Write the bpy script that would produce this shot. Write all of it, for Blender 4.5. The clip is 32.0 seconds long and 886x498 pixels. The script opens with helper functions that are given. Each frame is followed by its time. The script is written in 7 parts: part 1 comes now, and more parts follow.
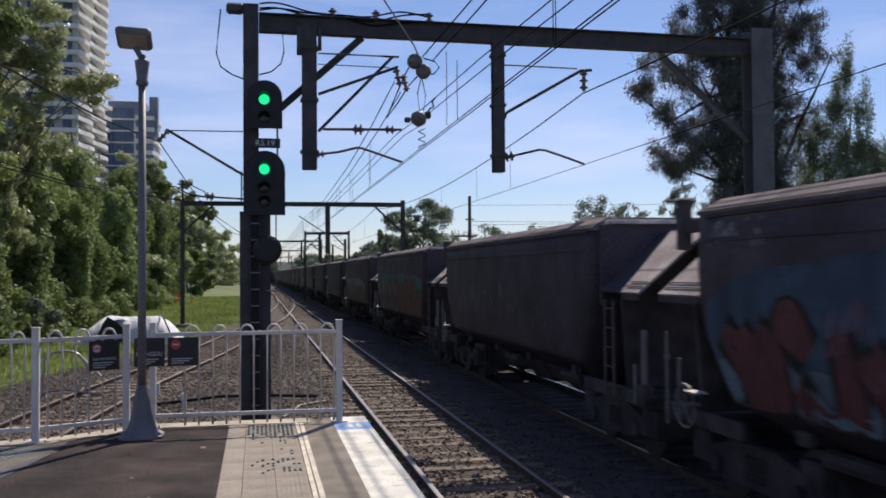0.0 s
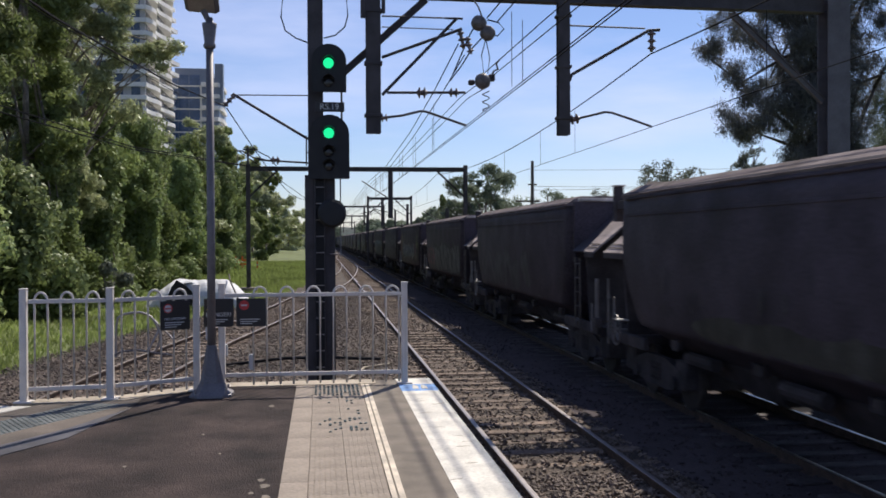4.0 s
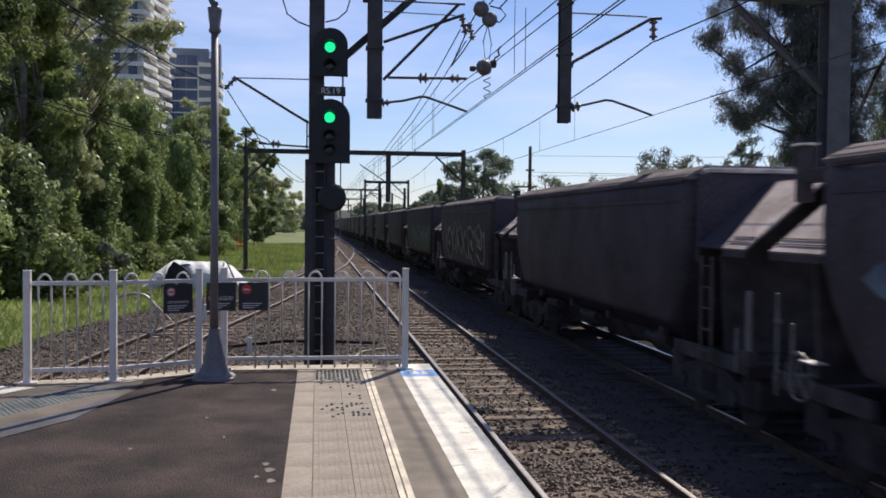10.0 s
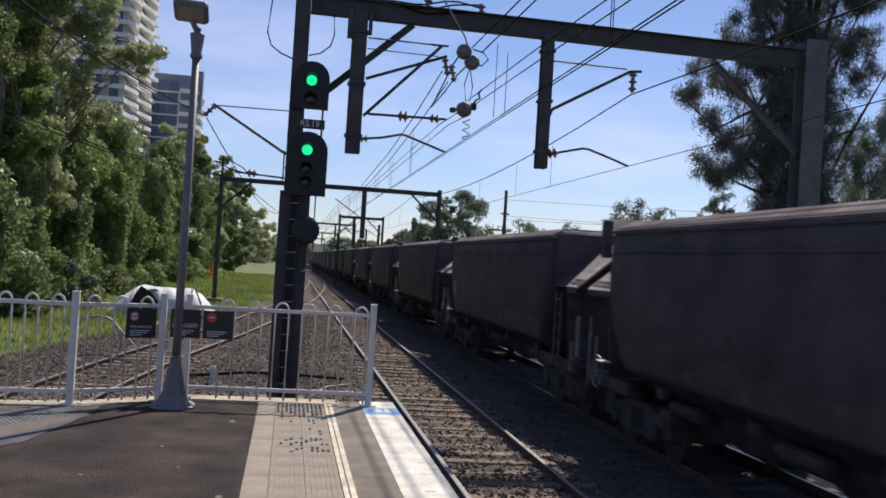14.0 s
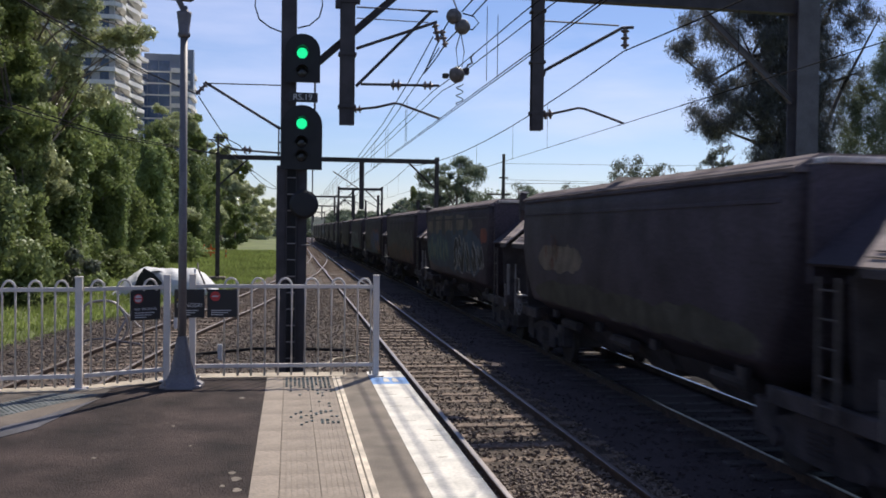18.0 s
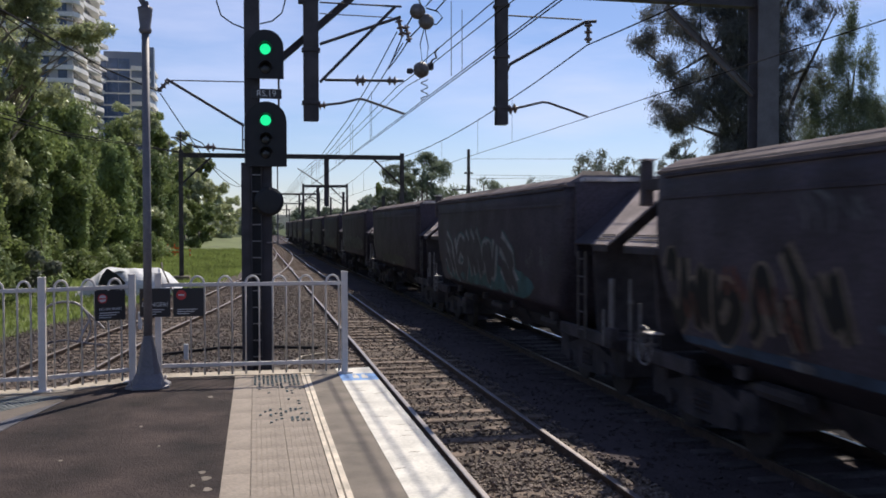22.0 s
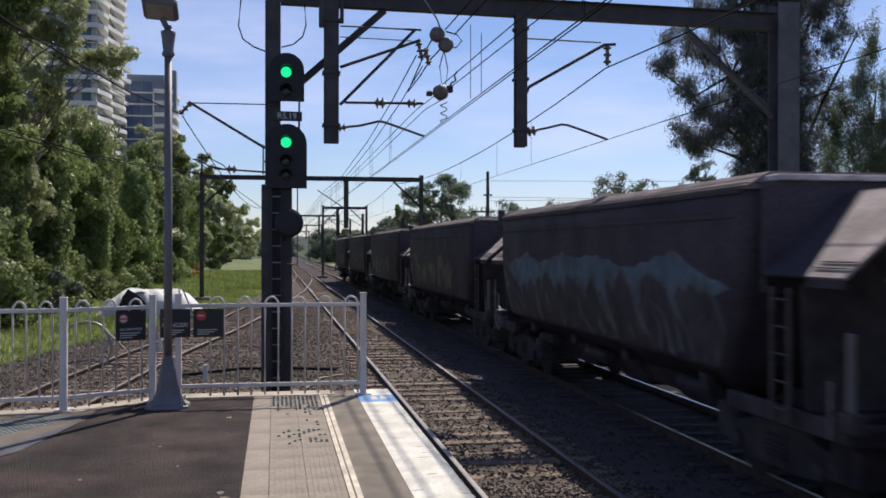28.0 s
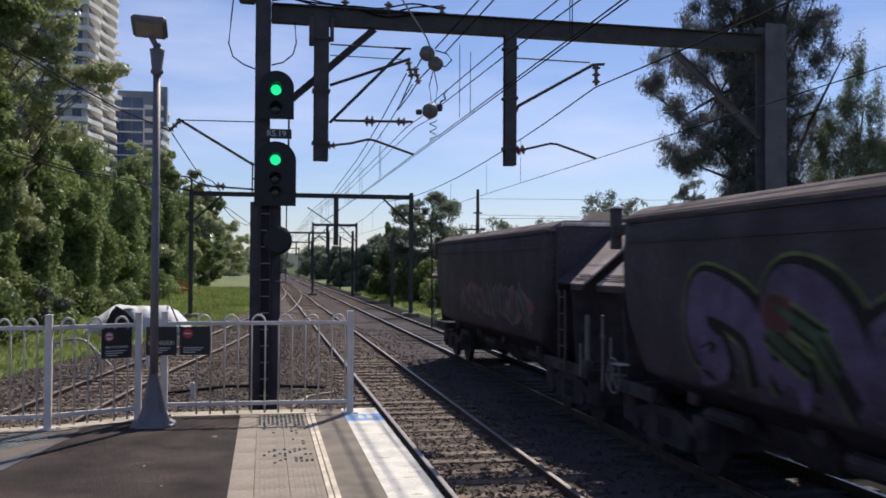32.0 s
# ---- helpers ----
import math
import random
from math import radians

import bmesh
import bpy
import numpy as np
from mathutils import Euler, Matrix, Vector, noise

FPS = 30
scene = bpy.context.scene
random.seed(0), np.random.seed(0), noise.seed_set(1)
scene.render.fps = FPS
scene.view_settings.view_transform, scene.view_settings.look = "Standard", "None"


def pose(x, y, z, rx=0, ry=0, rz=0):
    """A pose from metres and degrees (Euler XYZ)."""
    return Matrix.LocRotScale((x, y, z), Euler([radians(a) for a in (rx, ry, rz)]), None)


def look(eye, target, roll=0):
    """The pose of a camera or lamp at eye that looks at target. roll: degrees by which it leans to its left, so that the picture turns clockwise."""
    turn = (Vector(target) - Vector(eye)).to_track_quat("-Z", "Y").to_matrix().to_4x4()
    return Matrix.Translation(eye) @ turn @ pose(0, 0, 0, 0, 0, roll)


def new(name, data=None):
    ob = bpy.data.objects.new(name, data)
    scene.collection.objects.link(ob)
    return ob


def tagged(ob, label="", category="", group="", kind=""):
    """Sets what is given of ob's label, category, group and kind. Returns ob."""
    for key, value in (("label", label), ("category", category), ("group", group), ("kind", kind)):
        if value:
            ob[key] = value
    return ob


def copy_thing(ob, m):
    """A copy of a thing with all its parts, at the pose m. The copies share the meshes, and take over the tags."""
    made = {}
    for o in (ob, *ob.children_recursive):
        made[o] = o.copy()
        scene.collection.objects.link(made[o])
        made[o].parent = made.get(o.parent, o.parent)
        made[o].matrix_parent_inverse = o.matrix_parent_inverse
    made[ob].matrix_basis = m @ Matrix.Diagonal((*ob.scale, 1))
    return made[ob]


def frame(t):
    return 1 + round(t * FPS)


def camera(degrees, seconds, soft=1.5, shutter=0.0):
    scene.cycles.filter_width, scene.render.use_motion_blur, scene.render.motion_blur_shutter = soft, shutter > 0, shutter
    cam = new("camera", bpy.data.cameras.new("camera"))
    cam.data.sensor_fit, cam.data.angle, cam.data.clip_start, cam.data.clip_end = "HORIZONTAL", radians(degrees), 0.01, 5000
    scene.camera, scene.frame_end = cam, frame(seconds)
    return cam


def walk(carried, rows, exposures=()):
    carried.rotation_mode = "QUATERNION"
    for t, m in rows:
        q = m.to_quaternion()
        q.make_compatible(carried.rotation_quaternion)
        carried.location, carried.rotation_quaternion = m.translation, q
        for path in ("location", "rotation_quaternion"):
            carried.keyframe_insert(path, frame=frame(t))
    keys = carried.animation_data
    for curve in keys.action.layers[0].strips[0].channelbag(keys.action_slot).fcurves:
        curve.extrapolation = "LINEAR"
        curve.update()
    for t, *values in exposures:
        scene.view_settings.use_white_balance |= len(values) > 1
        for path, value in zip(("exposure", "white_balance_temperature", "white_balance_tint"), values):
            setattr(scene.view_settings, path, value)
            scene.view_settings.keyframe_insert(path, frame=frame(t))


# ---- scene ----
cam = camera(50.49, 32.0, soft=1.7, shutter=0.35)
PATH = [
    (0.0, (0.056, -0.028, 1.564), (1.9934, 9.7795, 1.8183), -0.40),
    (0.5, (0.015, -0.002, 1.556), (2.2917, 9.7332, 1.7464), 0.29),
    (1.0, (0.004, 0.020, 1.548), (2.3224, 9.7477, 1.5917), 0.46),
    (1.5, (0.009, 0.033, 1.543), (2.1900, 9.7915, 1.4777), 0.35),
    (2.0, (0.013, 0.043, 1.539), (1.9838, 9.8459, 1.4267), 0.24),
    (2.5, (0.017, 0.044, 1.535), (1.6730, 9.9037, 1.3407), -0.32),
    (3.0, (0.028, 0.045, 1.530), (1.4240, 9.9440, 1.2742), -0.33),
    (3.5, (0.027, 0.043, 1.529), (1.2996, 9.9606, 1.3711), -0.15),
    (5.5, (0.037, -0.043, 1.559), (1.5415, 9.8426, 1.4898), -0.70),
    (6.0, (0.037, -0.052, 1.568), (1.6730, 9.8131, 1.5334), -0.44),
    (6.5, (0.055, -0.080, 1.565), (1.5095, 9.8136, 1.5900), -0.04),
    (7.0, (0.054, -0.095, 1.564), (1.4081, 9.8120, 1.6649), 0.15),
    (7.5, (0.054, -0.103, 1.562), (1.5253, 9.7877, 1.5372), 0.32),
    (8.0, (0.049, -0.106, 1.561), (1.5125, 9.7853, 1.4062), -0.23),
    (8.5, (0.052, -0.092, 1.566), (1.3894, 9.8166, 1.3664), -0.03),
    (9.0, (0.041, -0.060, 1.568), (1.3360, 9.8537, 1.3562), 0.55),
    (9.5, (0.003, -0.034, 1.570), (1.2434, 9.8839, 1.2707), 0.98),
    (10.0, (-0.040, -0.020, 1.564), (1.2910, 9.8868, 1.2869), 0.53),
    (10.5, (-0.063, -0.015, 1.553), (1.3251, 9.8840, 1.2691), 0.52),
    (11.0, (-0.060, -0.011, 1.552), (1.2163, 9.9045, 1.3169), 0.65),
    (11.5, (-0.058, -0.020, 1.553), (1.1642, 9.9048, 1.4549), 1.08),
    (12.0, (-0.042, -0.021, 1.554), (1.2236, 9.8975, 1.6726), 2.62),
    (12.5, (-0.040, -0.001, 1.558), (1.4066, 9.8924, 1.7068), 3.94),
    (13.0, (-0.039, 0.001, 1.558), (1.5074, 9.8807, 1.6465), 4.33),
    (13.5, (-0.025, 0.010, 1.556), (1.5835, 9.8794, 1.6780), 3.75),
    (15.5, (-0.011, 0.010, 1.559), (1.5247, 9.8900, 1.7313), 3.02),
    (16.0, (-0.005, 0.000, 1.558), (1.3847, 9.9028, 1.6446), 1.51),
    (16.5, (0.001, 0.002, 1.555), (1.4822, 9.8917, 1.5401), 0.51),
    (17.0, (0.003, 0.010, 1.557), (1.5944, 9.8824, 1.4488), 0.41),
    (17.5, (0.000, 0.006, 1.559), (1.5361, 9.8863, 1.4148), 0.46),
    (18.0, (-0.007, 0.008, 1.558), (1.5988, 9.8759, 1.3621), 0.69),
    (18.5, (-0.018, 0.015, 1.557), (1.6005, 9.8812, 1.3408), 0.47),
    (19.0, (-0.026, 0.022, 1.550), (1.5406, 9.8966, 1.3622), 0.26),
    (19.5, (-0.030, 0.025, 1.547), (1.6565, 9.8807, 1.4213), 0.29),
    (20.0, (-0.027, 0.032, 1.544), (1.8010, 9.6830, 1.4417), 0.11),
    (20.5, (-0.021, 0.032, 1.547), (1.8936, 9.8464, 1.4022), 0.31),
    (21.0, (-0.015, 0.034, 1.551), (1.9087, 9.8459, 1.4055), 0.31),
    (21.5, (-0.023, 0.028, 1.547), (1.8886, 9.8431, 1.4137), 0.19),
    (22.0, (-0.024, 0.024, 1.546), (1.9385, 9.8271, 1.3087), -0.08),
    (22.5, (-0.024, 0.018, 1.548), (1.9656, 9.8130, 1.2247), -0.12),
    (23.0, (-0.022, 0.020, 1.552), (1.9247, 9.8260, 1.3252), -0.05),
    (23.5, (-0.028, 0.020, 1.548), (1.8323, 9.8447, 1.4783), -0.19),
    (24.0, (-0.027, 0.022, 1.543), (1.8610, 9.8419, 1.4736), -0.33),
    (24.5, (-0.027, 0.021, 1.542), (1.9321, 9.8274, 1.4624), -0.32),
    (25.0, (-0.020, 0.023, 1.542), (1.9260, 9.8310, 1.4440), -0.44),
    (25.5, (-0.015, 0.027, 1.542), (1.9696, 9.8273, 1.4721), -0.49),
    (26.0, (-0.018, 0.027, 1.540), (1.9171, 9.8374, 1.4872), -0.33),
    (26.5, (-0.024, 0.022, 1.537), (1.7629, 9.6809, 1.4573), -0.17),
    (28.5, (-0.023, 0.009, 1.544), (1.7370, 9.8533, 1.5535), 0.05),
    (29.0, (-0.018, 0.012, 1.543), (1.7498, 9.8547, 1.4847), -0.01),
    (29.5, (-0.002, 0.018, 1.541), (1.7567, 9.6811, 1.4422), 0.27),
    (30.0, (0.010, 0.020, 1.545), (1.9872, 9.8223, 1.6101), 1.57),
    (30.5, (0.013, 0.016, 1.549), (2.0187, 9.8096, 1.7800), 1.86),
    (31.0, (0.016, 0.006, 1.548), (1.8081, 9.8415, 1.7878), 1.15),
    (31.5, (0.016, -0.001, 1.552), (1.7101, 9.8523, 1.7479), 0.22),
    (32.0, (0.000, 0.000, 1.556), (1.8656, 9.8227, 1.7382), 0.31),
]
EXPOSURE = [(0.0, 0.07), (3.0, 0.15), (6.0, 0.15), (9.0, 0.18), (12.0, 0.17), (13.0, 0.11), (16.0, 0.14), (19.0, 0.14), (22.0, 0.10), (29.0, 0.10), (31.0, 0.06), (32.0, 0.06)]
walk(cam, [(t, look(eye, target, roll)) for t, eye, target, roll in PATH], EXPOSURE)

# ---- world and sun ----
SUN = Vector((0.336, 0.575, 0.746))          # towards the sun
world = bpy.data.worlds.new("sky")
scene.world = world
world.use_nodes = True
wn, wl = world.node_tree.nodes, world.node_tree.links
wn.clear()
w_out = wn.new("ShaderNodeOutputWorld")
w_bg = wn.new("ShaderNodeBackground")
w_sky = wn.new("ShaderNodeTexSky")
w_sky.sky_type, w_sky.sun_disc = "NISHITA", False
w_sky.sun_elevation = math.asin(SUN.z)
w_sky.sun_rotation = math.atan2(SUN.x, SUN.y)
w_sky.air_density, w_sky.dust_density, w_sky.ozone_density = 1.0, 0.25, 3.0
w_tc = wn.new("ShaderNodeTexCoord")
w_map = wn.new("ShaderNodeMapping")
w_map.inputs["Scale"].default_value = (1.0, 1.6, 5.0)
w_map.inputs["Rotation"].default_value = (0.15, 0.35, 0.4)
w_noise = wn.new("ShaderNodeTexNoise")
w_noise.inputs["Scale"].default_value, w_noise.inputs["Detail"].default_value = 2.2, 7.0
w_noise.inputs["Roughness"].default_value = 0.58
w_ramp = wn.new("ShaderNodeValToRGB")
w_ramp.color_ramp.elements[0].position, w_ramp.color_ramp.elements[1].position = 0.47, 0.78
w_ramp.color_ramp.elements[0].color = (0, 0, 0, 1)
w_ramp.color_ramp.elements[1].color = (0.55, 0.55, 0.55, 1)
w_mix = wn.new("ShaderNodeMix")
w_mix.data_type = "RGBA"
w_mix.inputs[7].default_value = (9.5, 9.8, 10.6, 1)
wl.new(w_tc.outputs["Generated"], w_map.inputs["Vector"])
wl.new(w_map.outputs["Vector"], w_noise.inputs["Vector"])
wl.new(w_noise.outputs["Fac"], w_ramp.inputs["Fac"])
wl.new(w_ramp.outputs["Color"], w_mix.inputs[0])
wl.new(w_sky.outputs["Color"], w_mix.inputs[6])
w_tint = wn.new("ShaderNodeMix")
w_tint.data_type, w_tint.blend_type = "RGBA", "MULTIPLY"
w_tint.inputs[0].default_value, w_tint.inputs[7].default_value = 1.0, (0.94, 0.95, 1.16, 1)
wl.new(w_mix.outputs[2], w_tint.inputs[6])
wl.new(w_tint.outputs[2], w_bg.inputs["Color"])
w_bg.inputs["Strength"].default_value = 0.085
wl.new(w_bg.outputs["Background"], w_out.inputs["Surface"])
sun = new("sun", bpy.data.lights.new("sun", "SUN"))
sun.data.energy, sun.data.angle, sun.data.color = 5.0, radians(0.53), (1.0, 0.925, 0.82)
sun.matrix_world = look(SUN * 50, (0, 0, 0))

# ---- materials ----


def material(name, base, rough=0.8, metal=0.0, vary=0.25, scale=3.0, fine=60.0, bump=0.15, tint=None, island=0.0, coords="Object", spec=0.5, emit=None, translucent=0.0):
    """A surface with variation at two scales and fine relief."""
    m = bpy.data.materials.new(name)
    m.use_nodes = True
    n, l = m.node_tree.nodes, m.node_tree.links
    bsdf = n["Principled BSDF"]
    bsdf.inputs["Roughness"].default_value, bsdf.inputs["Metallic"].default_value = rough, metal
    bsdf.inputs["Specular IOR Level"].default_value = spec
    tc = n.new("ShaderNodeTexCoord")
    big = n.new("ShaderNodeTexNoise")
    big.inputs["Scale"].default_value, big.inputs["Detail"].default_value = scale, 6.0
    small = n.new("ShaderNodeTexNoise")
    small.inputs["Scale"].default_value, small.inputs["Detail"].default_value = fine, 4.0
    for tex in (big, small):
        l.new(tc.outputs[coords], tex.inputs["Vector"])
    tint = tint or tuple(c * (1 - vary * 1.4) for c in base)
    lift = tuple(min(1.0, c * (1 + vary)) for c in base)
    ramp = n.new("ShaderNodeValToRGB")
    ramp.color_ramp.elements[0].position, ramp.color_ramp.elements[0].color = 0.32, (*tint, 1)
    ramp.color_ramp.elements[1].position, ramp.color_ramp.elements[1].color = 0.68, (*lift, 1)
    l.new(big.outputs["Fac"], ramp.inputs["Fac"])
    mix = n.new("ShaderNodeMix")
    mix.data_type, mix.blend_type = "RGBA", "MULTIPLY"
    mix.inputs[0].default_value = 1.0
    l.new(ramp.outputs["Color"], mix.inputs[6])
    grain = n.new("ShaderNodeMapRange")
    grain.inputs["From Min"].default_value, grain.inputs["From Max"].default_value = 0.3, 0.7
    grain.inputs["To Min"].default_value, grain.inputs["To Max"].default_value = 1 - vary, 1 + vary * 0.6
    l.new(small.outputs["Fac"], grain.inputs["Value"])
    last = grain.outputs["Result"]
    if island:
        geo = n.new("ShaderNodeNewGeometry")
        info = n.new("ShaderNodeObjectInfo")
        add = n.new("ShaderNodeMath")
        add.operation = "ADD"
        l.new(geo.outputs["Random Per Island"], add.inputs[0])
        l.new(info.outputs["Random"], add.inputs[1])
        rng = n.new("ShaderNodeMapRange")
        rng.inputs["From Max"].default_value = 2.0
        rng.inputs["To Min"].default_value, rng.inputs["To Max"].default_value = 1 - island, 1 + island
        l.new(add.outputs["Value"], rng.inputs["Value"])
        mul = n.new("ShaderNodeMath")
        mul.operation = "MULTIPLY"
        l.new(last, mul.inputs[0])
        l.new(rng.outputs["Result"], mul.inputs[1])
        last = mul.outputs["Value"]
    l.new(last, mix.inputs[7])
    l.new(mix.outputs[2], bsdf.inputs["Base Color"])
    if bump:
        b = n.new("ShaderNodeBump")
        b.inputs["Strength"].default_value, b.inputs["Distance"].default_value = bump, 0.02
        l.new(small.outputs["Fac"], b.inputs["Height"])
        l.new(b.outputs["Normal"], bsdf.inputs["Normal"])
    if emit:
        bsdf.inputs["Emission Color"].default_value = (*emit[:3], 1)
        bsdf.inputs["Emission Strength"].default_value = emit[3]
    if translucent:
        tr = n.new("ShaderNodeBsdfTranslucent")
        ms = n.new("ShaderNodeMixShader")
        ms.inputs["Fac"].default_value = translucent
        l.new(mix.outputs[2], tr.inputs["Color"])
        l.new(bsdf.outputs["BSDF"], ms.inputs[1])
        l.new(tr.outputs["BSDF"], ms.inputs[2])
        l.new(ms.outputs["Shader"], n["Material Output"].inputs["Surface"])
    return m


ASPHALT = material("asphalt", (0.047, 0.0325, 0.029), 0.92, 0, 0.5, 1.7, 75, 0.8, spec=0.25)
CONCRETE = material("concrete", (0.40, 0.34, 0.265), 0.88, 0, 0.2, 2.0, 90, 0.25)
CONCRETE_DARK = material("concrete_dark", (0.20, 0.165, 0.13), 0.9, 0, 0.25, 2.4, 90, 0.25)
CONCRETE_BROWN = material("concrete_brown", (0.125, 0.10, 0.08), 0.9, 0, 0.35, 1.6, 70, 0.35)
TACTILE = material("tactile_grey", (0.115, 0.125, 0.125), 0.85, 0, 0.3, 3.0, 60, 0.4)
PAVER = material("paver", (0.29, 0.238, 0.19), 0.88, 0, 0.18, 2.2, 45, 0.3, island=0.03)
WHITE_PAINT = material("white_paint", (0.64, 0.60, 0.525), 0.75, 0, 0.16, 3.5, 38, 0.2)
BLUE_PAINT = material("blue_paint", (0.14, 0.30, 0.60), 0.7, 0, 0.2, 6, 60, 0.1)
CREAM_PAINT = material("cream_paint", (0.60, 0.51, 0.40), 0.75, 0, 0.25, 5, 70, 0.12)
TEAL_DOT = material("teal_dot", (0.05, 0.075, 0.083), 0.7, 0, 0.35, 9, 80, 0.2, island=0.4)
BALLAST = material("ballast", (0.062, 0.044, 0.033), 0.95, 0, 0.95, 1.2, 30, 1.0, tint=(0.034, 0.024, 0.018))
# Far-track bed, stones and sleepers: the train's shade is partly in the colour.
BALLAST_FAR = material("ballast_coal", (0.080, 0.066, 0.068), 0.95, 0, 0.2, 1.2, 28, 0.2, tint=(0.068, 0.056, 0.057), spec=0.05)
# Near-black strip of the bed beyond x 7.3.
BALLAST_BLACK = material("coal_spill", (0.020, 0.018, 0.019), 0.95, 0, 0.3, 1.5, 30, 0.4, spec=0.05)
STONE_FAR = material("coal_stone", (0.080, 0.066, 0.068), 0.9, 0, 0.2, 2.0, 40, 0.2, island=0.1, spec=0.1)
SLEEPER_FAR = material("sleeper_coal", (0.070, 0.058, 0.058), 0.9, 0, 0.35, 4, 45, 0.5, island=0.3)
RAIL_SHINE = material("rail_head_bright", (0.5, 0.49, 0.5), 0.3, 1.0, 0.1, 5, 80, 0.0)
STONE = material("ballast_stone", (0.165, 0.128, 0.104), 0.9, 0, 0.25, 2.0, 40, 0.3, island=0.6)
SLEEPER = material("sleeper_timber", (0.185, 0.132, 0.098), 0.9, 0, 0.35, 4, 45, 0.5, island=0.3)
RAIL_SIDE = material("rail_side", (0.085, 0.055, 0.04), 0.85, 0.1, 0.3, 6, 60, 0.3)
RAIL_HEAD = material("rail_head", (0.23, 0.205, 0.20), 0.45, 1.0, 0.12, 5, 80, 0.0)
RAIL_DULL = material("rail_head_dull", (0.26, 0.21, 0.18), 0.42, 0.7, 0.2, 5, 80, 0.05)
GROUND = material("ground_earth", (0.075, 0.085, 0.04), 0.95, 0, 0.4, 0.12, 6, 0.6, tint=(0.045, 0.065, 0.024), spec=0.1)
GRASS = material("grass", (0.17, 0.205, 0.066), 0.85, 0, 0.25, 0.35, 12, 0.5, island=0.3, translucent=0.2)
BLADE = material("grass_blade", (0.235, 0.295, 0.088), 0.8, 0, 0.25, 0.35, 12, 0.0, island=0.3, translucent=0.55)
STEEL_DARK = material("dark_steel", (0.074, 0.067, 0.071), 0.7, 0.1, 0.2, 3, 50, 0.08, spec=0.3)
# Paler than dark_steel: the glare near the sun is put into the colour.
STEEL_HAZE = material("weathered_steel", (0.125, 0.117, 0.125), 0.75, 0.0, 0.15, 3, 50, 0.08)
STRIP_METAL = material("strip_metal", (0.09, 0.085, 0.095), 0.6, 0.2, 0.3, 2.5, 40, 0.15)
STEEL_GREY = material("grey_steel", (0.175, 0.162, 0.17), 0.55, 0.35, 0.15, 3, 50, 0.08)
GALV = material("galvanised", (0.37, 0.34, 0.33), 0.45, 0.5, 0.12, 4, 60, 0.05)
FENCE_PAINT = material("fence_paint", (0.66, 0.61, 0.57), 0.6, 0.0, 0.08, 5, 60, 0.04)
SIGNAL_BLACK = material("signal_black", (0.012, 0.012, 0.014), 0.6, 0, 0.2, 6, 60, 0.05)
LENS_GREEN = material("lens_green", (0.02, 0.12, 0.06), 0.3, 0, 0.05, 6, 60, 0, emit=(0.012, 0.88, 0.33, 1.0))
LENS_DARK = material("lens_dark", (0.02, 0.02, 0.022), 0.15, 0, 0.1, 6, 60, 0)
WIRE = material("wire_copper", (0.016, 0.016, 0.019), 0.9, 0.0, 0.15, 6, 60, 0, spec=0.05)
INSULATOR = material("insulator_porcelain", (0.16, 0.12, 0.11), 0.3, 0, 0.15, 6, 60, 0)
INSULATOR_WORN = material("insulator_worn", (0.17, 0.15, 0.14), 0.5, 0, 0.3, 9, 60, 0.1)
INSULATOR_PALE = material("insulator_pale", (0.30, 0.27, 0.25), 0.45, 0, 0.15, 6, 60, 0)
SIGN_BLACK = material("sign_black", (0.022, 0.02, 0.022), 0.5, 0, 0.1, 6, 60, 0)
SIGN_WHITE = material("sign_white", (0.6, 0.6, 0.6), 0.6, 0, 0.05, 6, 60, 0)
SIGN_RED = material("sign_red", (0.55, 0.05, 0.05), 0.55, 0, 0.08, 6, 60, 0)
SIGN_YELLOW = material("sign_yellow", (0.62, 0.42, 0.05), 0.55, 0, 0.08, 6, 60, 0)
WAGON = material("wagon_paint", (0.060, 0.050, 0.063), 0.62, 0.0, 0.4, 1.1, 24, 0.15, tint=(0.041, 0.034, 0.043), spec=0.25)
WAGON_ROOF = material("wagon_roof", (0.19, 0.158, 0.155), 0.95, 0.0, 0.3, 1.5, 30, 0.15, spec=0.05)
# Sunlit edges: the brightness is put into this pale tone.
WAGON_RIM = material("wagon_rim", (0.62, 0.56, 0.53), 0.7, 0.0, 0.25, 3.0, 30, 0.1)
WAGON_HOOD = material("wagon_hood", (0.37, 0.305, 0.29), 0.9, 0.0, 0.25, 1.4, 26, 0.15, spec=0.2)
WAGON_FRAME = material("wagon_frame", (0.060, 0.050, 0.054), 0.8, 0.1, 0.35, 3, 40, 0.2)
WAGON_LADDER = material("wagon_ladder", (0.085, 0.075, 0.075), 0.6, 0.2, 0.25, 6, 50, 0.05)
WAGON_RAILING = material("wagon_handrail", (0.21, 0.195, 0.195), 0.55, 0.3, 0.2, 6, 50, 0.05)
WHEEL = material("wheel_steel", (0.07, 0.058, 0.055), 0.6, 0.3, 0.25, 8, 60, 0.1)
BARK = material("bark", (0.24, 0.205, 0.17), 0.9, 0, 0.35, 2, 18, 0.8)
BARK_DARK = material("bark_dark", (0.07, 0.06, 0.055), 0.9, 0, 0.35, 2, 18, 0.8)
TARP = material("tarpaulin", (0.66, 0.66, 0.67), 0.7, 0, 0.15, 1.2, 12, 0.5)
TARP_DARK = material("tarp_opening", (0.03, 0.028, 0.025), 0.9, 0, 0.3, 3, 20, 0.3)
ORANGE = material("orange_plastic", (0.75, 0.16, 0.03), 0.5, 0, 0.1, 6, 60, 0)
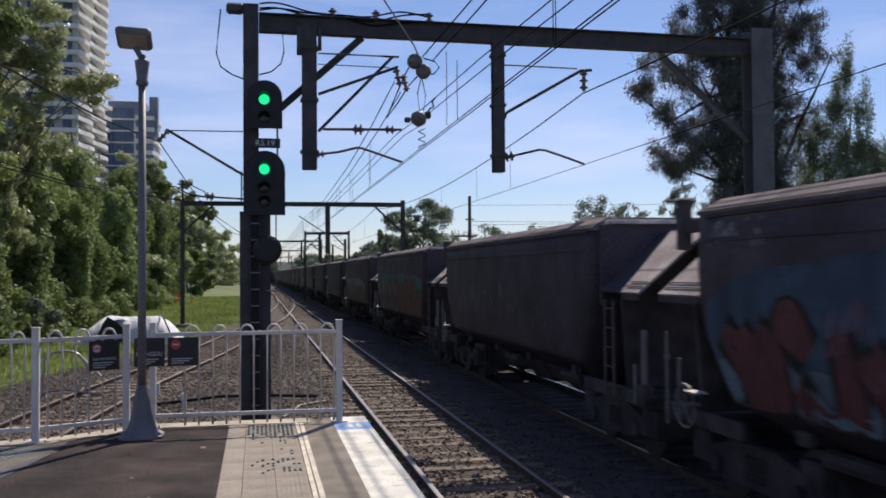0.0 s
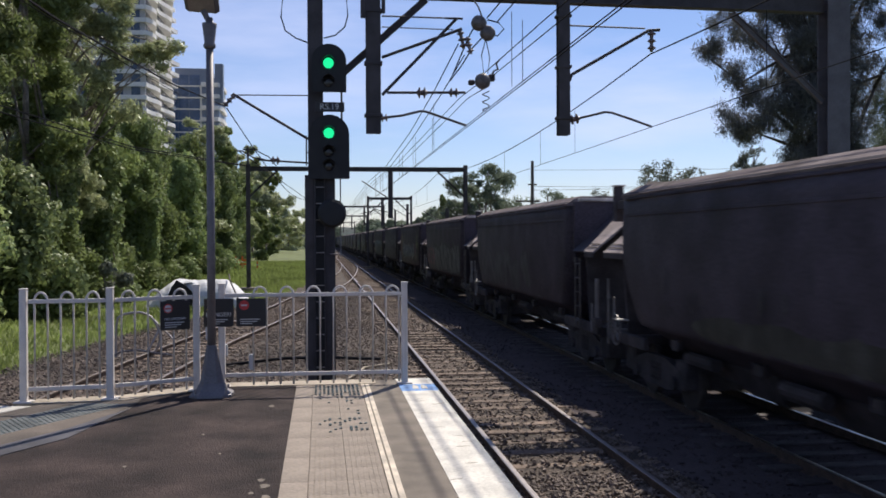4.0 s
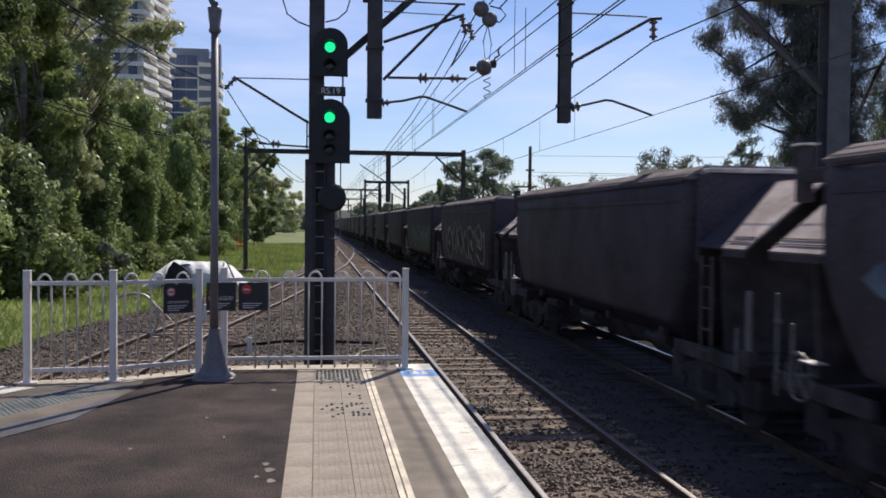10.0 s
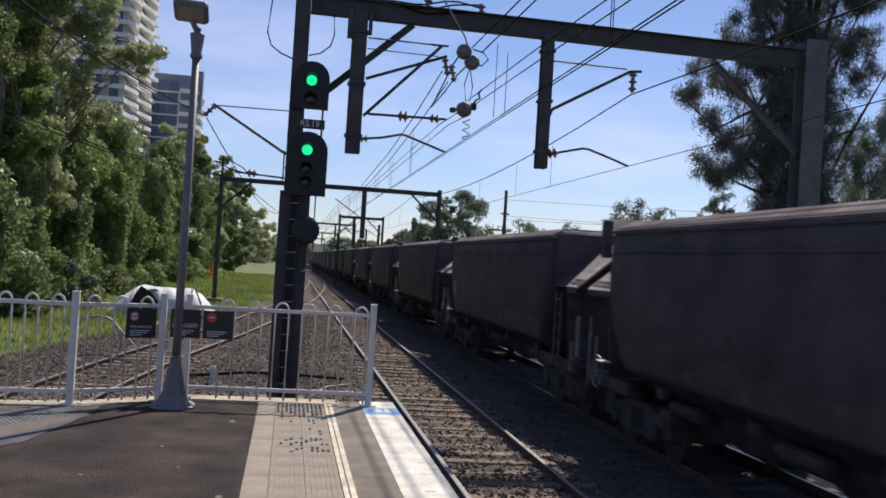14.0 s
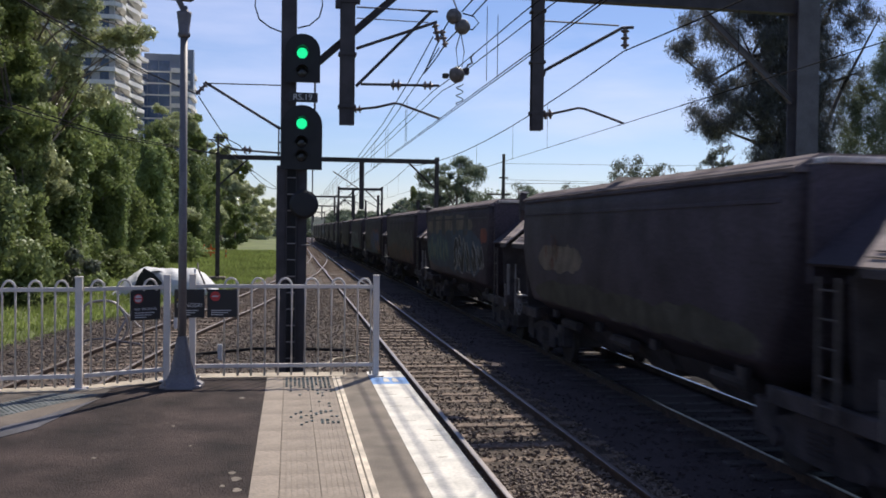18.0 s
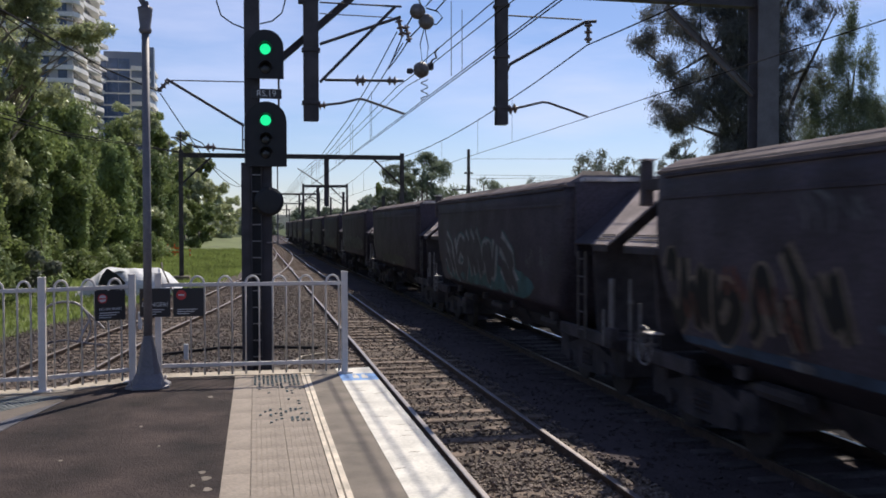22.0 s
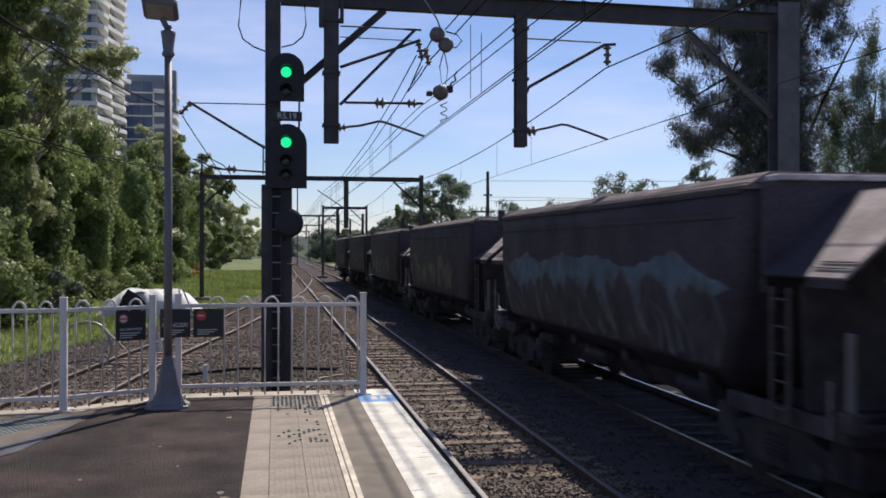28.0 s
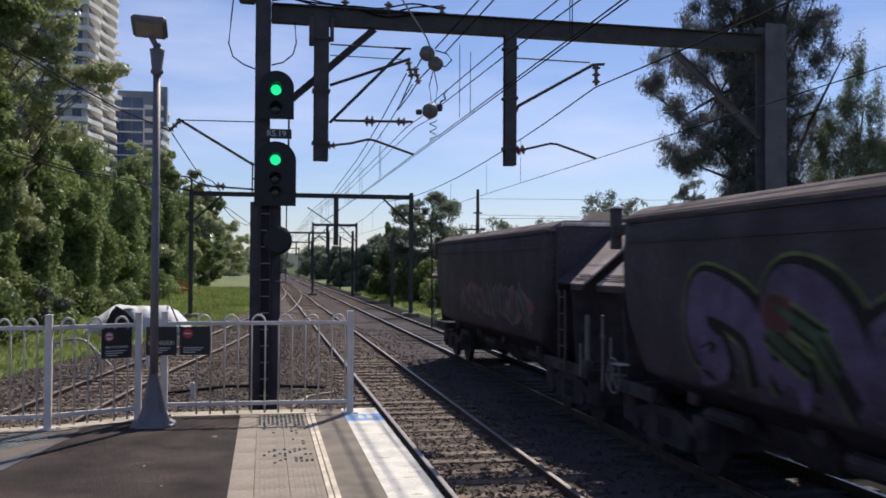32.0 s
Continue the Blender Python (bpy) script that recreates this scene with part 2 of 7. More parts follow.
TOWER_WHITE = material("tower_white", (0.82, 0.79, 0.76), 0.7, 0, 0.08, 0.2, 3, 0.0)
TOWER_WALL = material("tower_wall", (0.45, 0.425, 0.41), 0.75, 0, 0.12, 0.15, 3, 0.0)
TOWER_GLASS = material("tower_glass", (0.055, 0.07, 0.105), 0.12, 0, 0.25, 0.15, 1.5, 0.0, island=0.5)
B2_WALL = material("office_wall", (0.20, 0.24, 0.33), 0.5, 0, 0.12, 0.15, 3, 0.0)
B2_GLASS = material("office_glass", (0.07, 0.11, 0.21), 0.25, 0, 0.2, 0.15, 1.5, 0.0, island=0.3)
HOUSE_WALL = material("house_wall", (0.5, 0.46, 0.4), 0.85, 0, 0.15, 1, 20, 0.1)
HOUSE_ROOF = material("house_roof", (0.15, 0.115, 0.10), 0.85, 0, 0.25, 1.5, 14, 0.4)
POLE_WOOD = material("pole_timber", (0.12, 0.10, 0.085), 0.9, 0, 0.3, 3, 30, 0.3)
HILL = material("far_woods", (0.05, 0.068, 0.062), 0.95, 0, 0.35, 0.03, 0.3, 0.0)


def leaf_material(name, base, other, through_light=0.35, gloss=0.58):
    return material(name, base, gloss, 0, 0.22, 0.35, 4.0, 0.0, tint=other, island=0.4, translucent=through_light, spec=0.22)


LEAF_VINE = leaf_material("leaf_vine", (0.265, 0.325, 0.125), (0.14, 0.185, 0.066), 0.36)
LEAF_GUM = leaf_material("leaf_gum", (0.42, 0.44, 0.25), (0.30, 0.33, 0.175), 0.42, 0.36)
LEAF_DARK = leaf_material("leaf_dark", (0.225, 0.27, 0.10), (0.14, 0.18, 0.065), 0.45)
LEAF_SHEOAK = leaf_material("leaf_sheoak", (0.15, 0.155, 0.15), (0.10, 0.105, 0.105), 0.4)
LEAF_FEATHER = leaf_material("leaf_feather", (0.16, 0.19, 0.12), (0.10, 0.12, 0.08), 0.45)
LEAF_OLIVE = leaf_material("leaf_olive", (0.22, 0.255, 0.12), (0.14, 0.17, 0.075), 0.4)
LEAF_BRIGHT = leaf_material("leaf_bright", (0.33, 0.39, 0.17), (0.22, 0.27, 0.11), 0.36, 0.45)
# Greyer and less green: distance haze is put into this leaf colour.
LEAF_FAR = leaf_material("leaf_far", (0.21, 0.25, 0.17), (0.14, 0.175, 0.12), 0.45)
LEAF_PALE = leaf_material("leaf_pale", (0.165, 0.18, 0.135), (0.10, 0.115, 0.08))

# ---- mesh helpers ----


def link_mesh(name, bm, mat, parent=None, label="", smooth=False):
    me = bpy.data.meshes.new(name)
    bm.normal_update()
    bm.to_mesh(me)
    bm.free()
    me.materials.append(mat)
    if smooth:
        me.polygons.foreach_set("use_smooth", [True] * len(me.polygons))
    ob = new(name, me)
    if parent is not None:
        ob.parent = parent
    if label:
        tagged(ob, label)
    return ob


def part(name, bm, mat, parent, label="", smooth=False):
    return link_mesh(name, bm, mat, parent, label, smooth)


def share(ob, parent, m, name=None):
    """Another object on ob's mesh, at the pose m under parent."""
    o = new(name or ob.name.split(".")[0], ob.data)
    o.parent = parent
    o.matrix_basis = m
    return o


def thing(name, m, label, category, group="", kind=""):
    ob = new(name)
    ob.matrix_basis = m
    return tagged(ob, label, category, group, kind)


def raw(name, verts, faces, mat, parent=None, label="", smooth=False):
    me = bpy.data.meshes.new(name)
    me.from_pydata([tuple(v) for v in verts], [], [tuple(f) for f in faces])
    me.materials.append(mat)
    if smooth:
        me.polygons.foreach_set("use_smooth", [True] * len(me.polygons))
    me.update()
    ob = new(name, me)
    if parent is not None:
        ob.parent = parent
    if label:
        tagged(ob, label)
    return ob


def box(bm, x0, x1, y0, y1, z0, z1, bevel=0.0):
    r = bmesh.ops.create_cube(bm, size=1.0)
    vs = r["verts"]
    bmesh.ops.scale(bm, vec=(x1 - x0, y1 - y0, z1 - z0), verts=vs)
    bmesh.ops.translate(bm, vec=((x0 + x1) / 2, (y0 + y1) / 2, (z0 + z1) / 2), verts=vs)
    if bevel:
        es = list({e for v in vs for e in v.link_edges})
        bmesh.ops.bevel(bm, geom=es, offset=bevel, segments=1, affect="EDGES", clamp_overlap=True)
    return bm


def tube(bm, a, b, r, n=8, r2=None):
    a, b = Vector(a), Vector(b)
    d = b - a
    res = bmesh.ops.create_cone(bm, cap_ends=True, segments=n, radius1=r, radius2=r if r2 is None else r2, depth=d.length)
    m = Matrix.Translation((a + b) / 2) @ d.to_track_quat("Z", "Y").to_matrix().to_4x4()
    bmesh.ops.transform(bm, matrix=m, verts=res["verts"])
    return bm


def pipe(bm, pts, r, n=8):
    """One swept tube along pts."""
    pts = [Vector(p) for p in pts]
    rings = []
    for i, p in enumerate(pts):
        d = (pts[min(i + 1, len(pts) - 1)] - pts[max(i - 1, 0)]).normalized()
        q = d.to_track_quat("Z", "Y")
        rings.append([bm.verts.new(p + q @ Vector((r * math.cos(2 * math.pi * k / n), r * math.sin(2 * math.pi * k / n), 0))) for k in range(n)])
    for r0, r1 in zip(rings, rings[1:]):
        for k in range(n):
            bm.faces.new((r0[k], r0[(k + 1) % n], r1[(k + 1) % n], r1[k]))
    bm.faces.new(rings[0][::-1])
    bm.faces.new(rings[-1])
    return bm


def prism(bm, outline, z0, z1):
    """An upright prism on a plan outline."""
    lo = [bm.verts.new((x, y, z0)) for x, y in outline]
    hi = [bm.verts.new((x, y, z1)) for x, y in outline]
    n = len(outline)
    bm.faces.new(hi)
    bm.faces.new(lo[::-1])
    for i in range(n):
        bm.faces.new((lo[i], lo[(i + 1) % n], hi[(i + 1) % n], hi[i]))
    return bm


def extrude_profile(bm, profile, axis_y0, axis_y1):
    """A profile in x, z drawn out along y."""
    a = [bm.verts.new((x, axis_y0, z)) for x, z in profile]
    b = [bm.verts.new((x, axis_y1, z)) for x, z in profile]
    n = len(profile)
    for i in range(n):
        bm.faces.new((a[i], a[(i + 1) % n], b[(i + 1) % n], b[i]))
    bm.faces.new(a[::-1])
    bm.faces.new(b)
    return bm


def lathe(bm, profile, n=12, m=None):
    """A turned shape about z; profile in r, z."""
    rings = [[bm.verts.new((r * math.cos(2 * math.pi * k / n), r * math.sin(2 * math.pi * k / n), z)) for k in range(n)] for r, z in profile]
    for r0, r1 in zip(rings, rings[1:]):
        for k in range(n):
            bm.faces.new((r0[k], r0[(k + 1) % n], r1[(k + 1) % n], r1[k]))
    bm.faces.new(rings[0][::-1])
    bm.faces.new(rings[-1])
    if m is not None:
        bmesh.ops.transform(bm, matrix=m, verts=[v for r in rings for v in r])
    return bm


def B():
    return bmesh.new()


RAIL_Z = -1.20                                # top of the rails; the platform is at 0
TRACK_1, TRACK_2 = 3.02, 6.67
BED_Z = -1.335

# ---- ground ----
gx = [-1500, -400, -120, -60, -30, -16, -9, 10.2, 11.5, 20, 40, 90, 300, 1500]
gy = [-600, -120, -40, 0, 20, 40, 60, 90, 130, 200, 320, 520, 1100, 3000]


def ground_z(x, y):
    z = -1.42
    if x > 10.5:
        z += min(1.5, (x - 10.5) * 0.05)
    if x < -9:
        z += min(2.0, (-9 - x) * 0.10)
    return z


verts = [(x, y, ground_z(x, y)) for y in gy for x in gx]
nx = len(gx)
faces = [(j * nx + i, j * nx + i + 1, (j + 1) * nx + i + 1, (j + 1) * nx + i) for j in range(len(gy) - 1) for i in range(nx - 1)]
tagged(raw("ground", verts, faces, GROUND), "earth and rough grass ground reaching the horizon", "ground", kind="structure")


def siding_x(y):
    """Centre line of the siding that joins the near track."""
    knots = [(-40, -5.9), (0, -4.9), (17, -4.12), (21, -3.72), (26, -3.12), (33, -2.0), (40, -1.15), (50, -0.1), (60, 0.98), (69, 1.62), (80, 2.3), (92, 2.8), (104, 3.0), (112, 3.02)]
    for (y0, x0), (y1, x1) in zip(knots, knots[1:]):
        if y <= y1:
            f = (y - y0) / (y1 - y0)
            return x0 + (x1 - x0) * f
    return 3.02


def shoulder(y):
    """How far the siding's ballast spreads towards the grass."""
    return float(np.interp(y, [0, 30, 46, 60], [3.6, 3.4, 2.2, 1.9]))


# ballast bed with an uneven crown
by = [-40 + 2.0 * i for i in range(60)] + [80 + 10 * i for i in range(60)]
bx = [-1, -0.9, -0.72, -0.5, -0.25, 0.0, 0.1, 0.25, 0.45, 0.65, 0.85, 0.95, 1]
verts, faces = [], []
for y in by:
    lo = min(siding_x(y) - shoulder(y) - 0.4, 0.4) if y < 112 else 0.6
    hi = 9.3
    for k, s in enumerate(bx):
        x = 4.15 + s * (4.15 - lo if s < 0 else hi - 4.15)
        z = BED_Z + 0.03 * noise.noise((x * 0.7, y * 0.5, 0.3)) if 0 < k < len(bx) - 1 else -1.46
        if 1 == k or k == len(bx) - 2:
            z -= 0.02
        verts.append((x, y, z))
m_ = len(bx)
faces = [(j * m_ + i, j * m_ + i + 1, (j + 1) * m_ + i + 1, (j + 1) * m_ + i) for j in range(len(by) - 1) for i in range(m_ - 1)]
ballast_bed = tagged(raw("ballast_bed", verts, faces, BALLAST, smooth=True), "brown crushed-stone ballast bed under the tracks", "ballast", kind="structure")

ballast_bed.data.materials.append(BALLAST_FAR)
ballast_bed.data.materials.append(BALLAST_BLACK)
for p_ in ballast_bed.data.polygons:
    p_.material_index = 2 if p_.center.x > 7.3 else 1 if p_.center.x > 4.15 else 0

# ballast stones near the platform end, loose and uncountable


def stone_field(name, count, seed, where, mat=STONE, label="brown and grey ballast stones between the rails"):
    rng = np.random.default_rng(seed)
    base = np.array([(1, 0, 0), (-1, 0, 0), (0, 1, 0), (0, -1, 0), (0, 0, 1), (0, 0, -1)], float)
    tri = np.array([(0, 2, 4), (2, 1, 4), (1, 3, 4), (3, 0, 4), (2, 0, 5), (1, 2, 5), (3, 1, 5), (0, 3, 5)])
    V = np.zeros((count, 6, 3))
    for i in range(count):
        x, y, z = where(rng)
        s = rng.uniform(0.018, 0.042)
        v = base * rng.uniform(0.6, 1.2, (6, 1)) * s * np.array([1.2, 1, 0.75])
        q, _ = np.linalg.qr(rng.normal(size=(3, 3)))
        v = v @ q * np.array([1.15, 1.15, 0.8])
        V[i] = v + (x, y, z)
    F = (tri[None] + 6 * np.arange(count)[:, None, None]).reshape(-1, 3)
    return tagged(raw(name, V.reshape(-1, 3), F, mat), label, "ballast", kind="stuff")


def stone_place(rng):
    y = 6.5 + 42 * rng.random() ** 1.5
    lo = -8.5 if y > 11 else 1.35
    x = rng.uniform(max(lo, siding_x(y) - shoulder(y) + 0.1), 4.3)
    on_track = abs(x - TRACK_1) < 1.2
    return x, y, BED_Z + (rng.uniform(-0.012, 0.04) if on_track else rng.uniform(-0.005, 0.045))


stone_field("ballast_stones", 58000, 5, stone_place)


# Stones under the far track, toned down for the train's shade.
def far_place(rng):
    return rng.uniform(4.05, 7.2), 7.0 + 36 * rng.random() ** 1.5, BED_Z + rng.uniform(-0.012, 0.014)


stone_field("ballast_stones", 5000, 6, far_place, STONE_FAR, "darker ballast stones under the far track, train shade in the colour")

# ---- rails and sleepers ----
RAIL_PROFILE = [(-0.07, -0.165), (0.07, -0.165), (0.07, -0.15), (0.012, -0.13), (0.012, -0.045), (0.036, -0.035), (0.036, -0.004), (-0.036, -0.004), (-0.036, -0.035), (-0.012, -0.045), (-0.012, -0.13), (-0.07, -0.15)]


def rail_object(name, path, head, label):
    """A rail along a plan path, with its polished running head as a part."""
    bm, bh = B(), B()
    rows, tops = [], []
    for i, (x, y) in enumerate(path):
        x0, y0 = path[max(i - 1, 0)]
        x1, y1 = path[min(i + 1, len(path) - 1)]
        d = Vector((x1 - x0, y1 - y0)).normalized()
        nx_, ny_ = d.y, -d.x
        rows.append([bm.verts.new((x + px * nx_, y + px * ny_, RAIL_Z + pz)) for px, pz in RAIL_PROFILE])
        tops.append([bh.verts.new((x + px * nx_, y + px * ny_, RAIL_Z + pz)) for px, pz in ((-0.034, -0.0035), (-0.022, 0.0), (0.022, 0.0), (0.034, -0.0035))])
    n = len(RAIL_PROFILE)
    for a, b in zip(rows, rows[1:]):
        for k in range(n):
            bm.faces.new((a[k], a[(k + 1) % n], b[(k + 1) % n], b[k]))
    for a, b in zip(tops, tops[1:]):
        for k in range(3):
            bh.faces.new((a[k], a[k + 1], b[k + 1], b[k]))
    ob = link_mesh(name, bm, RAIL_SIDE)
    tagged(ob, label, "rail", "running rails", "structure")
    part("rail_head", bh, head, ob, "polished steel running surface")
    return ob


def straight(x, y0=-60, y1=620, step=20):
    return [(x, y) for y in range(y0, y1 + 1, step)]


for cx, nm in ((TRACK_1, "near"), (TRACK_2, "far")):
    for s in (-0.7525, 0.7525):
        rail_object("rail", straight(cx + s), RAIL_HEAD if cx == TRACK_1 else RAIL_SHINE, "rust-sided steel rail with a worn shiny top")
for s in (-0.7525, 0.7525):
    pts = [(siding_x(y) + s, y) for y in np.linspace(-40, 106, 74)]
    pts = [(0.25 * pts[max(i - 1, 0)][0] + 0.5 * pts[i][0] + 0.25 * pts[min(i + 1, len(pts) - 1)][0], pts[i][1]) for i in range(len(pts))]
    rail_object("rail", [p for p in pts if True], RAIL_DULL, "dull rusty siding rail curving into the near track")
for x, y0, y1 in ((TRACK_1 - 0.66, 60, 66), (TRACK_1 + 0.66, 64, 70)):
    rail_object("check_rail", [(x, y0), (x, y1)], RAIL_DULL, "short check rail beside the crossing")

# ---- platform ----
S, C = 0.5, 0.866                              # direction of the oblique platform edge


def oblique(off, y):
    """x of the line parallel to the oblique edge, off metres from the world's origin, at y."""
    return (off + S * y) / C


EDGE = -7.29
bm = B()
prism(bm, [(1.14, -45), (1.14, 10.24), (-1.06, 10.22), (-1.90, 9.56), (-2.78, 9.42), (oblique(EDGE, -10) + 0.05, -10), (oblique(EDGE, -10), -45)], -1.45, -0.10)
platform = link_mesh("platform", bm, CONCRETE_DARK)
tagged(platform, "station platform end with asphalt and concrete surface", "platform", kind="structure")


def slab(name, outline, mat, top, label="", depth=0.10):
    b = B()
    prism(b, outline, -depth, top)
    return part(name, b, mat, platform, label)


A_L = -5.48
slab("asphalt_surface", [(-0.235, -45), (-0.235, 9.98), (-1.00, 9.98), (-1.70, 9.50), (-1.70, 8.85), (-1.93, 7.60), (oblique(A_L, -10), -10), (oblique(A_L, -10), -45)], ASPHALT, -0.004, "worn dark asphalt")
slab("edge_concrete", [(0.522, -45), (0.828, -45), (0.828, 10.24), (0.522, 10.24)], CONCRETE_DARK, 0.0, "stained grey concrete strip")
slab("cream_line", [(0.438, -45), (0.472, -45), (0.472, 10.24), (0.438, 10.24)], CREAM_PAINT, 0.002, "worn cream guide line")
slab("groove", [(0.472, -45), (0.484, -45), (0.484, 10.24), (0.472, 10.24)], CONCRETE_DARK, -0.004)
slab("cream_line", [(0.484, -45), (0.522, -45), (0.522, 10.24), (0.484, 10.24)], CREAM_PAINT, 0.001, "worn cream guide line")
slab("white_edge", [(0.828, -45), (1.20, -45), (1.20, 9.43), (0.828, 9.43)], WHITE_PAINT, 0.003, "white-painted platform edge")
slab("white_end", [(0.828, 9.86), (1.20, 9.86), (1.20, 10.28), (0.828, 10.28)], WHITE_PAINT, 0.003)
slab("blue_patch", [(0.828, 9.43), (1.20, 9.43), (1.20, 9.86), (0.828, 9.86)], BLUE_PAINT, 0.003, "blue painted patch with two white marks")
for x in (0.985, 1.075):
    b = B()
    box(b, x - 0.03, x + 0.03, 9.55, 9.72, 0.003, 0.006)
    box(b, x - 0.018, x + 0.018, 9.725, 9.79, 0.003, 0.006)
    part("blue_patch_mark", b, WHITE_PAINT, platform)
slab("end_coping", [(0.60, 9.98), (0.60, 10.28), (-1.07, 10.26), (-1.93, 9.60), (-2.82, 9.46), (-2.80, 9.20), (-1.86, 9.30), (-1.0, 9.98)], CONCRETE, 0.006, "pale concrete coping under the fence")
# oblique side: white edge, concrete, tactile strip, metal strip
for nm, a, b_, mat, top, lab in (("white_edge", EDGE, EDGE + 0.46, WHITE_PAINT, 0.003, "white-painted platform edge"),
                                 ("edge_concrete", EDGE + 0.46, -6.52, CONCRETE_BROWN, 0.0, "stained grey concrete strip"),
                                 ("paving_strip", -6.52, -6.06, TACTILE, 0.001, "grey tactile paving strip"),
                                 ("edge_concrete", -6.06, -5.75, CONCRETE_BROWN, 0.0, "stained concrete strip")):
    slab(nm, [(oblique(a, -10), -10), (oblique(b_, -10), -10), (oblique(b_, 8.3 if b_ > -5.9 else 9.1), 8.3 if b_ > -5.9 else 9.1), (oblique(a, 9.2), 9.2)], mat, top, lab)
slab("edge_concrete", [(oblique(-6.5, 9.15), 9.15), (oblique(-6.06, 9.1), 9.1), (oblique(-5.75, 8.3), 8.3), (-1.70, 8.85), (-1.70, 9.42), (-1.86, 9.30), (-2.6, 9.2)], CONCRETE_BROWN, -0.002, "stained grey concrete")
slab("metal_strip", [(oblique(-5.75, -10), -10), (oblique(A_L, -10), -10), (-1.93, 7.60), (-1.71, 8.83), (-1.86, 8.45), (oblique(-5.75, 8.0), 8.0)], STRIP_METAL, 0.002, "dull grey metal cover strip")
# coping under the near edge
b = B()
box(b, 0.9, 1.205, -45, 10.28, -0.24, -0.101, 0.01)
part("coping", b, CONCRETE_DARK, platform, "projecting concrete coping")

# plain margin and ribbed pavers between the asphalt and the cream line, laid as single slabs
b = B()
box(b, 0, 0.172, 0, 0.656, 0, 0.053)
margin = part("margin_slab", b, PAVER, platform)
margin.matrix_basis = pose(-0.233, 9.32, -0.054)
for j in range(1, 21):
    share(margin, platform, pose(-0.233, 9.32 - 0.66 * j, -0.054))
b = B()
box(b, 0, 0.2445, 0, 0.3285, 0, 0.049)
for i in range(7):
    x = 0.004 + i * 0.0345
    box(b, x, x + 0.0295, 0.0, 0.3285, 0.049, 0.0518)
paver0 = part("paver", b, PAVER, platform)
paver0.matrix_basis = pose(-0.0585, 9.65, -0.054)
for j in range(1, 42):
    share(paver0, platform, pose(-0.0585, 9.65 - 0.33 * j, -0.054))
for j in range(0, 42):
    share(paver0, platform, pose(0.188, 9.65 - 0.33 * j, -0.054))
# scuffs on the white edge
bm = B()
rng = random.Random(21)
for j in range(18):
    x, y = 0.86 + 0.32 * rng.random() ** 0.6, 4.0 + 5.2 * rng.random()
    w, l_ = rng.uniform(0.02, 0.07), rng.uniform(0.004, 0.012)
    k = rng.uniform(-0.5, 0.5)
    prism(bm, [(x - w, y - l_ - k * w), (x + w * 0.4, y - l_ * 0.5), (x + w, y + k * w), (x, y + l_)], 0.0025, 0.0042)
part("paint_scuffs", bm, CONCRETE, platform, "grey scuff marks in the white paint")["kind"] = "stuff"
# dark worn dots at the end of the strip
bm = B()
rng = random.Random(4)
for i in range(11):
    for j in range(54):
        y = 9.92 - j * 0.045
        if j > 9 and rng.random() > (0.75 if j < 15 else 0.3 if 40 < j < 53 and i > 2 else 0.05):
            continue
        if rng.random() < 0.12:
            continue
        x = -0.03 + i * 0.042
        box(bm, x - 0.011, x + 0.011, y - 0.013, y + 0.013, 0.0, 0.0065)
part("tactile_dots", bm, TEAL_DOT, platform, "dark worn tactile dots")["kind"] = "stuff"
bm = B()
for i in range(10):
    for j in range(90):
        u = -6.49 + i * 0.045
        yy = 9.0 - j * 0.045
        if rng.random() < 0.1:
            continue
        x = oblique(u, yy)
        box(bm, x - 0.009, x + 0.009, yy - 0.009, yy + 0.009, 0.001, 0.004)
part("tactile_dots", bm, TEAL_DOT, platform, "dark worn tactile dots")["kind"] = "stuff"
b = B()
for i, (x, y, r) in enumerate(((-0.36, 6.1, 0.022), (-0.33, 5.95, 0.03), (-0.31, 5.7, 0.025), (-0.40, 5.8, 0.015), (-0.43, 8.8, 0.025), (-0.9, 7.6, 0.012), (-1.3, 6.6, 0.014), (-0.7, 6.9, 0.01))):
    prism(b, [(x + r * math.cos(a) * (1 + 0.3 * math.sin(3 * a + i)), y + 1.8 * r * math.sin(a)) for a in np.linspace(0, 6.1, 14)], -0.004, -0.001)
part("asphalt_patch", b, CONCRETE_DARK, platform, "pale worn spots in the asphalt")

# ---- fence and gate ----
HEIGHT = 1.08


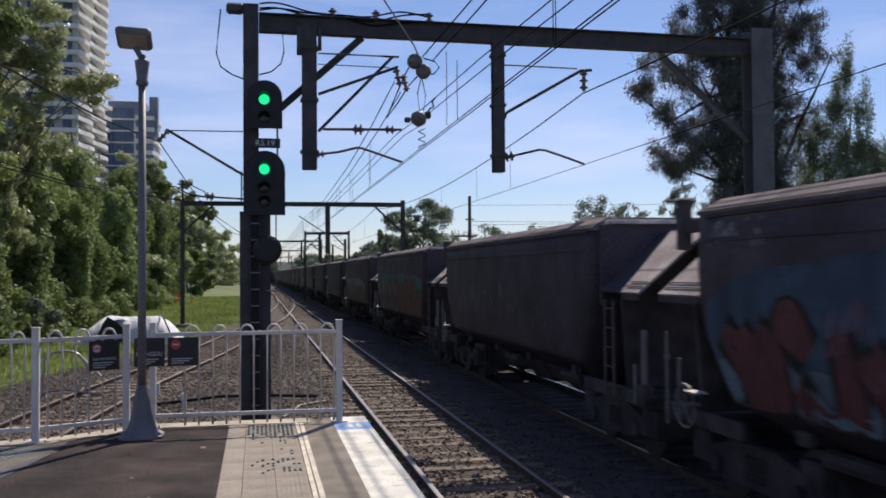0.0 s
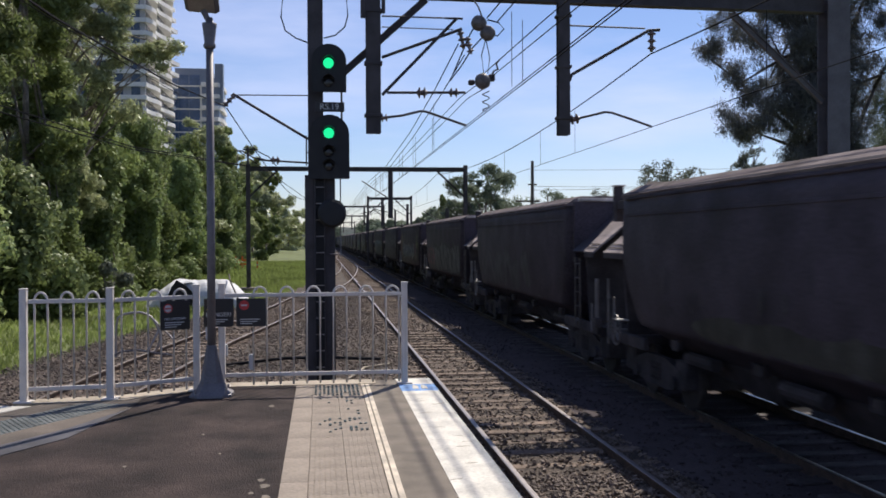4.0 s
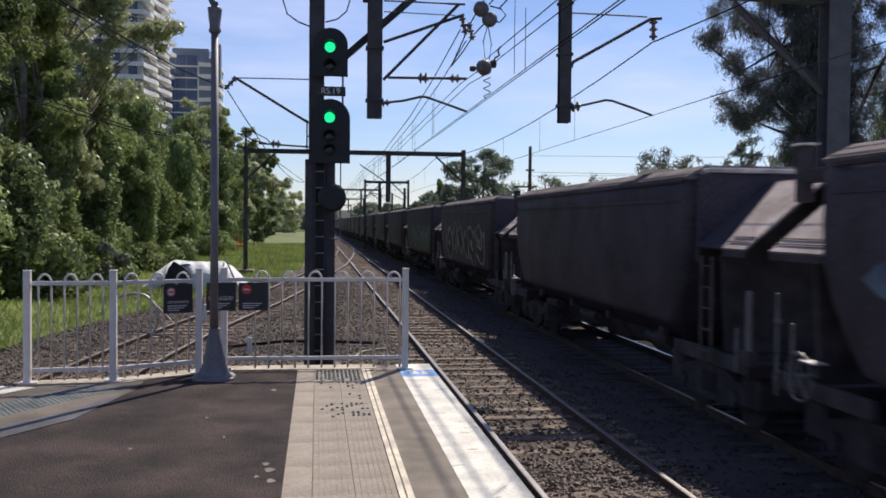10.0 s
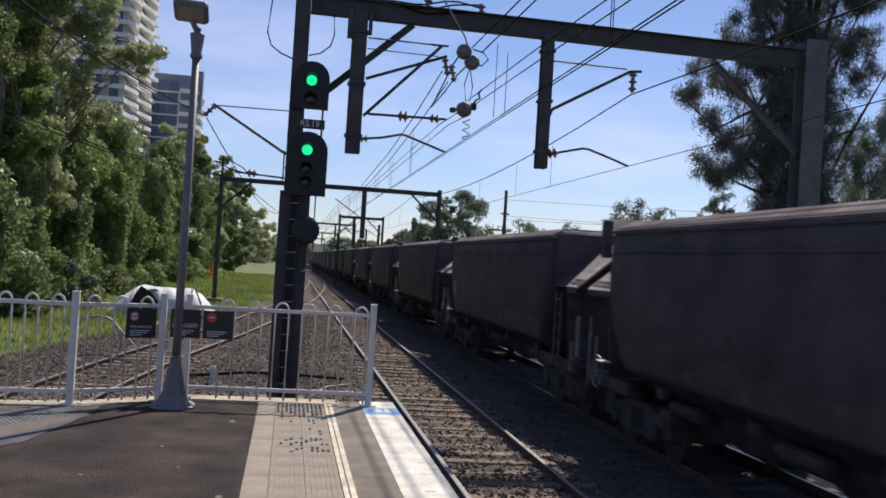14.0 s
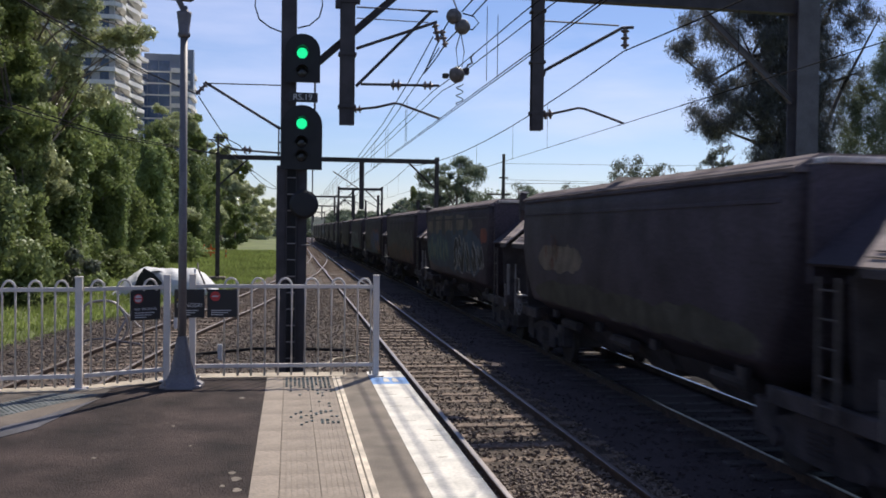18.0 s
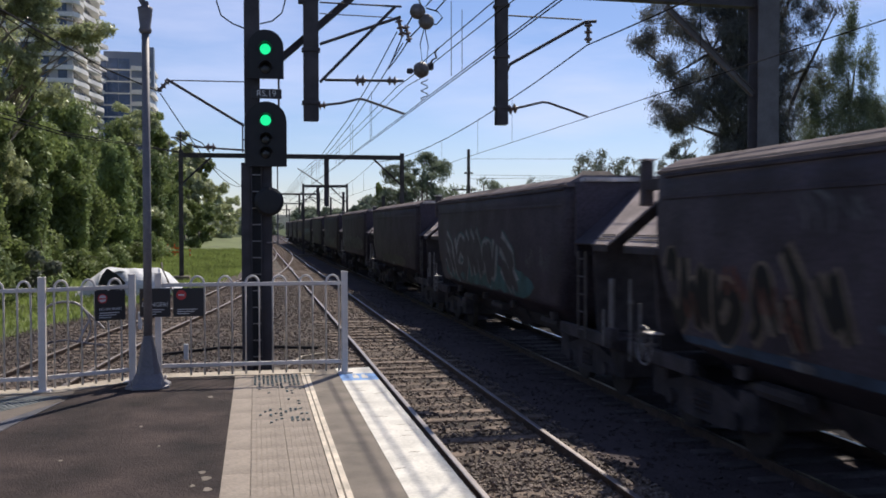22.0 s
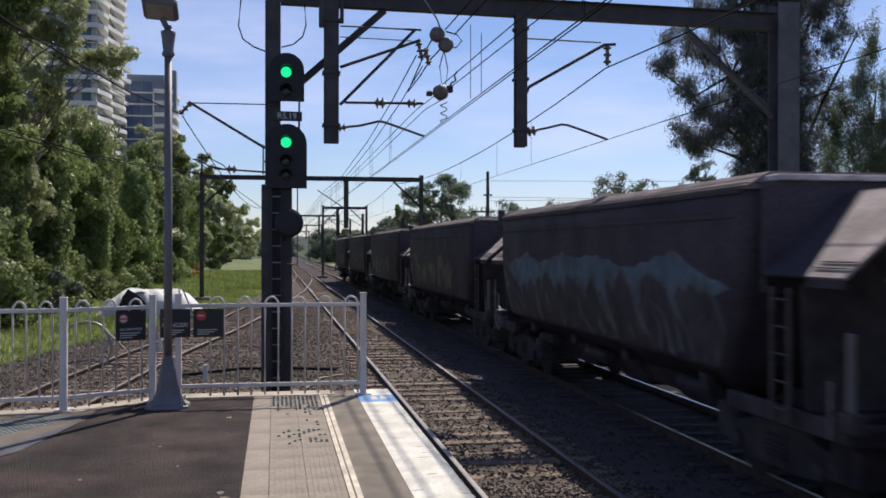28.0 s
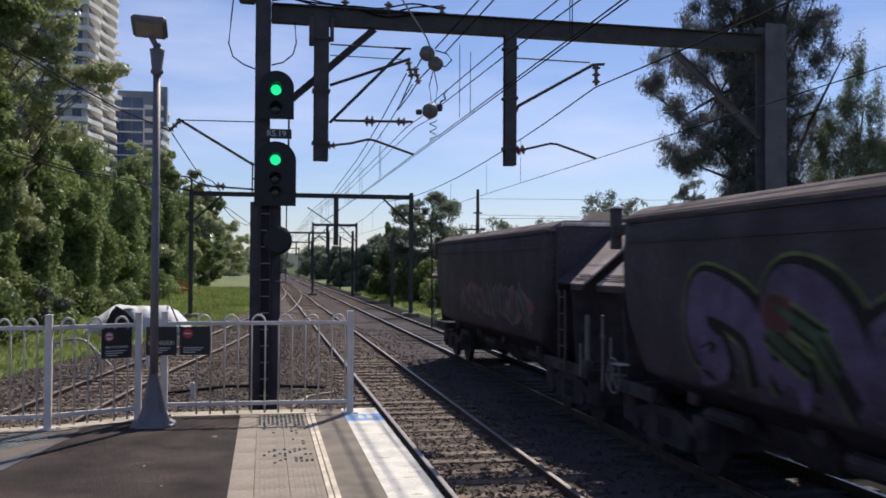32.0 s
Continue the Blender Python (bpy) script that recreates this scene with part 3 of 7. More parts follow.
def fence_panel(a, b_, label, name="hooped_fence", bars=None, group="platform end fence"):
    """A panel of hooped bars between two plan points."""
    a, b_ = Vector((*a, 0)), Vector((*b_, 0))
    d = b_ - a
    L = d.length
    rz = math.degrees(math.atan2(d.y, d.x))
    t = thing(name, pose(a.x, a.y, 0, 0, 0, rz), label, "fence", group)
    for nm, z in (("top_rail", 0.955), ("bottom_rail", 0.128)):
        m = B()
        box(m, 0, L, -0.016, 0.016, z - 0.02, z + 0.02, 0.004)
        part(nm, m, FENCE_PAINT, t)
    pairs = bars or max(2, round(L / 0.245))
    pitch = L / pairs if pairs < 6 else 0.2755
    lead = 0 if pairs < 6 else L - pitch * pairs + 0.045
    for i in range(pairs):
        x0, x1 = lead + pitch * (i + 0.25), lead + pitch * (i + 0.75)
        r = (x1 - x0) / 2
        pts = [(x0, 0, 0.025), (x0, 0, 0.95)] + [((x0 + x1) / 2 - r * math.cos(q), 0, 0.955 + 0.085 * math.sin(q)) for q in np.linspace(0.15, math.pi - 0.15, 9)] + [(x1, 0, 0.95), (x1, 0, 0.025)]
        if i == 0:
            m = B()
            pipe(m, pts, 0.0115, 7)
            hoop = part("hoop_bar", m, FENCE_PAINT, t, smooth=True)
            hoop["x0"] = x0
        else:
            share(hoop, t, pose(pitch * i, 0, 0))
    return t


def fence_post(x, y, z1=HEIGHT, w=0.065, rz=0):
    t = thing("fence_post", pose(x, y, 0, 0, 0, rz), "pale grey square steel fence post with a cap", "post", "fence posts")
    m = B()
    box(m, -w / 2, w / 2, -w / 2, w / 2, 0, z1 - 0.01, 0.006)
    part("post", m, FENCE_PAINT, t)
    m = B()
    box(m, -w / 2 - 0.004, w / 2 + 0.004, -w / 2 - 0.004, w / 2 + 0.004, z1 - 0.012, z1, 0.004)
    part("cap", m, FENCE_PAINT, t)
    m = B()
    box(m, -0.08, 0.08, -0.07, 0.07, 0.004, 0.018, 0.004)
    part("base_plate", m, FENCE_PAINT, t)
    return t


for x, y in ((0.90, 9.95), (-0.993, 9.96), (-1.227, 9.79), (-1.986, 9.385), (-2.755, 9.305)):
    fence_post(x, y)
fence_panel((-0.959, 9.96), (0.866, 9.95), "pale grey steel fence panel with hooped bars", bars=6)
fence_panel((-2.716, 9.311), (-2.025, 9.38), "pale grey steel fence panel with hooped bars", bars=3)
fence_panel((-1.947, 9.409), (-1.266, 9.769), "closed pale grey hooped steel gate", "gate", 3, "platform end gate")

# signs on the fence


def text_mesh(txt, size, depth=0.002):
    cu = bpy.data.curves.new("lettering", "FONT")
    cu.body, cu.size, cu.extrude, cu.align_x, cu.align_y = txt, size, depth, "CENTER", "CENTER"
    tmp = bpy.data.objects.new("lettering", cu)
    scene.collection.objects.link(tmp)
    dg = bpy.context.evaluated_depsgraph_get()
    me = bpy.data.meshes.new_from_object(tmp.evaluated_get(dg))
    bpy.data.objects.remove(tmp)
    return me


def lettering(txt, size, mat, parent, m, label=""):
    me = text_mesh(txt, size)
    me.materials.clear()
    me.materials.append(mat)
    ob = new("lettering", me)
    ob.parent = parent
    ob.matrix_basis = m
    if label:
        tagged(ob, label)
    return ob


def disc(bm, x, y, z, r, r_in=0.0, n=20, d=0.004):
    """A flat ring or disc facing -y."""
    o = [(x + r * math.cos(2 * math.pi * k / n), z + r * math.sin(2 * math.pi * k / n)) for k in range(n)]
    if r_in:
        i = [(x + r_in * math.cos(2 * math.pi * k / n), z + r_in * math.sin(2 * math.pi * k / n)) for k in range(n)]
        vo = [bm.verts.new((a, y, b)) for a, b in o]
        vi = [bm.verts.new((a, y, b)) for a, b in i]
        for k in range(n):
            bm.faces.new((vo[k], vo[(k + 1) % n], vi[(k + 1) % n], vi[k]))
    else:
        bm.faces.new([bm.verts.new((a, y, b)) for a, b in o])


def fence_sign(x, y, rz, kind_):
    label = {"smoke": "black no-smoking sign fixed to the gate", "danger": "black danger sign with a yellow triangle", "stop": "black sign with a red disc"}[kind_]
    t = thing("fence_sign", pose(x, y, 0.780, 0, 0, rz), label, "sign", "signs on the fence")
    b = B()
    box(b, -0.15, 0.15, -0.004, 0.004, -0.145, 0.145, 0.003)
    part("sign_plate", b, SIGN_BLACK, t)
    face = -0.0065
    if kind_ == "smoke":
        b = B()
        disc(b, -0.075, face, 0.07, 0.046, 0.036)
        part("red_ring", b, SIGN_RED, t)
        b = B()
        disc(b, -0.075, face + 0.001, 0.07, 0.036)
        part("white_disc", b, SIGN_WHITE, t)
        b = B()
        box(b, -0.11, -0.04, face - 0.002, face - 0.001, 0.063, 0.076)
        part("bar", b, SIGN_RED, t)
        lettering("NO SMOKING", 0.035, SIGN_WHITE, t, pose(0.0, face, -0.035, 90))
    elif kind_ == "danger":
        b = B()
        vs = [b.verts.new(p) for p in ((-0.125, face, 0.03), (-0.03, face, 0.03), (-0.078, face, 0.115))]
        b.faces.new(vs)
        part("yellow_triangle", b, SIGN_YELLOW, t)
        lettering("DANGER!", 0.06, SIGN_WHITE, t, pose(0.0, face, -0.02, 90))
    else:
        b = B()
        disc(b, -0.07, face, 0.075, 0.05)
        part("red_disc", b, SIGN_RED, t)
        b = B()
        box(b, -0.1, -0.04, face - 0.002, face - 0.001, 0.068, 0.082)
        part("bar", b, SIGN_WHITE, t)
    for k, w in enumerate((0.2, 0.17, 0.12)):
        z = -0.075 - 0.022 * k
        b = B()
        box(b, -0.11, -0.11 + w, face - 0.001, face, z, z + 0.008)
        part("text_bar", b, SIGN_WHITE if k else SIGN_WHITE, t)
    return t


fence_sign(-1.417, 9.661, 27.9, "smoke")
fence_sign(-1.02, 9.916, 0, "danger")
fence_sign(-0.692, 9.916, 0, "stop")

# ---- platform lamp ----


def platform_lamp(x, y):
    t = thing("platform_lamp", pose(x, y, 0) @ Matrix.Diagonal((1, 1, 0.99, 1)), "grey steel platform lamp post with a flat lantern and flared foot", "lamp post")
    b = B()
    lathe(b, [(0.041, 0.30), (0.039, 1.6), (0.036, 3.45)], 16)
    part("pole", b, STEEL_GREY, t, smooth=True)
    # flared four-sided foot
    b = B()
    rings = []
    for w, z in ((0.205, 0.0), (0.20, 0.022), (0.150, 0.055), (0.112, 0.13), (0.086, 0.25), (0.066, 0.38), (0.044, 0.50)):
        rings.append([b.verts.new((sx * w, sy * w, z)) for sx, sy in ((-1, -0.6), (-0.6, -1), (0.6, -1), (1, -0.6), (1, 0.6), (0.6, 1), (-0.6, 1), (-1, 0.6))])
    for r0, r1 in zip(rings, rings[1:]):
        for k in range(8):
            b.faces.new((r0[k], r0[(k + 1) % 8], r1[(k + 1) % 8], r1[k]))
    b.faces.new(rings[-1])
    part("foot", b, STEEL_GREY, t)
    for sx, sy in ((-1, -1), (1, -1), (1, 1), (-1, 1)):
        b = B()
        tube(b, (sx * 0.145, sy * 0.145, 0.0), (sx * 0.145, sy * 0.145, 0.085), 0.012, 6)
        part("anchor_bolt", b, GALV, t)
    b = B()
    lathe(b, [(0.045, 3.44), (0.060, 3.46), (0.060, 3.48), (0.050, 3.50), (0.068, 3.66), (0.072, 3.69), (0.040, 3.70), (0.030, 3.75)], 16)
    part("collar", b, STEEL_GREY, t, smooth=True)
    b = B()
    tube(b, (0, 0, 3.70), (-0.06, 0, 3.82), 0.028, 8)
    part("neck", b, STEEL_GREY, t)
    b = B()
    box(b, -0.235, 0.095, -0.20, 0.10, -0.045, 0.045, 0.03)
    bmesh.ops.transform(b, matrix=pose(0, 0, 3.875, -24, 3, 0), verts=b.verts)
    lant = part("lantern", b, STEEL_GREY, t)
    b = B()
    box(b, -0.195, 0.055, -0.165, 0.06, -0.052, -0.044, 0.003)
    bmesh.ops.transform(b, matrix=pose(0, 0, 3.875, -24, 3, 0), verts=b.verts)
    part("diffuser", b, INSULATOR_PALE, lant, "yellowed plastic diffuser")
    return t


platform_lamp(-1.045, 9.49)

# ---- overhead line structures ----
P1 = 18.25


def h_outline(w, d, t):
    return [(-w / 2, -d / 2), (w / 2, -d / 2), (w / 2, -d / 2 + t), (t / 2, -d / 2 + t), (t / 2, d / 2 - t), (w / 2, d / 2 - t), (w / 2, d / 2), (-w / 2, d / 2), (-w / 2, d / 2 - t), (-t / 2, d / 2 - t), (-t / 2, -d / 2 + t), (-w / 2, -d / 2 + t)]


def i_beam(bm, a, b_, w, h, t=0.02):
    """A rolled steel section between two points; h lies upright."""
    a, b_ = Vector(a), Vector(b_)
    n0 = len(bm.verts)
    extrude_profile(bm, h_outline(w, h, t), 0, (b_ - a).length)
    bm.verts.ensure_lookup_table()
    bmesh.ops.transform(bm, matrix=Matrix.Translation(a) @ (b_ - a).to_track_quat("Y", "Z").to_matrix().to_4x4(), verts=bm.verts[n0:])
    return bm


def h_column(bm, x, y, z0, z1, w, d, t=0.025):
    return prism(bm, [(x + px, y + py) for px, py in h_outline(w, d, t)], z0, z1)


def insulator(parent, a, b_, r, mat, sheds=4, name="insulator"):
    """A ribbed insulator between two points."""
    a, b_ = Vector(a), Vector(b_)
    L = (b_ - a).length
    prof = [(r * 0.4, 0)]
    for i in range(sheds):
        z = L * (i + 0.5) / sheds
        prof += [(r * 0.45, z - L * 0.32 / sheds), (r, z - L * 0.08 / sheds), (r, z + L * 0.05 / sheds), (r * 0.45, z + L * 0.2 / sheds)]
    prof.append((r * 0.4, L))
    b = B()
    lathe(b, prof, 10, Matrix.Translation(a) @ (b_ - a).to_track_quat("Z", "Y").to_matrix().to_4x4())
    return part(name, b, mat, parent, "ribbed porcelain insulator", smooth=False)


def chain(bm, a, b_, n, r=0.018):
    a, b_ = Vector(a), Vector(b_)
    for i in range(n):
        p, q = a.lerp(b_, i / n), a.lerp(b_, (i + 0.8) / n)
        tube(bm, p, q, r, 5)
    tube(bm, a, b_, r * 0.5, 5)


portal = thing("overhead_portal", pose(0, P1, 0), "dark steel portal carrying the overhead wires across both tracks", "gantry", "overhead portals")
b = B()
h_column(b, -0.06, 0, -1.45, 6.72, 0.29, 0.30)
part("column", b, STEEL_DARK, portal, "dark riveted steel column")
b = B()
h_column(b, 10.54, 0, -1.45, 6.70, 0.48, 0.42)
part("column", b, STEEL_HAZE, portal, "grey steel column, glare put in as a paler tone")
b = B()
i_beam(b, (0.09, 0, 6.395), (10.32, 0, 6.32), 0.22, 0.36)
part("beam", b, STEEL_DARK, portal, "deep dark steel beam")
b = B()
i_beam(b, (0.10, 0.0, 4.40), (2.08, 0.0, 6.19), 0.10, 0.13, 0.012)
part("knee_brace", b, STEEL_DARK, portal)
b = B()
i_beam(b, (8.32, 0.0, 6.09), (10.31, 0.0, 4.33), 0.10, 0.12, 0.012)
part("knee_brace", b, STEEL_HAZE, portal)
for x, w, top in ((1.04, 0.28, 6.42), (4.78, 0.23, 6.19)):
    b = B()
    h_column(b, x, -0.14, 3.56, top, w, 0.2, 0.02)
    part("drop_post", b, STEEL_DARK, portal, "vertical steel drop post hung from the beam")
    for z in (3.9, 4.9, 5.9):
        b = B()
        box(b, x - w / 2 - 0.03, x + w / 2 + 0.03, -0.26, -0.02, z - 0.03, z + 0.03, 0.004)
        part("clamp", b, STEEL_DARK, portal)
for x0, x1, z0 in ((0.80, 0.90, 5.75), (1.20, 1.27, 5.85)):
    b = B()
    box(b, x0, x1, -0.28, -0.18, z0, 6.30, 0.01)
    part("bracket", b, STEEL_DARK, portal)
# near track cantilever
y = -0.16
b = B()
tube(b, (1.21, y, 4.30), (2.66, y, 5.80), 0.030)
tube(b, (2.45, y, 5.80), (2.78, y, 5.80), 0.022)
part("cantilever_tube", b, STEEL_DARK, portal)
b = B()
tube(b, (1.21, y, 5.02), (2.76, y, 5.60), 0.030)
part("cantilever_tube", b, STEEL_DARK, portal)
b = B()
tube(b, (1.30, y, 4.345), (2.82, y, 4.37), 0.026)
part("steady_tube", b, STEEL_DARK, portal)
b = B()
chain(b, (1.21, y, 5.81), (2.66, y, 5.80), 22)
part("tie_chain", b, STEEL_DARK, portal)
b = B()
chain(b, (1.21, y, 5.60), (2.60, y, 5.58), 20, 0.012)
part("tie_chain", b, STEEL_DARK, portal)
b = B()
pipe(b, [(1.21, y, 3.86), (1.6, y, 3.91), (1.95, y, 4.0), (2.05, y, 3.99), (2.45, y, 3.86), (2.84, y, 3.73)], 0.024)
part("registration_arm", b, STEEL_DARK, portal)
insulator(portal, (1.17, y, 3.85), (1.33, y, 3.87), 0.075, INSULATOR, 2)
insulator(portal, (1.88, y, 4.355), (2.08, y, 4.355), 0.11, INSULATOR, 2)
insulator(portal, (2.50, y, 4.365), (2.70, y, 4.365), 0.09, INSULATOR, 2)
insulator(portal, (2.72, y, 5.57), (2.80, y, 5.22), 0.075, INSULATOR, 3)
insulator(portal, (2.86, y, 5.45), (2.94, y, 5.12), 0.07, INSULATOR, 3)
# far track cantilever
b = B()
pipe(b, [(4.90, y, 4.64), (4.95, y, 4.76), (6.52, y, 5.66), (6.75, y, 5.68)], 0.032)
part("cantilever_tube", b, STEEL_DARK, portal)
b = B()
chain(b, (4.90, y, 5.72), (6.45, y, 5.70), 24)
part("tie_chain", b, STEEL_DARK, portal)
b = B()
pipe(b, [(4.95, y, 3.87), (5.3, y, 3.95), (5.62, y, 4.03), (5.75, y, 4.02), (6.2, y, 3.88), (6.58, y, 3.75)], 0.024)
part("registration_arm", b, STEEL_DARK, portal)
insulator(portal, (6.58, y, 5.66), (6.58, y, 5.24), 0.085, INSULATOR, 3)
insulator(portal, (4.90, y, 3.86), (5.10, y, 3.90), 0.10, INSULATOR, 2)
# siding cantilever on the other side of the column
b = B()
tube(b, (-0.21, 0, 3.46), (-1.62, 0, 4.30), 0.026)
part("cantilever_tube", b, STEEL_DARK, portal)
b = B()
tube(b, (-0.21, 0, 4.29), (-1.55, 0, 4.28), 0.011, 6)
part("tie_rod", b, STEEL_DARK, portal)
b = B()
tube(b, (-0.21, 0, 3.00), (-1.15, 0, 3.05), 0.018, 6)
pipe(b, [(-1.0, 0, 3.05), (-1.25, 0, 3.10), (-1.45, 0, 3.22), (-1.55, 0, 3.22)], 0.014)
part("registration_arm", b, STEEL_DARK, portal)
b = B()
tube(b, (-0.24, 0, 3.52), (-0.24, 0, 2.95), 0.016, 6)
tube(b, (-0.24, 0, 3.2), (-0.18, 0, 3.2), 0.016, 6)
part("bracket", b, STEEL_DARK, portal)
insulator(portal, (-1.58, 0, 4.28), (-1.78, 0, 4.06), 0.06, INSULATOR, 3)
insulator(portal, (-0.74, 0, 3.04), (-0.92, 0, 3.05), 0.08, INSULATOR, 2)
# jumper cables and fittings on the beam
b = B()
box(b, -0.52, -0.20, -0.10, 0.10, 6.55, 6.74, 0.04)
part("cable_box", b, STEEL_DARK, portal)
b = B()
pipe(b, [(-0.62, -0.1, 6.6), (-0.66, -0.1, 6.2), (-0.70, -0.1, 5.75), (-0.62, -0.1, 5.5), (-0.42, -0.1, 5.36), (-0.20, -0.1, 5.28)], 0.014, 6)
part("cable_loop", b, WIRE, portal)
b = B()
pipe(b, [(0.10, -0.16, 5.36), (0.32, -0.16, 5.42), (0.50, -0.16, 5.58), (0.56, -0.16, 5.8), (0.53, -0.16, 6.2)], 0.014, 6)
part("cable_loop", b, WIRE, portal)
for k, (z0, sag) in enumerate(((6.62, 0.10), (6.68, 0.05), (6.60, -0.10))):
    b = B()
    pipe(b, [(0.1 + 3.3 * u, -0.05 + 0.05 * k, z0 + 0.10 * math.sin(6 * u + k) - sag * math.sin(math.pi * u) + 0.03 * math.sin(17 * u)) for u in np.linspace(0, 1, 24)], 0.017, 6)
    part("feeder_cable", b, WIRE, portal)
for x in (1.5, 2.35, 3.42):
    insulator(portal, (x, 0, 6.52), (x, 0, 6.74), 0.085, INSULATOR, 2)
b = B()
pipe(b, [(2.40, -0.2, 7.02), (2.54, -0.2, 6.82), (2.88, -0.2, 6.32), (3.08, -0.2, 6.02), (3.16, -0.2, 5.82)], 0.016, 6)
part("pale_cable", b, INSULATOR_PALE, portal, "pale hanging cable")

# ---- signal on the column ----
signal = thing("railway_signal", pose(0, P1 - 0.22, 0), "black colour-light railway signal showing two greens on a ladder post", "signal")


def tombstone(bm, x0, x1, z0, z1, y0, y1, n=14):
    r = (x1 - x0) / 2
    cx = (x0 + x1) / 2
    pts = [(x0, z0), (x1, z0)] + [(cx + r * math.cos(a), z1 - r + r * math.sin(a)) for a in np.linspace(0, math.pi, n)]
    f = [bm.verts.new((x, y0, z)) for x, z in pts]
    k = [bm.verts.new((x, y1, z)) for x, z in pts]
    m = len(pts)
    bm.faces.new(f)
    bm.faces.new(k[::-1])
    for i in range(m):
        bm.faces.new((f[(i + 1) % m], f[i], k[i], k[(i + 1) % m]))
    return bm


for x0, x1, z0, z1, zg in ((-0.13, 0.52, 4.30, 5.21, 4.845), (-0.18, 0.57, 2.67, 3.88, 3.53)):
    b = B()
    tombstone(b, x0, x1, z0, z1, -0.18, -0.16)
    head = part("signal_head", b, SIGNAL_BLACK, signal, "matt black rounded backboard")
    b = B()
    box(b, x0 + 0.08, x1 - 0.08, -0.16, 0.10, z0 + 0.05, z1 - 0.2, 0.02)
    part("lamp_housing", b, SIGNAL_BLACK, head)
    gx_ = (x0 + x1) / 2 - 0.01
    lights = ((zg, True), (zg - 0.36, False)) if z0 > 4 else ((zg, True), (zg - 0.36, False), (zg - 0.62, False))
    for z, lit in lights:
        b = B()
        lathe(b, [(0.10 if lit else 0.095, 0.0), (0.085, 0.015), (0.05, 0.025), (0.0005, 0.03)], 20, pose(gx_, -0.185, z, 90))
        part("lens", b, LENS_GREEN if lit else LENS_DARK, head, "glowing green lens" if lit else "dark unlit lens")
        b = B()
        n = 14
        for k in range(n):
            a0, a1 = math.pi * (0.02 + 0.96 * k / n), math.pi * (0.02 + 0.96 * (k + 1) / n)
            q = [(gx_ + 0.125 * math.cos(a), yy, z + 0.125 * math.sin(a)) for a, yy in ((a0, -0.18), (a1, -0.18), (a1, -0.40 + 0.1 * abs(math.cos(a1))), (a0, -0.40 + 0.1 * abs(math.cos(a0))))]
            b.faces.new([b.verts.new(p) for p in q])
        bmesh.ops.remove_doubles(b, verts=b.verts, dist=0.0005)
        bmesh.ops.solidify(b, geom=b.faces[:], thickness=0.006)
        part("hood", b, SIGNAL_BLACK, head)
b = B()
box(b, -0.06, 0.48, -0.19, -0.17, 3.93, 4.11, 0.004)
plate = part("signal_plate", b, SIGN_BLACK, signal, "black signal plate with white characters")
lettering("RS.19", 0.16, SIGN_WHITE, plate, pose(0.20, -0.194, 4.02, 90))
b = B()
lathe(b, [(0.27, -0.05), (0.27, 0.05), (0.22, 0.09), (0.0005, 0.10)], 24, pose(0.24, -0.12, 2.02, 90))
part("round_shunt_lamp", b, SIGNAL_BLACK, signal, "black round shunt signal")
b = B()
for x in (-0.08, 0.10):
    box(b, x - 0.012, x + 0.012, -0.10, -0.03, -1.35, 2.7)
part("ladder_stile", b, STEEL_DARK, signal)
b = B()
tube(b, (-0.08, -0.065, -1.2), (0.10, -0.065, -1.2), 0.011, 6)
rung = part("ladder_rung", b, GALV, signal)
for k in range(1, 13):
    share(rung, signal, pose(0, 0, 0.31 * k))
b = B()
box(b, 0.11, 0.30, -0.02, 0.20, -1.45, 2.75, 0.01)
part("post_leg", b, STEEL_DARK, signal)
b = B()
box(b, -0.27, -0.09, -0.02, 0.055, -1.45, 2.75, 0.01)
part("post_leg", b, STEEL_DARK, signal)
b = B()
box(b, -0.09, 0.11, 0.03, 0.058, -1.45, 2.75, 0.004)
part("back_plate", b, SIGNAL_BLACK, signal)
b = B()
tube(b, (0.43, -0.05, 3.8), (0.43, -0.05, 4.4), 0.022, 6)
part("conduit", b, STEEL_GREY, signal)
b = B()
tube(b, (0.40, -0.05, 1.2), (0.40, -0.05, 2.7), 0.014, 6)
tube(b, (0.40, -0.05, 1.25), (0.2, -0.05, 1.25), 0.014, 6)
part("conduit", b, STEEL_GREY, signal)
b = B()
box(b, -0.45, 0.45, -0.25, 0.75, -1.5, -1.22, 0.03)
part("footing", b, CONCRETE_DARK, signal, "concrete footing")


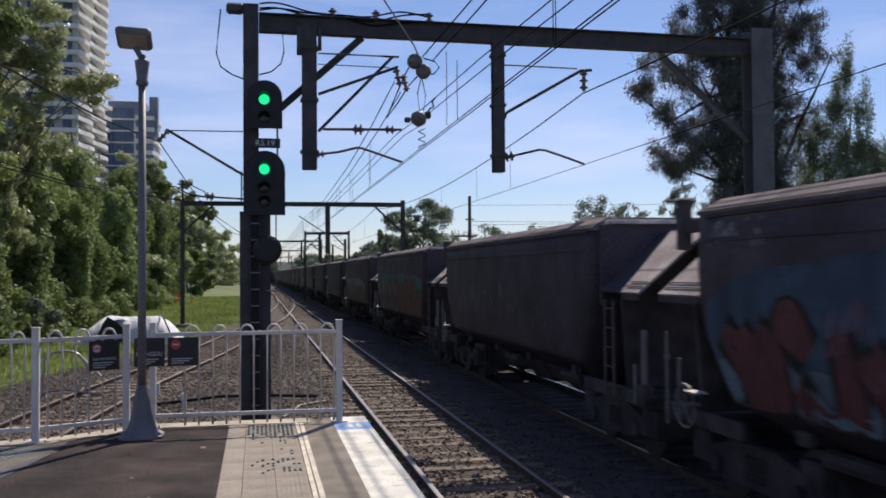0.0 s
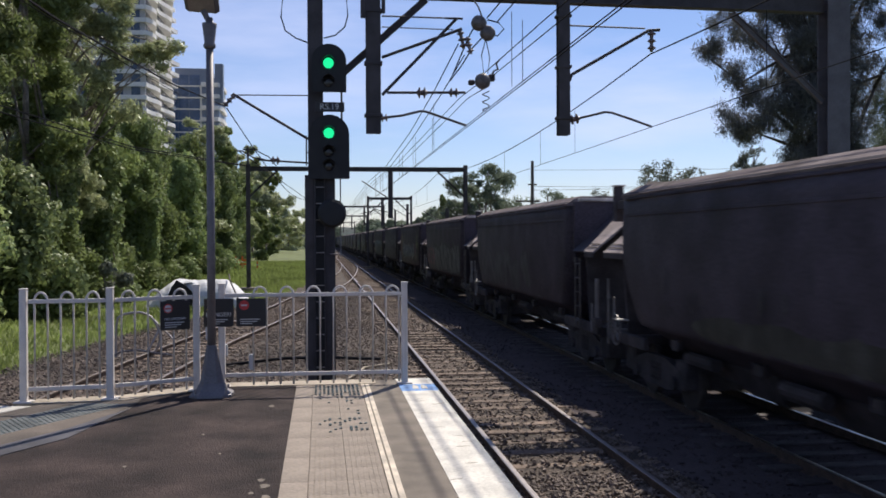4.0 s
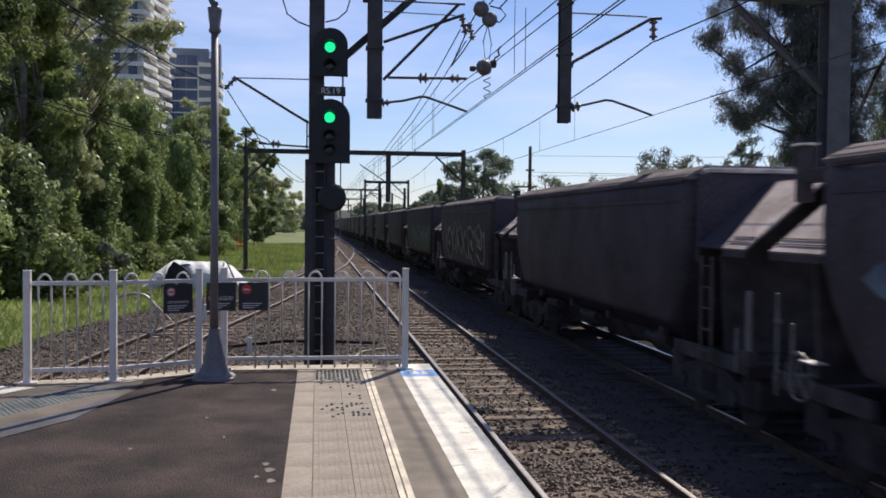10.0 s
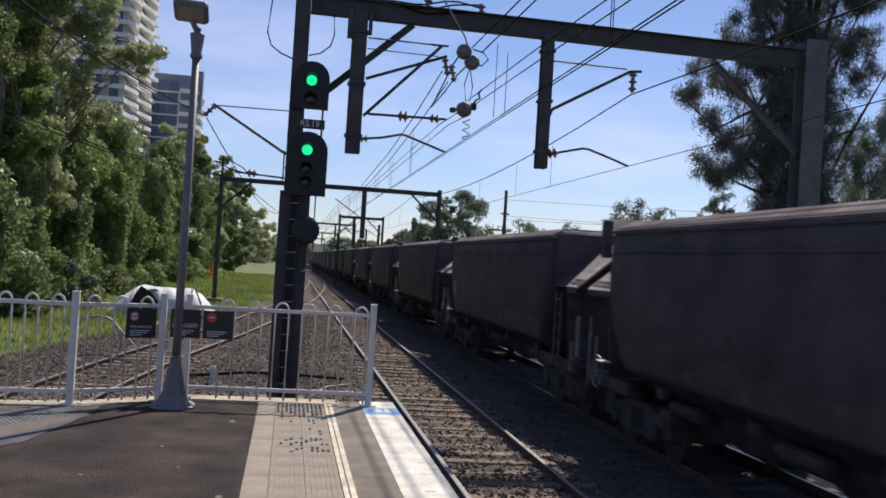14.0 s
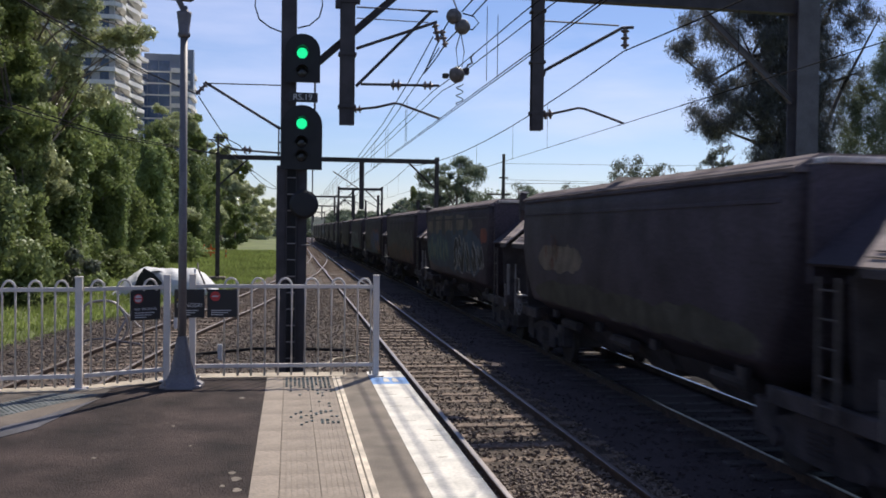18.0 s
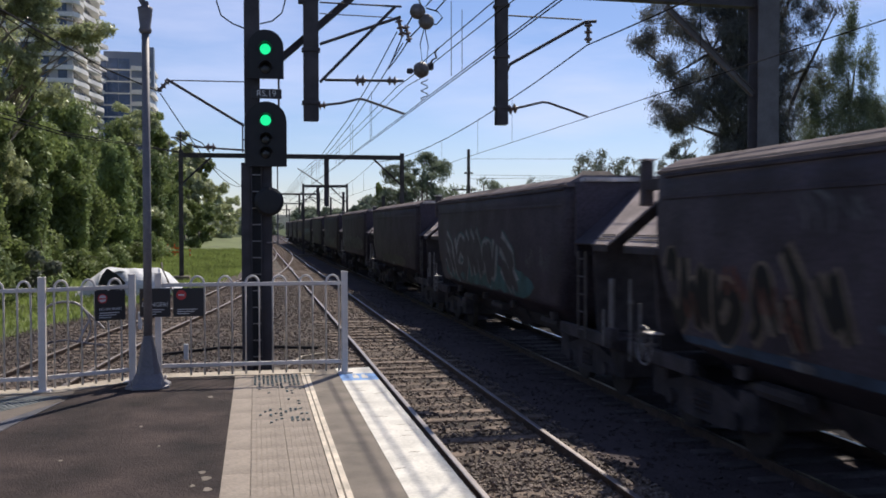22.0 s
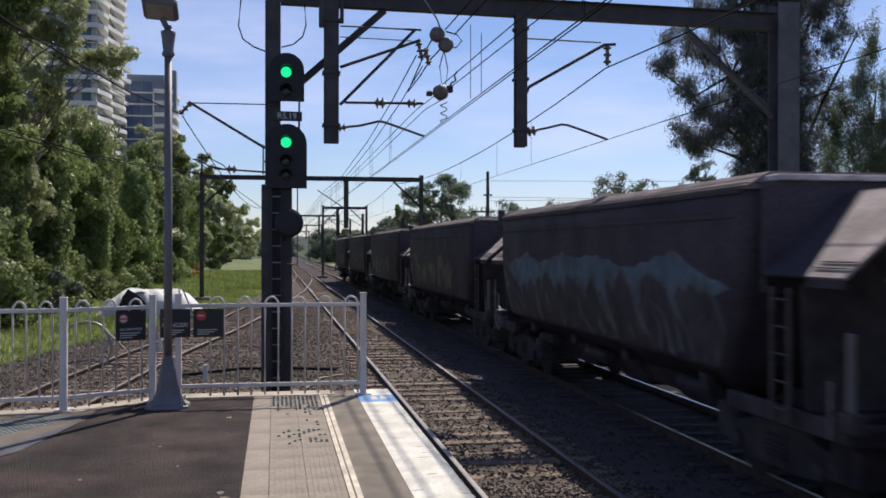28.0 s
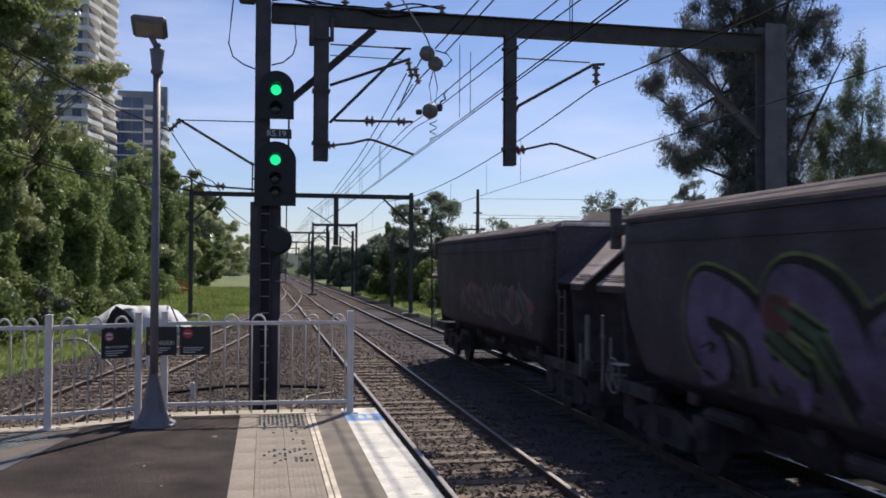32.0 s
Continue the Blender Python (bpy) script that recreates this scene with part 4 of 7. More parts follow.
def small_portal(y, xl, xr, beam, drops, label, w=0.22, knees=True, zc=0.0):
    t = thing("overhead_portal", pose(0, y, 0), label, "gantry", "overhead portals")
    for x in (xl, xr):
        b = B()
        h_column(b, x, 0, -1.5, beam + 0.25, w, w)
        part("column", b, STEEL_DARK, t)
        b = B()
        box(b, x - 0.45, x + 0.45, -0.45, 0.45, -1.5, -1.1, 0.05)
        part("footing", b, CONCRETE_DARK, t)
    b = B()
    i_beam(b, (xl, 0, beam), (xr, 0, beam), 0.18, 0.25)
    part("beam", b, STEEL_DARK, t)
    if knees:
        for x, s in ((xl, 1), (xr, -1)):
            b = B()
            i_beam(b, (x + s * 0.1, 0, beam - 1.5), (x + s * 1.6, 0, beam - 0.1), 0.08, 0.10, 0.012)
            part("knee_brace", b, STEEL_DARK, t)
    for x, s in drops:
        b = B()
        h_column(b, x, 0, beam - 2.75, beam, 0.26, 0.2, 0.02)
        part("drop_post", b, STEEL_DARK, t)
        b = B()
        tube(b, (x, 0, beam - 1.7), (x + s * 1.6, 0, beam - 0.65), 0.03, 6)
        part("cantilever_tube", b, STEEL_DARK, t)
        b = B()
        pipe(b, [(x, 0, beam - 2.45), (x + s * 0.8, 0, beam - 2.25), (x + s * 1.7, 0, beam - 2.5)], 0.024, 6)
        part("registration_arm", b, STEEL_DARK, t)
    return t


p2 = small_portal(52.7, -3.93, 8.16, 5.44, ((3.91, -1),), "dark steel portal over the tracks further along")
b = B()
box(b, -4.2, -3.4, -0.1, 0.1, 6.45, 6.52, 0.01)
box(b, -3.98, -3.88, -0.08, 0.08, 5.6, 6.7, 0.01)
part("top_bracket", b, STEEL_DARK, p2)
b = B()
pipe(b, [(-3.6, 0, 6.5), (-2.8, 0, 6.1), (-2.4, 0, 5.6)], 0.03, 6)
part("cantilever_tube", b, STEEL_DARK, p2)
small_portal(92, 4.60, 8.83, 5.5, ((6.0, -1),), "dark steel portal far along the line", 0.2)
small_portal(135, -1.2, 9.0, 6.2, ((2.0, 1), (6.2, 1)), "dark steel portal far along the line", 0.25)
small_portal(190, -1.5, 9.2, 6.2, ((2.0, 1), (6.2, 1)), "dark steel portal far along the line", 0.25)
small_portal(260, -1.5, 9.2, 6.2, ((2.0, 1), (6.2, 1)), "dark steel portal far along the line", 0.25)
for x, y, h in ((8.1, 88.0, 6.0), (8.9, 66.0, 4.9), (9.3, 118.0, 6.4)):
    t = thing("overhead_mast", pose(x, y, 0), "slim dark steel overhead line mast", "mast", "overhead masts")
    b = B()
    h_column(b, 0, 0, -1.5, h - 1.2, 0.22, 0.22, 0.02)
    part("column", b, STEEL_DARK, t)
    b = B()
    tube(b, (0, 0, h - 2.4), (-1.7, 0, h - 1.4), 0.03, 6)
    tube(b, (0, 0, h - 1.3), (-1.7, 0, h - 1.4), 0.012, 6)
    part("cantilever_tube", b, STEEL_DARK, t)

# ---- wires ----


def wire(name, pts, r, label, group="overhead wires"):
    b = B()
    pipe(b, pts, r, 5)
    return tagged(link_mesh(name, b, WIRE), label, "wire", group)


SUPPORTS = [-46, -14, P1 - 0.16, 52.7, 92, 135, 190, 260, 340]


def messenger(x, z, far_sag, near_sag):
    pts = []
    for y0, y1 in zip(SUPPORTS, SUPPORTS[1:]):
        sag = near_sag if y0 < 10 else far_sag
        for k in range(10):
            u = k / 10
            pts.append((x, y0 + (y1 - y0) * u, z - sag * 4 * u * (1 - u)))
    pts.append((x, SUPPORTS[-1], z))
    return pts


for x, z in ((2.82, 3.715), (2.87, 3.715), (6.58, 3.745)):
    wire("contact_wire", [(x, y, z) for y in (-60, 20, 100, 340)], 0.0075, "thin dark contact wire above the track")
wire("catenary_wire", messenger(6.55, 5.19, 0.58, 0.34), 0.014, "dark sagging catenary wire above the far track")
wire("catenary_wire", [(2.69, 18.1, 5.31), (2.69, 22.1, 5.01), (2.69, 28.0, 4.72), (2.69, 38.9, 4.51), (2.69, 52.7, 4.75)] + [(2.69, y, 4.6) for y in (92, 135, 190, 340)], 0.012, "dark sagging catenary wire above the near track")
wire("catenary_wire", [(2.81, 18.1, 5.10), (2.81, 21.4, 4.89), (2.81, 28.5, 4.61), (2.81, 39.0, 4.42), (2.81, 52.7, 4.65)] + [(2.81, y, 4.5) for y in (92, 135, 190, 340)], 0.011, "dark sagging catenary wire above the near track")
for dx, dz in ((0.0, 0.0), (0.19, -0.04)):
    wire("catenary_wire", [(3.30 + dx, -46, 4.9 + dz), (3.26 + dx, -14, 4.70 + dz), (3.24 + dx, 2, 4.45 + dz), (3.23 + dx, 9.9, 4.56 + dz), (3.20 + dx, 13.0, 4.64 + dz), (3.15 + dx * 0.9, 17.7, 4.70 + dz), (3.10 + dx, 18.6, 4.58 + dz), (3.08 + dx, 20.6, 4.64), (3.08 + dx, 38, 4.56), (3.08 + dx, 52.7, 4.70), (3.08 + dx, 340, 4.6)], 0.009, "dark catenary wire above the near track")
    wire("feeder_wire", [(3.60 + dx, -46, 5.9), (3.42 + dx, -5, 5.60 - dz), (3.27 + dx, 14, 5.73 + dz), (3.22 + dx, 17.9, 5.78 + 2 * dz)], 0.013, "dark feeder wire above the track")
wire("feeder_wire", [(3.02, 18.0, 5.68), (2.93, 18.3, 5.50), (2.84, 18.9, 5.20), (2.81, 19.8, 4.99)], 0.014, "dark feeder wire above the track")
wire("feeder_wire", [(3.16, 18.0, 5.44), (3.00, 18.3, 5.28), (2.88, 18.9, 5.05), (2.82, 20.2, 4.95)], 0.014, "dark feeder wire above the track")
wire("catenary_wire", [(-1.75 + 0.045 * (y - 18), y, 4.06 - 0.9 * math.sin(math.pi * min(1, max(0, (y - 18) / 35)))) for y in np.linspace(18.3, 53, 16)], 0.011, "dark siding catenary wire")
wire("contact_wire", [(-1.5 + 0.045 * (y - 18), y, 3.2 - 0.0 * y) for y in (18.2, 35, 53, 80)], 0.010, "thin dark siding contact wire")
wire("catenary_wire", [(-2.4, -46, 4.3), (-2.2, -15, 3.1), (-2.1, 0, 2.98), (-2.09, 8, 3.33), (-2.14, 11, 3.58), (-2.08, 14, 3.78), (-1.75, 18.25, 4.06)], 0.011, "dark siding catenary wire")
for z, up in ((5.38, 0.0), (5.19, -0.1)):
    wire("service_cable", [(-12.2, 12, 6.3 + up), (-9.0, 28.06, z), (-7.1, 37.5, 5.12 + up), (-4.8, 49.1, 5.5 + up * 0.5), (-4.0, 52.6, 5.62 + up * 0.5)], 0.022, "dark service cable hanging before the trees", "service cables")
wire("service_cable", [(-10.2, 22.0, 9.3), (-8.48, 30.6, 8.56), (-7.49, 35.6, 8.25), (-6.2, 43.0, 8.0)], 0.016, "dark service cable hanging before the trees", "service cables")
b = B()
rng = random.Random(8)
for x, zc_, zm, sag in ((6.56, 3.745, 5.19, 0.58), (2.84, 3.715, 4.62, 0.06), (2.76, 3.715, 5.10, 0.62)):
    for y0, y1 in zip(SUPPORTS[1:6], SUPPORTS[2:7]):
        for k in range(1, 7):
            u = k / 7 + rng.uniform(-0.02, 0.02)
            zt = zm - sag * 4 * u * (1 - u)
            if zt - zc_ > 0.15:
                tube(b, (x, y0 + (y1 - y0) * u, zc_), (x, y0 + (y1 - y0) * u, zt), 0.005, 4)
tagged(link_mesh("dropper_wires", b, WIRE), "thin vertical dropper wires between contact and catenary wires", "wire", "overhead wires", "stuff")
# strain insulators in the wires
strain = thing("strain_insulator", pose(3.15, P1 - 0.25, 5.62), "pair of round strain insulators in the overhead wire", "insulator", "strain insulators")
for dx, dz in ((-0.07, 0.08), (0.10, -0.11)):
    b = B()
    lathe(b, [(0.02, -0.13), (0.09, -0.11), (0.145, -0.05), (0.15, 0.04), (0.11, 0.10), (0.03, 0.13)], 16, pose(dx, 0, dz, 75, 25, 0))
    part("insulator_disc", b, INSULATOR_WORN, strain, "brown-grey round insulator", smooth=True)
b = B()
pipe(b, [(0.1, 0, 0.15), (0.32, 0, 0.1), (0.42, 0, -0.02), (0.3, 0, -0.16), (0.1, 0, -0.12)], 0.014, 6)
part("jumper_loop", b, WIRE, strain)
strain2 = thing("strain_insulator", pose(3.15, P1 - 0.25, 4.58), "round strain insulator in the overhead wire", "insulator", "strain insulators")
b = B()
lathe(b, [(0.02, -0.15), (0.09, -0.13), (0.155, -0.05), (0.155, 0.05), (0.09, 0.13), (0.02, 0.15)], 14, pose(0, 0, 0, 80, 0, 30))
part("insulator_disc", b, INSULATOR_WORN, strain2, smooth=True)
for x0, x1, z0, z1 in ((0.12, 0.24, 0.0, 0.14), (-0.28, -0.16, -0.08, 0.02)):
    b = B()
    box(b, x0, x1, -0.05, 0.05, z0, z1, 0.02)
    part("clamp", b, STEEL_DARK, strain2)
b = B()
pipe(b, [(0.17, 0, 0.1), (0.22, 0, 0.2), (0.30, 0, 0.24), (0.27, 0, 0.34), (0.33, 0, 0.42)], 0.02, 6)
part("jumper_clip", b, STEEL_DARK, strain2)
b = B()
pipe(b, [(0.02, 0, 0.15), (-0.02, 0, 0.5), (0.06, 0, 0.8), (0.0, 0, 1.0)], 0.010, 5)
pipe(b, [(0.1, 0, 0.15), (0.14, 0, 0.45), (0.08, 0, 0.75), (0.05, 0, 1.0)], 0.010, 5)
part("jumper_cable", b, WIRE, strain2)
b = B()
pipe(b, [(0.06 + 0.065 * math.cos(q), 0.05 * math.sin(q), -0.18 - 0.024 * q) for q in np.linspace(0, 17, 52)], 0.010, 5)
part("coil", b, WIRE, strain2)

# ---- wagons ----
PITCH, ROOF = 15.2, (-5.60, 5.88)


def half_width(z):
    return float(np.interp(z, [0.85, 1.24, 1.30, 1.44, 1.9, 2.8, 3.5], [0.70, 1.28, 1.40, 1.425, 1.46, 1.475, 1.465]))


def end_near(z):
    """How far the body reaches towards -y at a height; the two ends lean differently."""
    return float(np.interp(z, [0.85, 1.28, 1.6, 2.0, 2.6, 3.1, 3.5], [4.2, 4.95, 5.20, 5.38, 5.52, 5.60, 5.66]))


def end_far(z):
    return float(np.interp(z, [0.85, 1.28, 1.6, 2.0, 2.4, 2.8, 3.5], [4.6, 5.32, 5.58, 5.85, 6.02, 6.05, 5.98]))


def hull(bm):
    zs = [0.85, 1.05, 1.24, 1.30, 1.37, 1.44, 1.52, 1.7, 2.0, 2.4, 2.8, 3.2, 3.5]
    rings = []
    for z in zs:
        w, lf, ln, r = half_width(z), end_far(z), end_near(z), 0.16
        pts = []
        for cx, cy, a0 in ((w - r, lf - r, 0), (-w + r, lf - r, 90), (-w + r, -ln + r, 180), (w - r, -ln + r, 270)):
            for k in range(4):
                a = radians(a0 + 30 * k)
                pts.append((cx + r * math.cos(a), cy + r * math.sin(a), z))
        rings.append([bm.verts.new(p) for p in pts])
    n = len(rings[0])
    for a, b_ in zip(rings, rings[1:]):
        for k in range(n):
            bm.faces.new((a[k], a[(k + 1) % n], b_[(k + 1) % n], b_[k]))
    bm.faces.new(rings[0][::-1])
    bm.faces.new(rings[-1])
    return bm


def hand_wheel(bm, x, y, z, r):
    n = 24
    pipe(bm, [(x, y + r * math.cos(2 * math.pi * k / n), z + r * math.sin(2 * math.pi * k / n)) for k in range(n + 1)], 0.016, 6)
    for k in range(5):
        a = 2 * math.pi * k / 5 + 0.3
        tube(bm, (x, y, z), (x, y + r * math.cos(a), z + r * math.sin(a)), 0.010, 5)
    tube(bm, (x - 0.03, y, z), (x + 0.32, y, z), 0.022, 6)
    return bm


def build_wagon():
    t = thing("hopper_wagon", pose(TRACK_2, 0, RAIL_Z), "dark grimy bogie hopper wagon with graffiti on its side", "wagon", "wagons of the train")
    part("body", hull(B()), WAGON, t, "dark grimy rounded hopper body", smooth=True)
    b = B()
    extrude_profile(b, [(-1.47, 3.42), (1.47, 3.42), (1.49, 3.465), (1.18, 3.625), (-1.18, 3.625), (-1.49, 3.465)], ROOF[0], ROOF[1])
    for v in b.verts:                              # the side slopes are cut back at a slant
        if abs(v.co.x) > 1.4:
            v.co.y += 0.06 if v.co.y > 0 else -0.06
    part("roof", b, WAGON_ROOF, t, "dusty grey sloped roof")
    for s in (-1, 1):
        b = B()
        tube(b, (s * 1.472, -5.5, 3.40), (s * 1.472, 5.7, 3.40), 0.03, 6)
        part("top_rail", b, WAGON, t)
        b = B()
        box(b, s * 1.478 - 0.008, s * 1.478 + 0.008, -5.35, 5.75, 3.10, 3.15, 0.004)
        part("side_band", b, WAGON, t)
    # end bulkhead; the rim's sunlit brightness is put into its pale colour
    b = B()
    box(b, -1.38, 1.38, -5.84, -5.74, 2.25, 3.50, 0.01)
    part("bulkhead", b, WAGON, t)
    b = B()
    box(b, -1.24, 1.24, -5.90, -5.60, 3.505, 3.575, 0.01)
    part("bulkhead_rim", b, WAGON_RIM, t, "pale steel rim, sunlit brightness in its colour")
    lo, hi = (-1.44, 2.47), (-0.34, 3.385)
    dx, dz = hi[0] - lo[0], hi[1] - lo[1]
    nl = math.hypot(dx, dz)

    def slope(u, y, lift=0.0):
        return (lo[0] + dx * u - lift * dz / nl, y, lo[1] + dz * u + lift * dx / nl)

    def plate(b, corners, thick=0.035):
        top = [b.verts.new(slope(u, y)) for u, y in corners]
        low = [b.verts.new(slope(u, y, -thick)) for u, y in corners]
        b.faces.new(top)
        b.faces.new(low[::-1])
        for i in range(4):
            b.faces.new((low[i], low[(i + 1) % 4], top[(i + 1) % 4], top[i]))
        return b

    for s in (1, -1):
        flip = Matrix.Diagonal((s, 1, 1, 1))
        # Rim's shadow on the end plate, put in as a darker piece.
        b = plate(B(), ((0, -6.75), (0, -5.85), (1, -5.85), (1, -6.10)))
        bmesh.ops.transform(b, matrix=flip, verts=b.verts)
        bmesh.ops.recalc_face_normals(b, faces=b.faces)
        part("gusset", b, WAGON, t, "end plate's shaded part in dark wagon colour")
        # Rest of the plate: its sunlit tone is in the pale colour.
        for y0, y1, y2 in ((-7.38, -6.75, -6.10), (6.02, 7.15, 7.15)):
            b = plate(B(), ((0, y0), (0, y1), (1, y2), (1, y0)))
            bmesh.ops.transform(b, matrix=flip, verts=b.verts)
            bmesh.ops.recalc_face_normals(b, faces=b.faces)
            hood = part("end_hood", b, WAGON_HOOD, t, "dusty pinkish-grey sloped end plate, sunlit part")
            # Two thin dark lines along the plate, built as rods.
            for u in (0.085, 0.15):
                b = B()
                tube(b, slope(u, y0 + 0.02, 0.014), slope(u, y1 - 0.02, 0.014), 0.010, 5)
                bmesh.ops.transform(b, matrix=flip, verts=b.verts)
                part("grab_rod", b, WAGON_FRAME, hood)
            b = B()
            box(b, -1.44, -1.405, y0, y1, 2.36, 2.45, 0.006)
            bmesh.ops.transform(b, matrix=flip, verts=b.verts)
            part("hood_lip", b, WAGON_FRAME, hood)
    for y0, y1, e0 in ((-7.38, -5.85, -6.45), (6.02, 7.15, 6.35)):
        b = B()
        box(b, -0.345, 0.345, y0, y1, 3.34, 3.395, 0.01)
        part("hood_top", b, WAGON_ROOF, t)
        b = B()
        extrude_profile(b, [(-1.22, 1.05), (1.22, 1.05), (1.30, 2.36), (0.30, 3.28), (-0.30, 3.28), (-1.30, 2.36)], e0, e0 + 0.06)
        part("end_wall", b, WAGON_FRAME, t)
    b = B()
    box(b, -0.30, 0.30, -7.2, 7.2, 0.76, 1.02, 0.02)
    for y in (-7.1, -6.4, 6.4, 7.1):
        box(b, -1.25, 1.25, y - 0.12, y + 0.12, 0.80, 1.0, 0.02)
    part("underframe", b, WAGON_FRAME, t)
    for s in (-1, 1):
        for y0, y1 in ((-7.35, -4.9), (5.2, 7.2)):
            b = B()
            box(b, s * 1.30 - 0.05, s * 1.30 + 0.05, y0, y1, 0.86, 1.06, 0.015)
            part("side_sill", b, WAGON_FRAME, t)
    for y in (-2.4, 0.1, 2.6):
        b = B()
        rings = []
        for w, l_, z in ((0.42, 0.5, 0.44), (0.5, 0.55, 0.50), (0.85, 1.05, 0.98)):
            rings.append([b.verts.new((sx * w, y + sy * l_, z)) for sx, sy in ((-1, -1), (1, -1), (1, 1), (-1, 1))])
        for r0, r1 in zip(rings, rings[1:]):
            for k in range(4):
                b.faces.new((r0[k], r0[(k + 1) % 4], r1[(k + 1) % 4], r1[k]))
        b.faces.new(rings[0][::-1])
        part("discharge_chute", b, WAGON_FRAME, t)
    b = B()
    extrude_profile(b, [(-0.55, 0.58), (0.55, 0.58), (0.80, 0.95), (-0.80, 0.95)], -3.9, 4.1)
    part("discharge_trough", b, WAGON_FRAME, t)
    for y0, y1 in ((-7.05, -6.55), (-4.55, -4.05), (4.15, 4.55), (6.55, 7.0)):
        b = B()
        box(b, -1.05, 1.05, y0, y1, 0.34, 0.80, 0.03)
        part("brake_gear", b, WAGON_FRAME, t)
    for yc in (-5.55, 5.40):
        b = B()
        for s in (-1, 1):
            x = s * 1.0
            pts = [(-1.25, 0.42), (-1.05, 0.62), (-0.45, 0.76), (0.45, 0.76), (1.05, 0.62), (1.25, 0.42), (1.05, 0.34), (0.5, 0.26), (-0.5, 0.26), (-1.05, 0.34)]
            f = [b.verts.new((x - 0.06, yc + py, pz)) for py, pz in pts]
            k_ = [b.verts.new((x + 0.06, yc + py, pz)) for py, pz in pts]
            m = len(pts)
            b.faces.new(f)
            b.faces.new(k_[::-1])
            for i in range(m):
                b.faces.new((f[(i + 1) % m], f[i], k_[i], k_[(i + 1) % m]))
        box(b, -1.0, 1.0, yc - 0.2, yc + 0.2, 0.38, 0.66, 0.02)
        bogie = part("bogie", b, WAGON_FRAME, t, "cast steel bogie frame")
        for dy in (-0.88, 0.88):
            b = B()
            for s in (-1, 1):
                lathe(b, [(0.10, -0.07), (0.40, -0.07), (0.45, -0.06), (0.45, -0.03), (0.42, -0.025), (0.42, 0.06), (0.36, 0.065), (0.12, 0.05)], 20, pose(s * 0.755, yc + dy, 0.42, 0, 90 if s > 0 else -90, 0) @ pose(0, 0, 0, 180))
            tube(b, (-0.95, yc + dy, 0.42), (0.95, yc + dy, 0.42), 0.075, 10)
            part("wheelset", b, WHEEL, bogie, smooth=False)
        for s in (-1, 1):
            for dy in (-0.88, 0.88):
                b = B()
                tube(b, (s * 1.05, yc + dy, 0.42), (s * 1.13, yc + dy, 0.42), 0.11, 10)
                part("axle_box", b, WAGON_FRAME, bogie)
            b = B()
            for q in (-0.16, 0.0, 0.16):
                pipe(b, [(s * 1.05 + 0.055 * math.cos(a), yc + q + 0.055 * math.sin(a), 0.36 + 0.30 * a / 31.4) for a in np.linspace(0, 31.4, 26)], 0.016, 4)
            part("spring_nest", b, WAGON_FRAME, bogie)["kind"] = "stuff"
    for s in (-1, 1):
        lad = B()
        for y in (-6.40, -6.06):
            box(lad, s * 1.42 - 0.014, s * 1.42 + 0.014, y - 0.028, y + 0.028, 0.92, 2.34)
        for k in range(5):
            tube(lad, (s * 1.42, -6.40, 1.05 + 0.29 * k), (s * 1.42, -6.06, 1.05 + 0.29 * k), 0.012, 5)
        part("ladder", lad, WAGON_LADDER, t, "narrow steel side ladder")
    for s in (-1, 1):
        b = B()
        box(b, s * 1.36 - 0.03, s * 1.36 + 0.03, -7.43, -7.35, 1.20, 1.95, 0.008)
        post = part("corner_post", b, WAGON_RAILING, t, "pale square corner post")
        b = B()
        box(b, s * 1.36 - 0.07, s * 1.36 + 0.07, -7.52, -7.27, 1.0, 1.20, 0.015)
        part("post_foot", b, WAGON_FRAME, post)
        for y, z0, z1 in ((-7.05, 0.88, 1.45), (7.08, 0.78, 1.98), (6.72, 0.95, 1.66)):
            b = B()
            tube(b, (s * 1.36, y, z0), (s * 1.36, y, z1), 0.019, 7)
            if z1 > 1.9:
                box(b, s * 1.36 - 0.03, s * 1.36 + 0.03, y - 0.05, y + 0.03, 1.62, 1.68, 0.01)
            part("handrail_post", b, WAGON_RAILING, t)
        # Added plate, coloured pale for the glint on the sunlit sill.
        b = B()
        box(b, s * 1.42 - 0.09, s * 1.42 + 0.09, 6.02, 6.30, 1.29, 1.312, 0.005)
        part("step_plate", b, WAGON_RIM, t, "small pale plate for the sunlit sill top")
    part("brake_wheel", hand_wheel(B(), -1.42, 6.45, 1.10, 0.265), WAGON_RAILING, t, "spoked steel brake wheel")
    b = B()
    box(b, -1.40, -1.24, 6.52, 6.68, 3.03, 3.66, 0.02)
    post = part("end_post", b, WAGON_FRAME, t)
    b = B()
    box(b, -1.42, -1.22, 6.48, 6.72, 3.66, 3.685, 0.006)
    part("post_cap", b, WAGON_RIM, post)
    b = B()
    box(b, -1.37, -1.27, 5.95, 6.52, 3.24, 3.40, 0.01)
    part("post_arm", b, WAGON_FRAME, post)
    for y0, y1 in ((-7.62, -7.1), (7.1, 7.58)):
        b = B()
        box(b, -0.12, 0.12, y0, y1, 0.72, 0.98, 0.03)
        box(b, -0.2, 0.2, (y0 if y0 < 0 else y1 - 0.22), (y0 + 0.22 if y0 < 0 else y1), 0.66, 1.04, 0.05)
        part("coupler", b, WAGON_FRAME, t)
        b = B()
        ye = y0 if y0 < 0 else y1
        pipe(b, [(-0.42, ye * 0.96, 0.95), (-0.45, ye * 0.99, 0.72), (-0.40, ye * 1.0, 0.50), (-0.30, ye * 1.003, 0.42)], 0.028, 6)
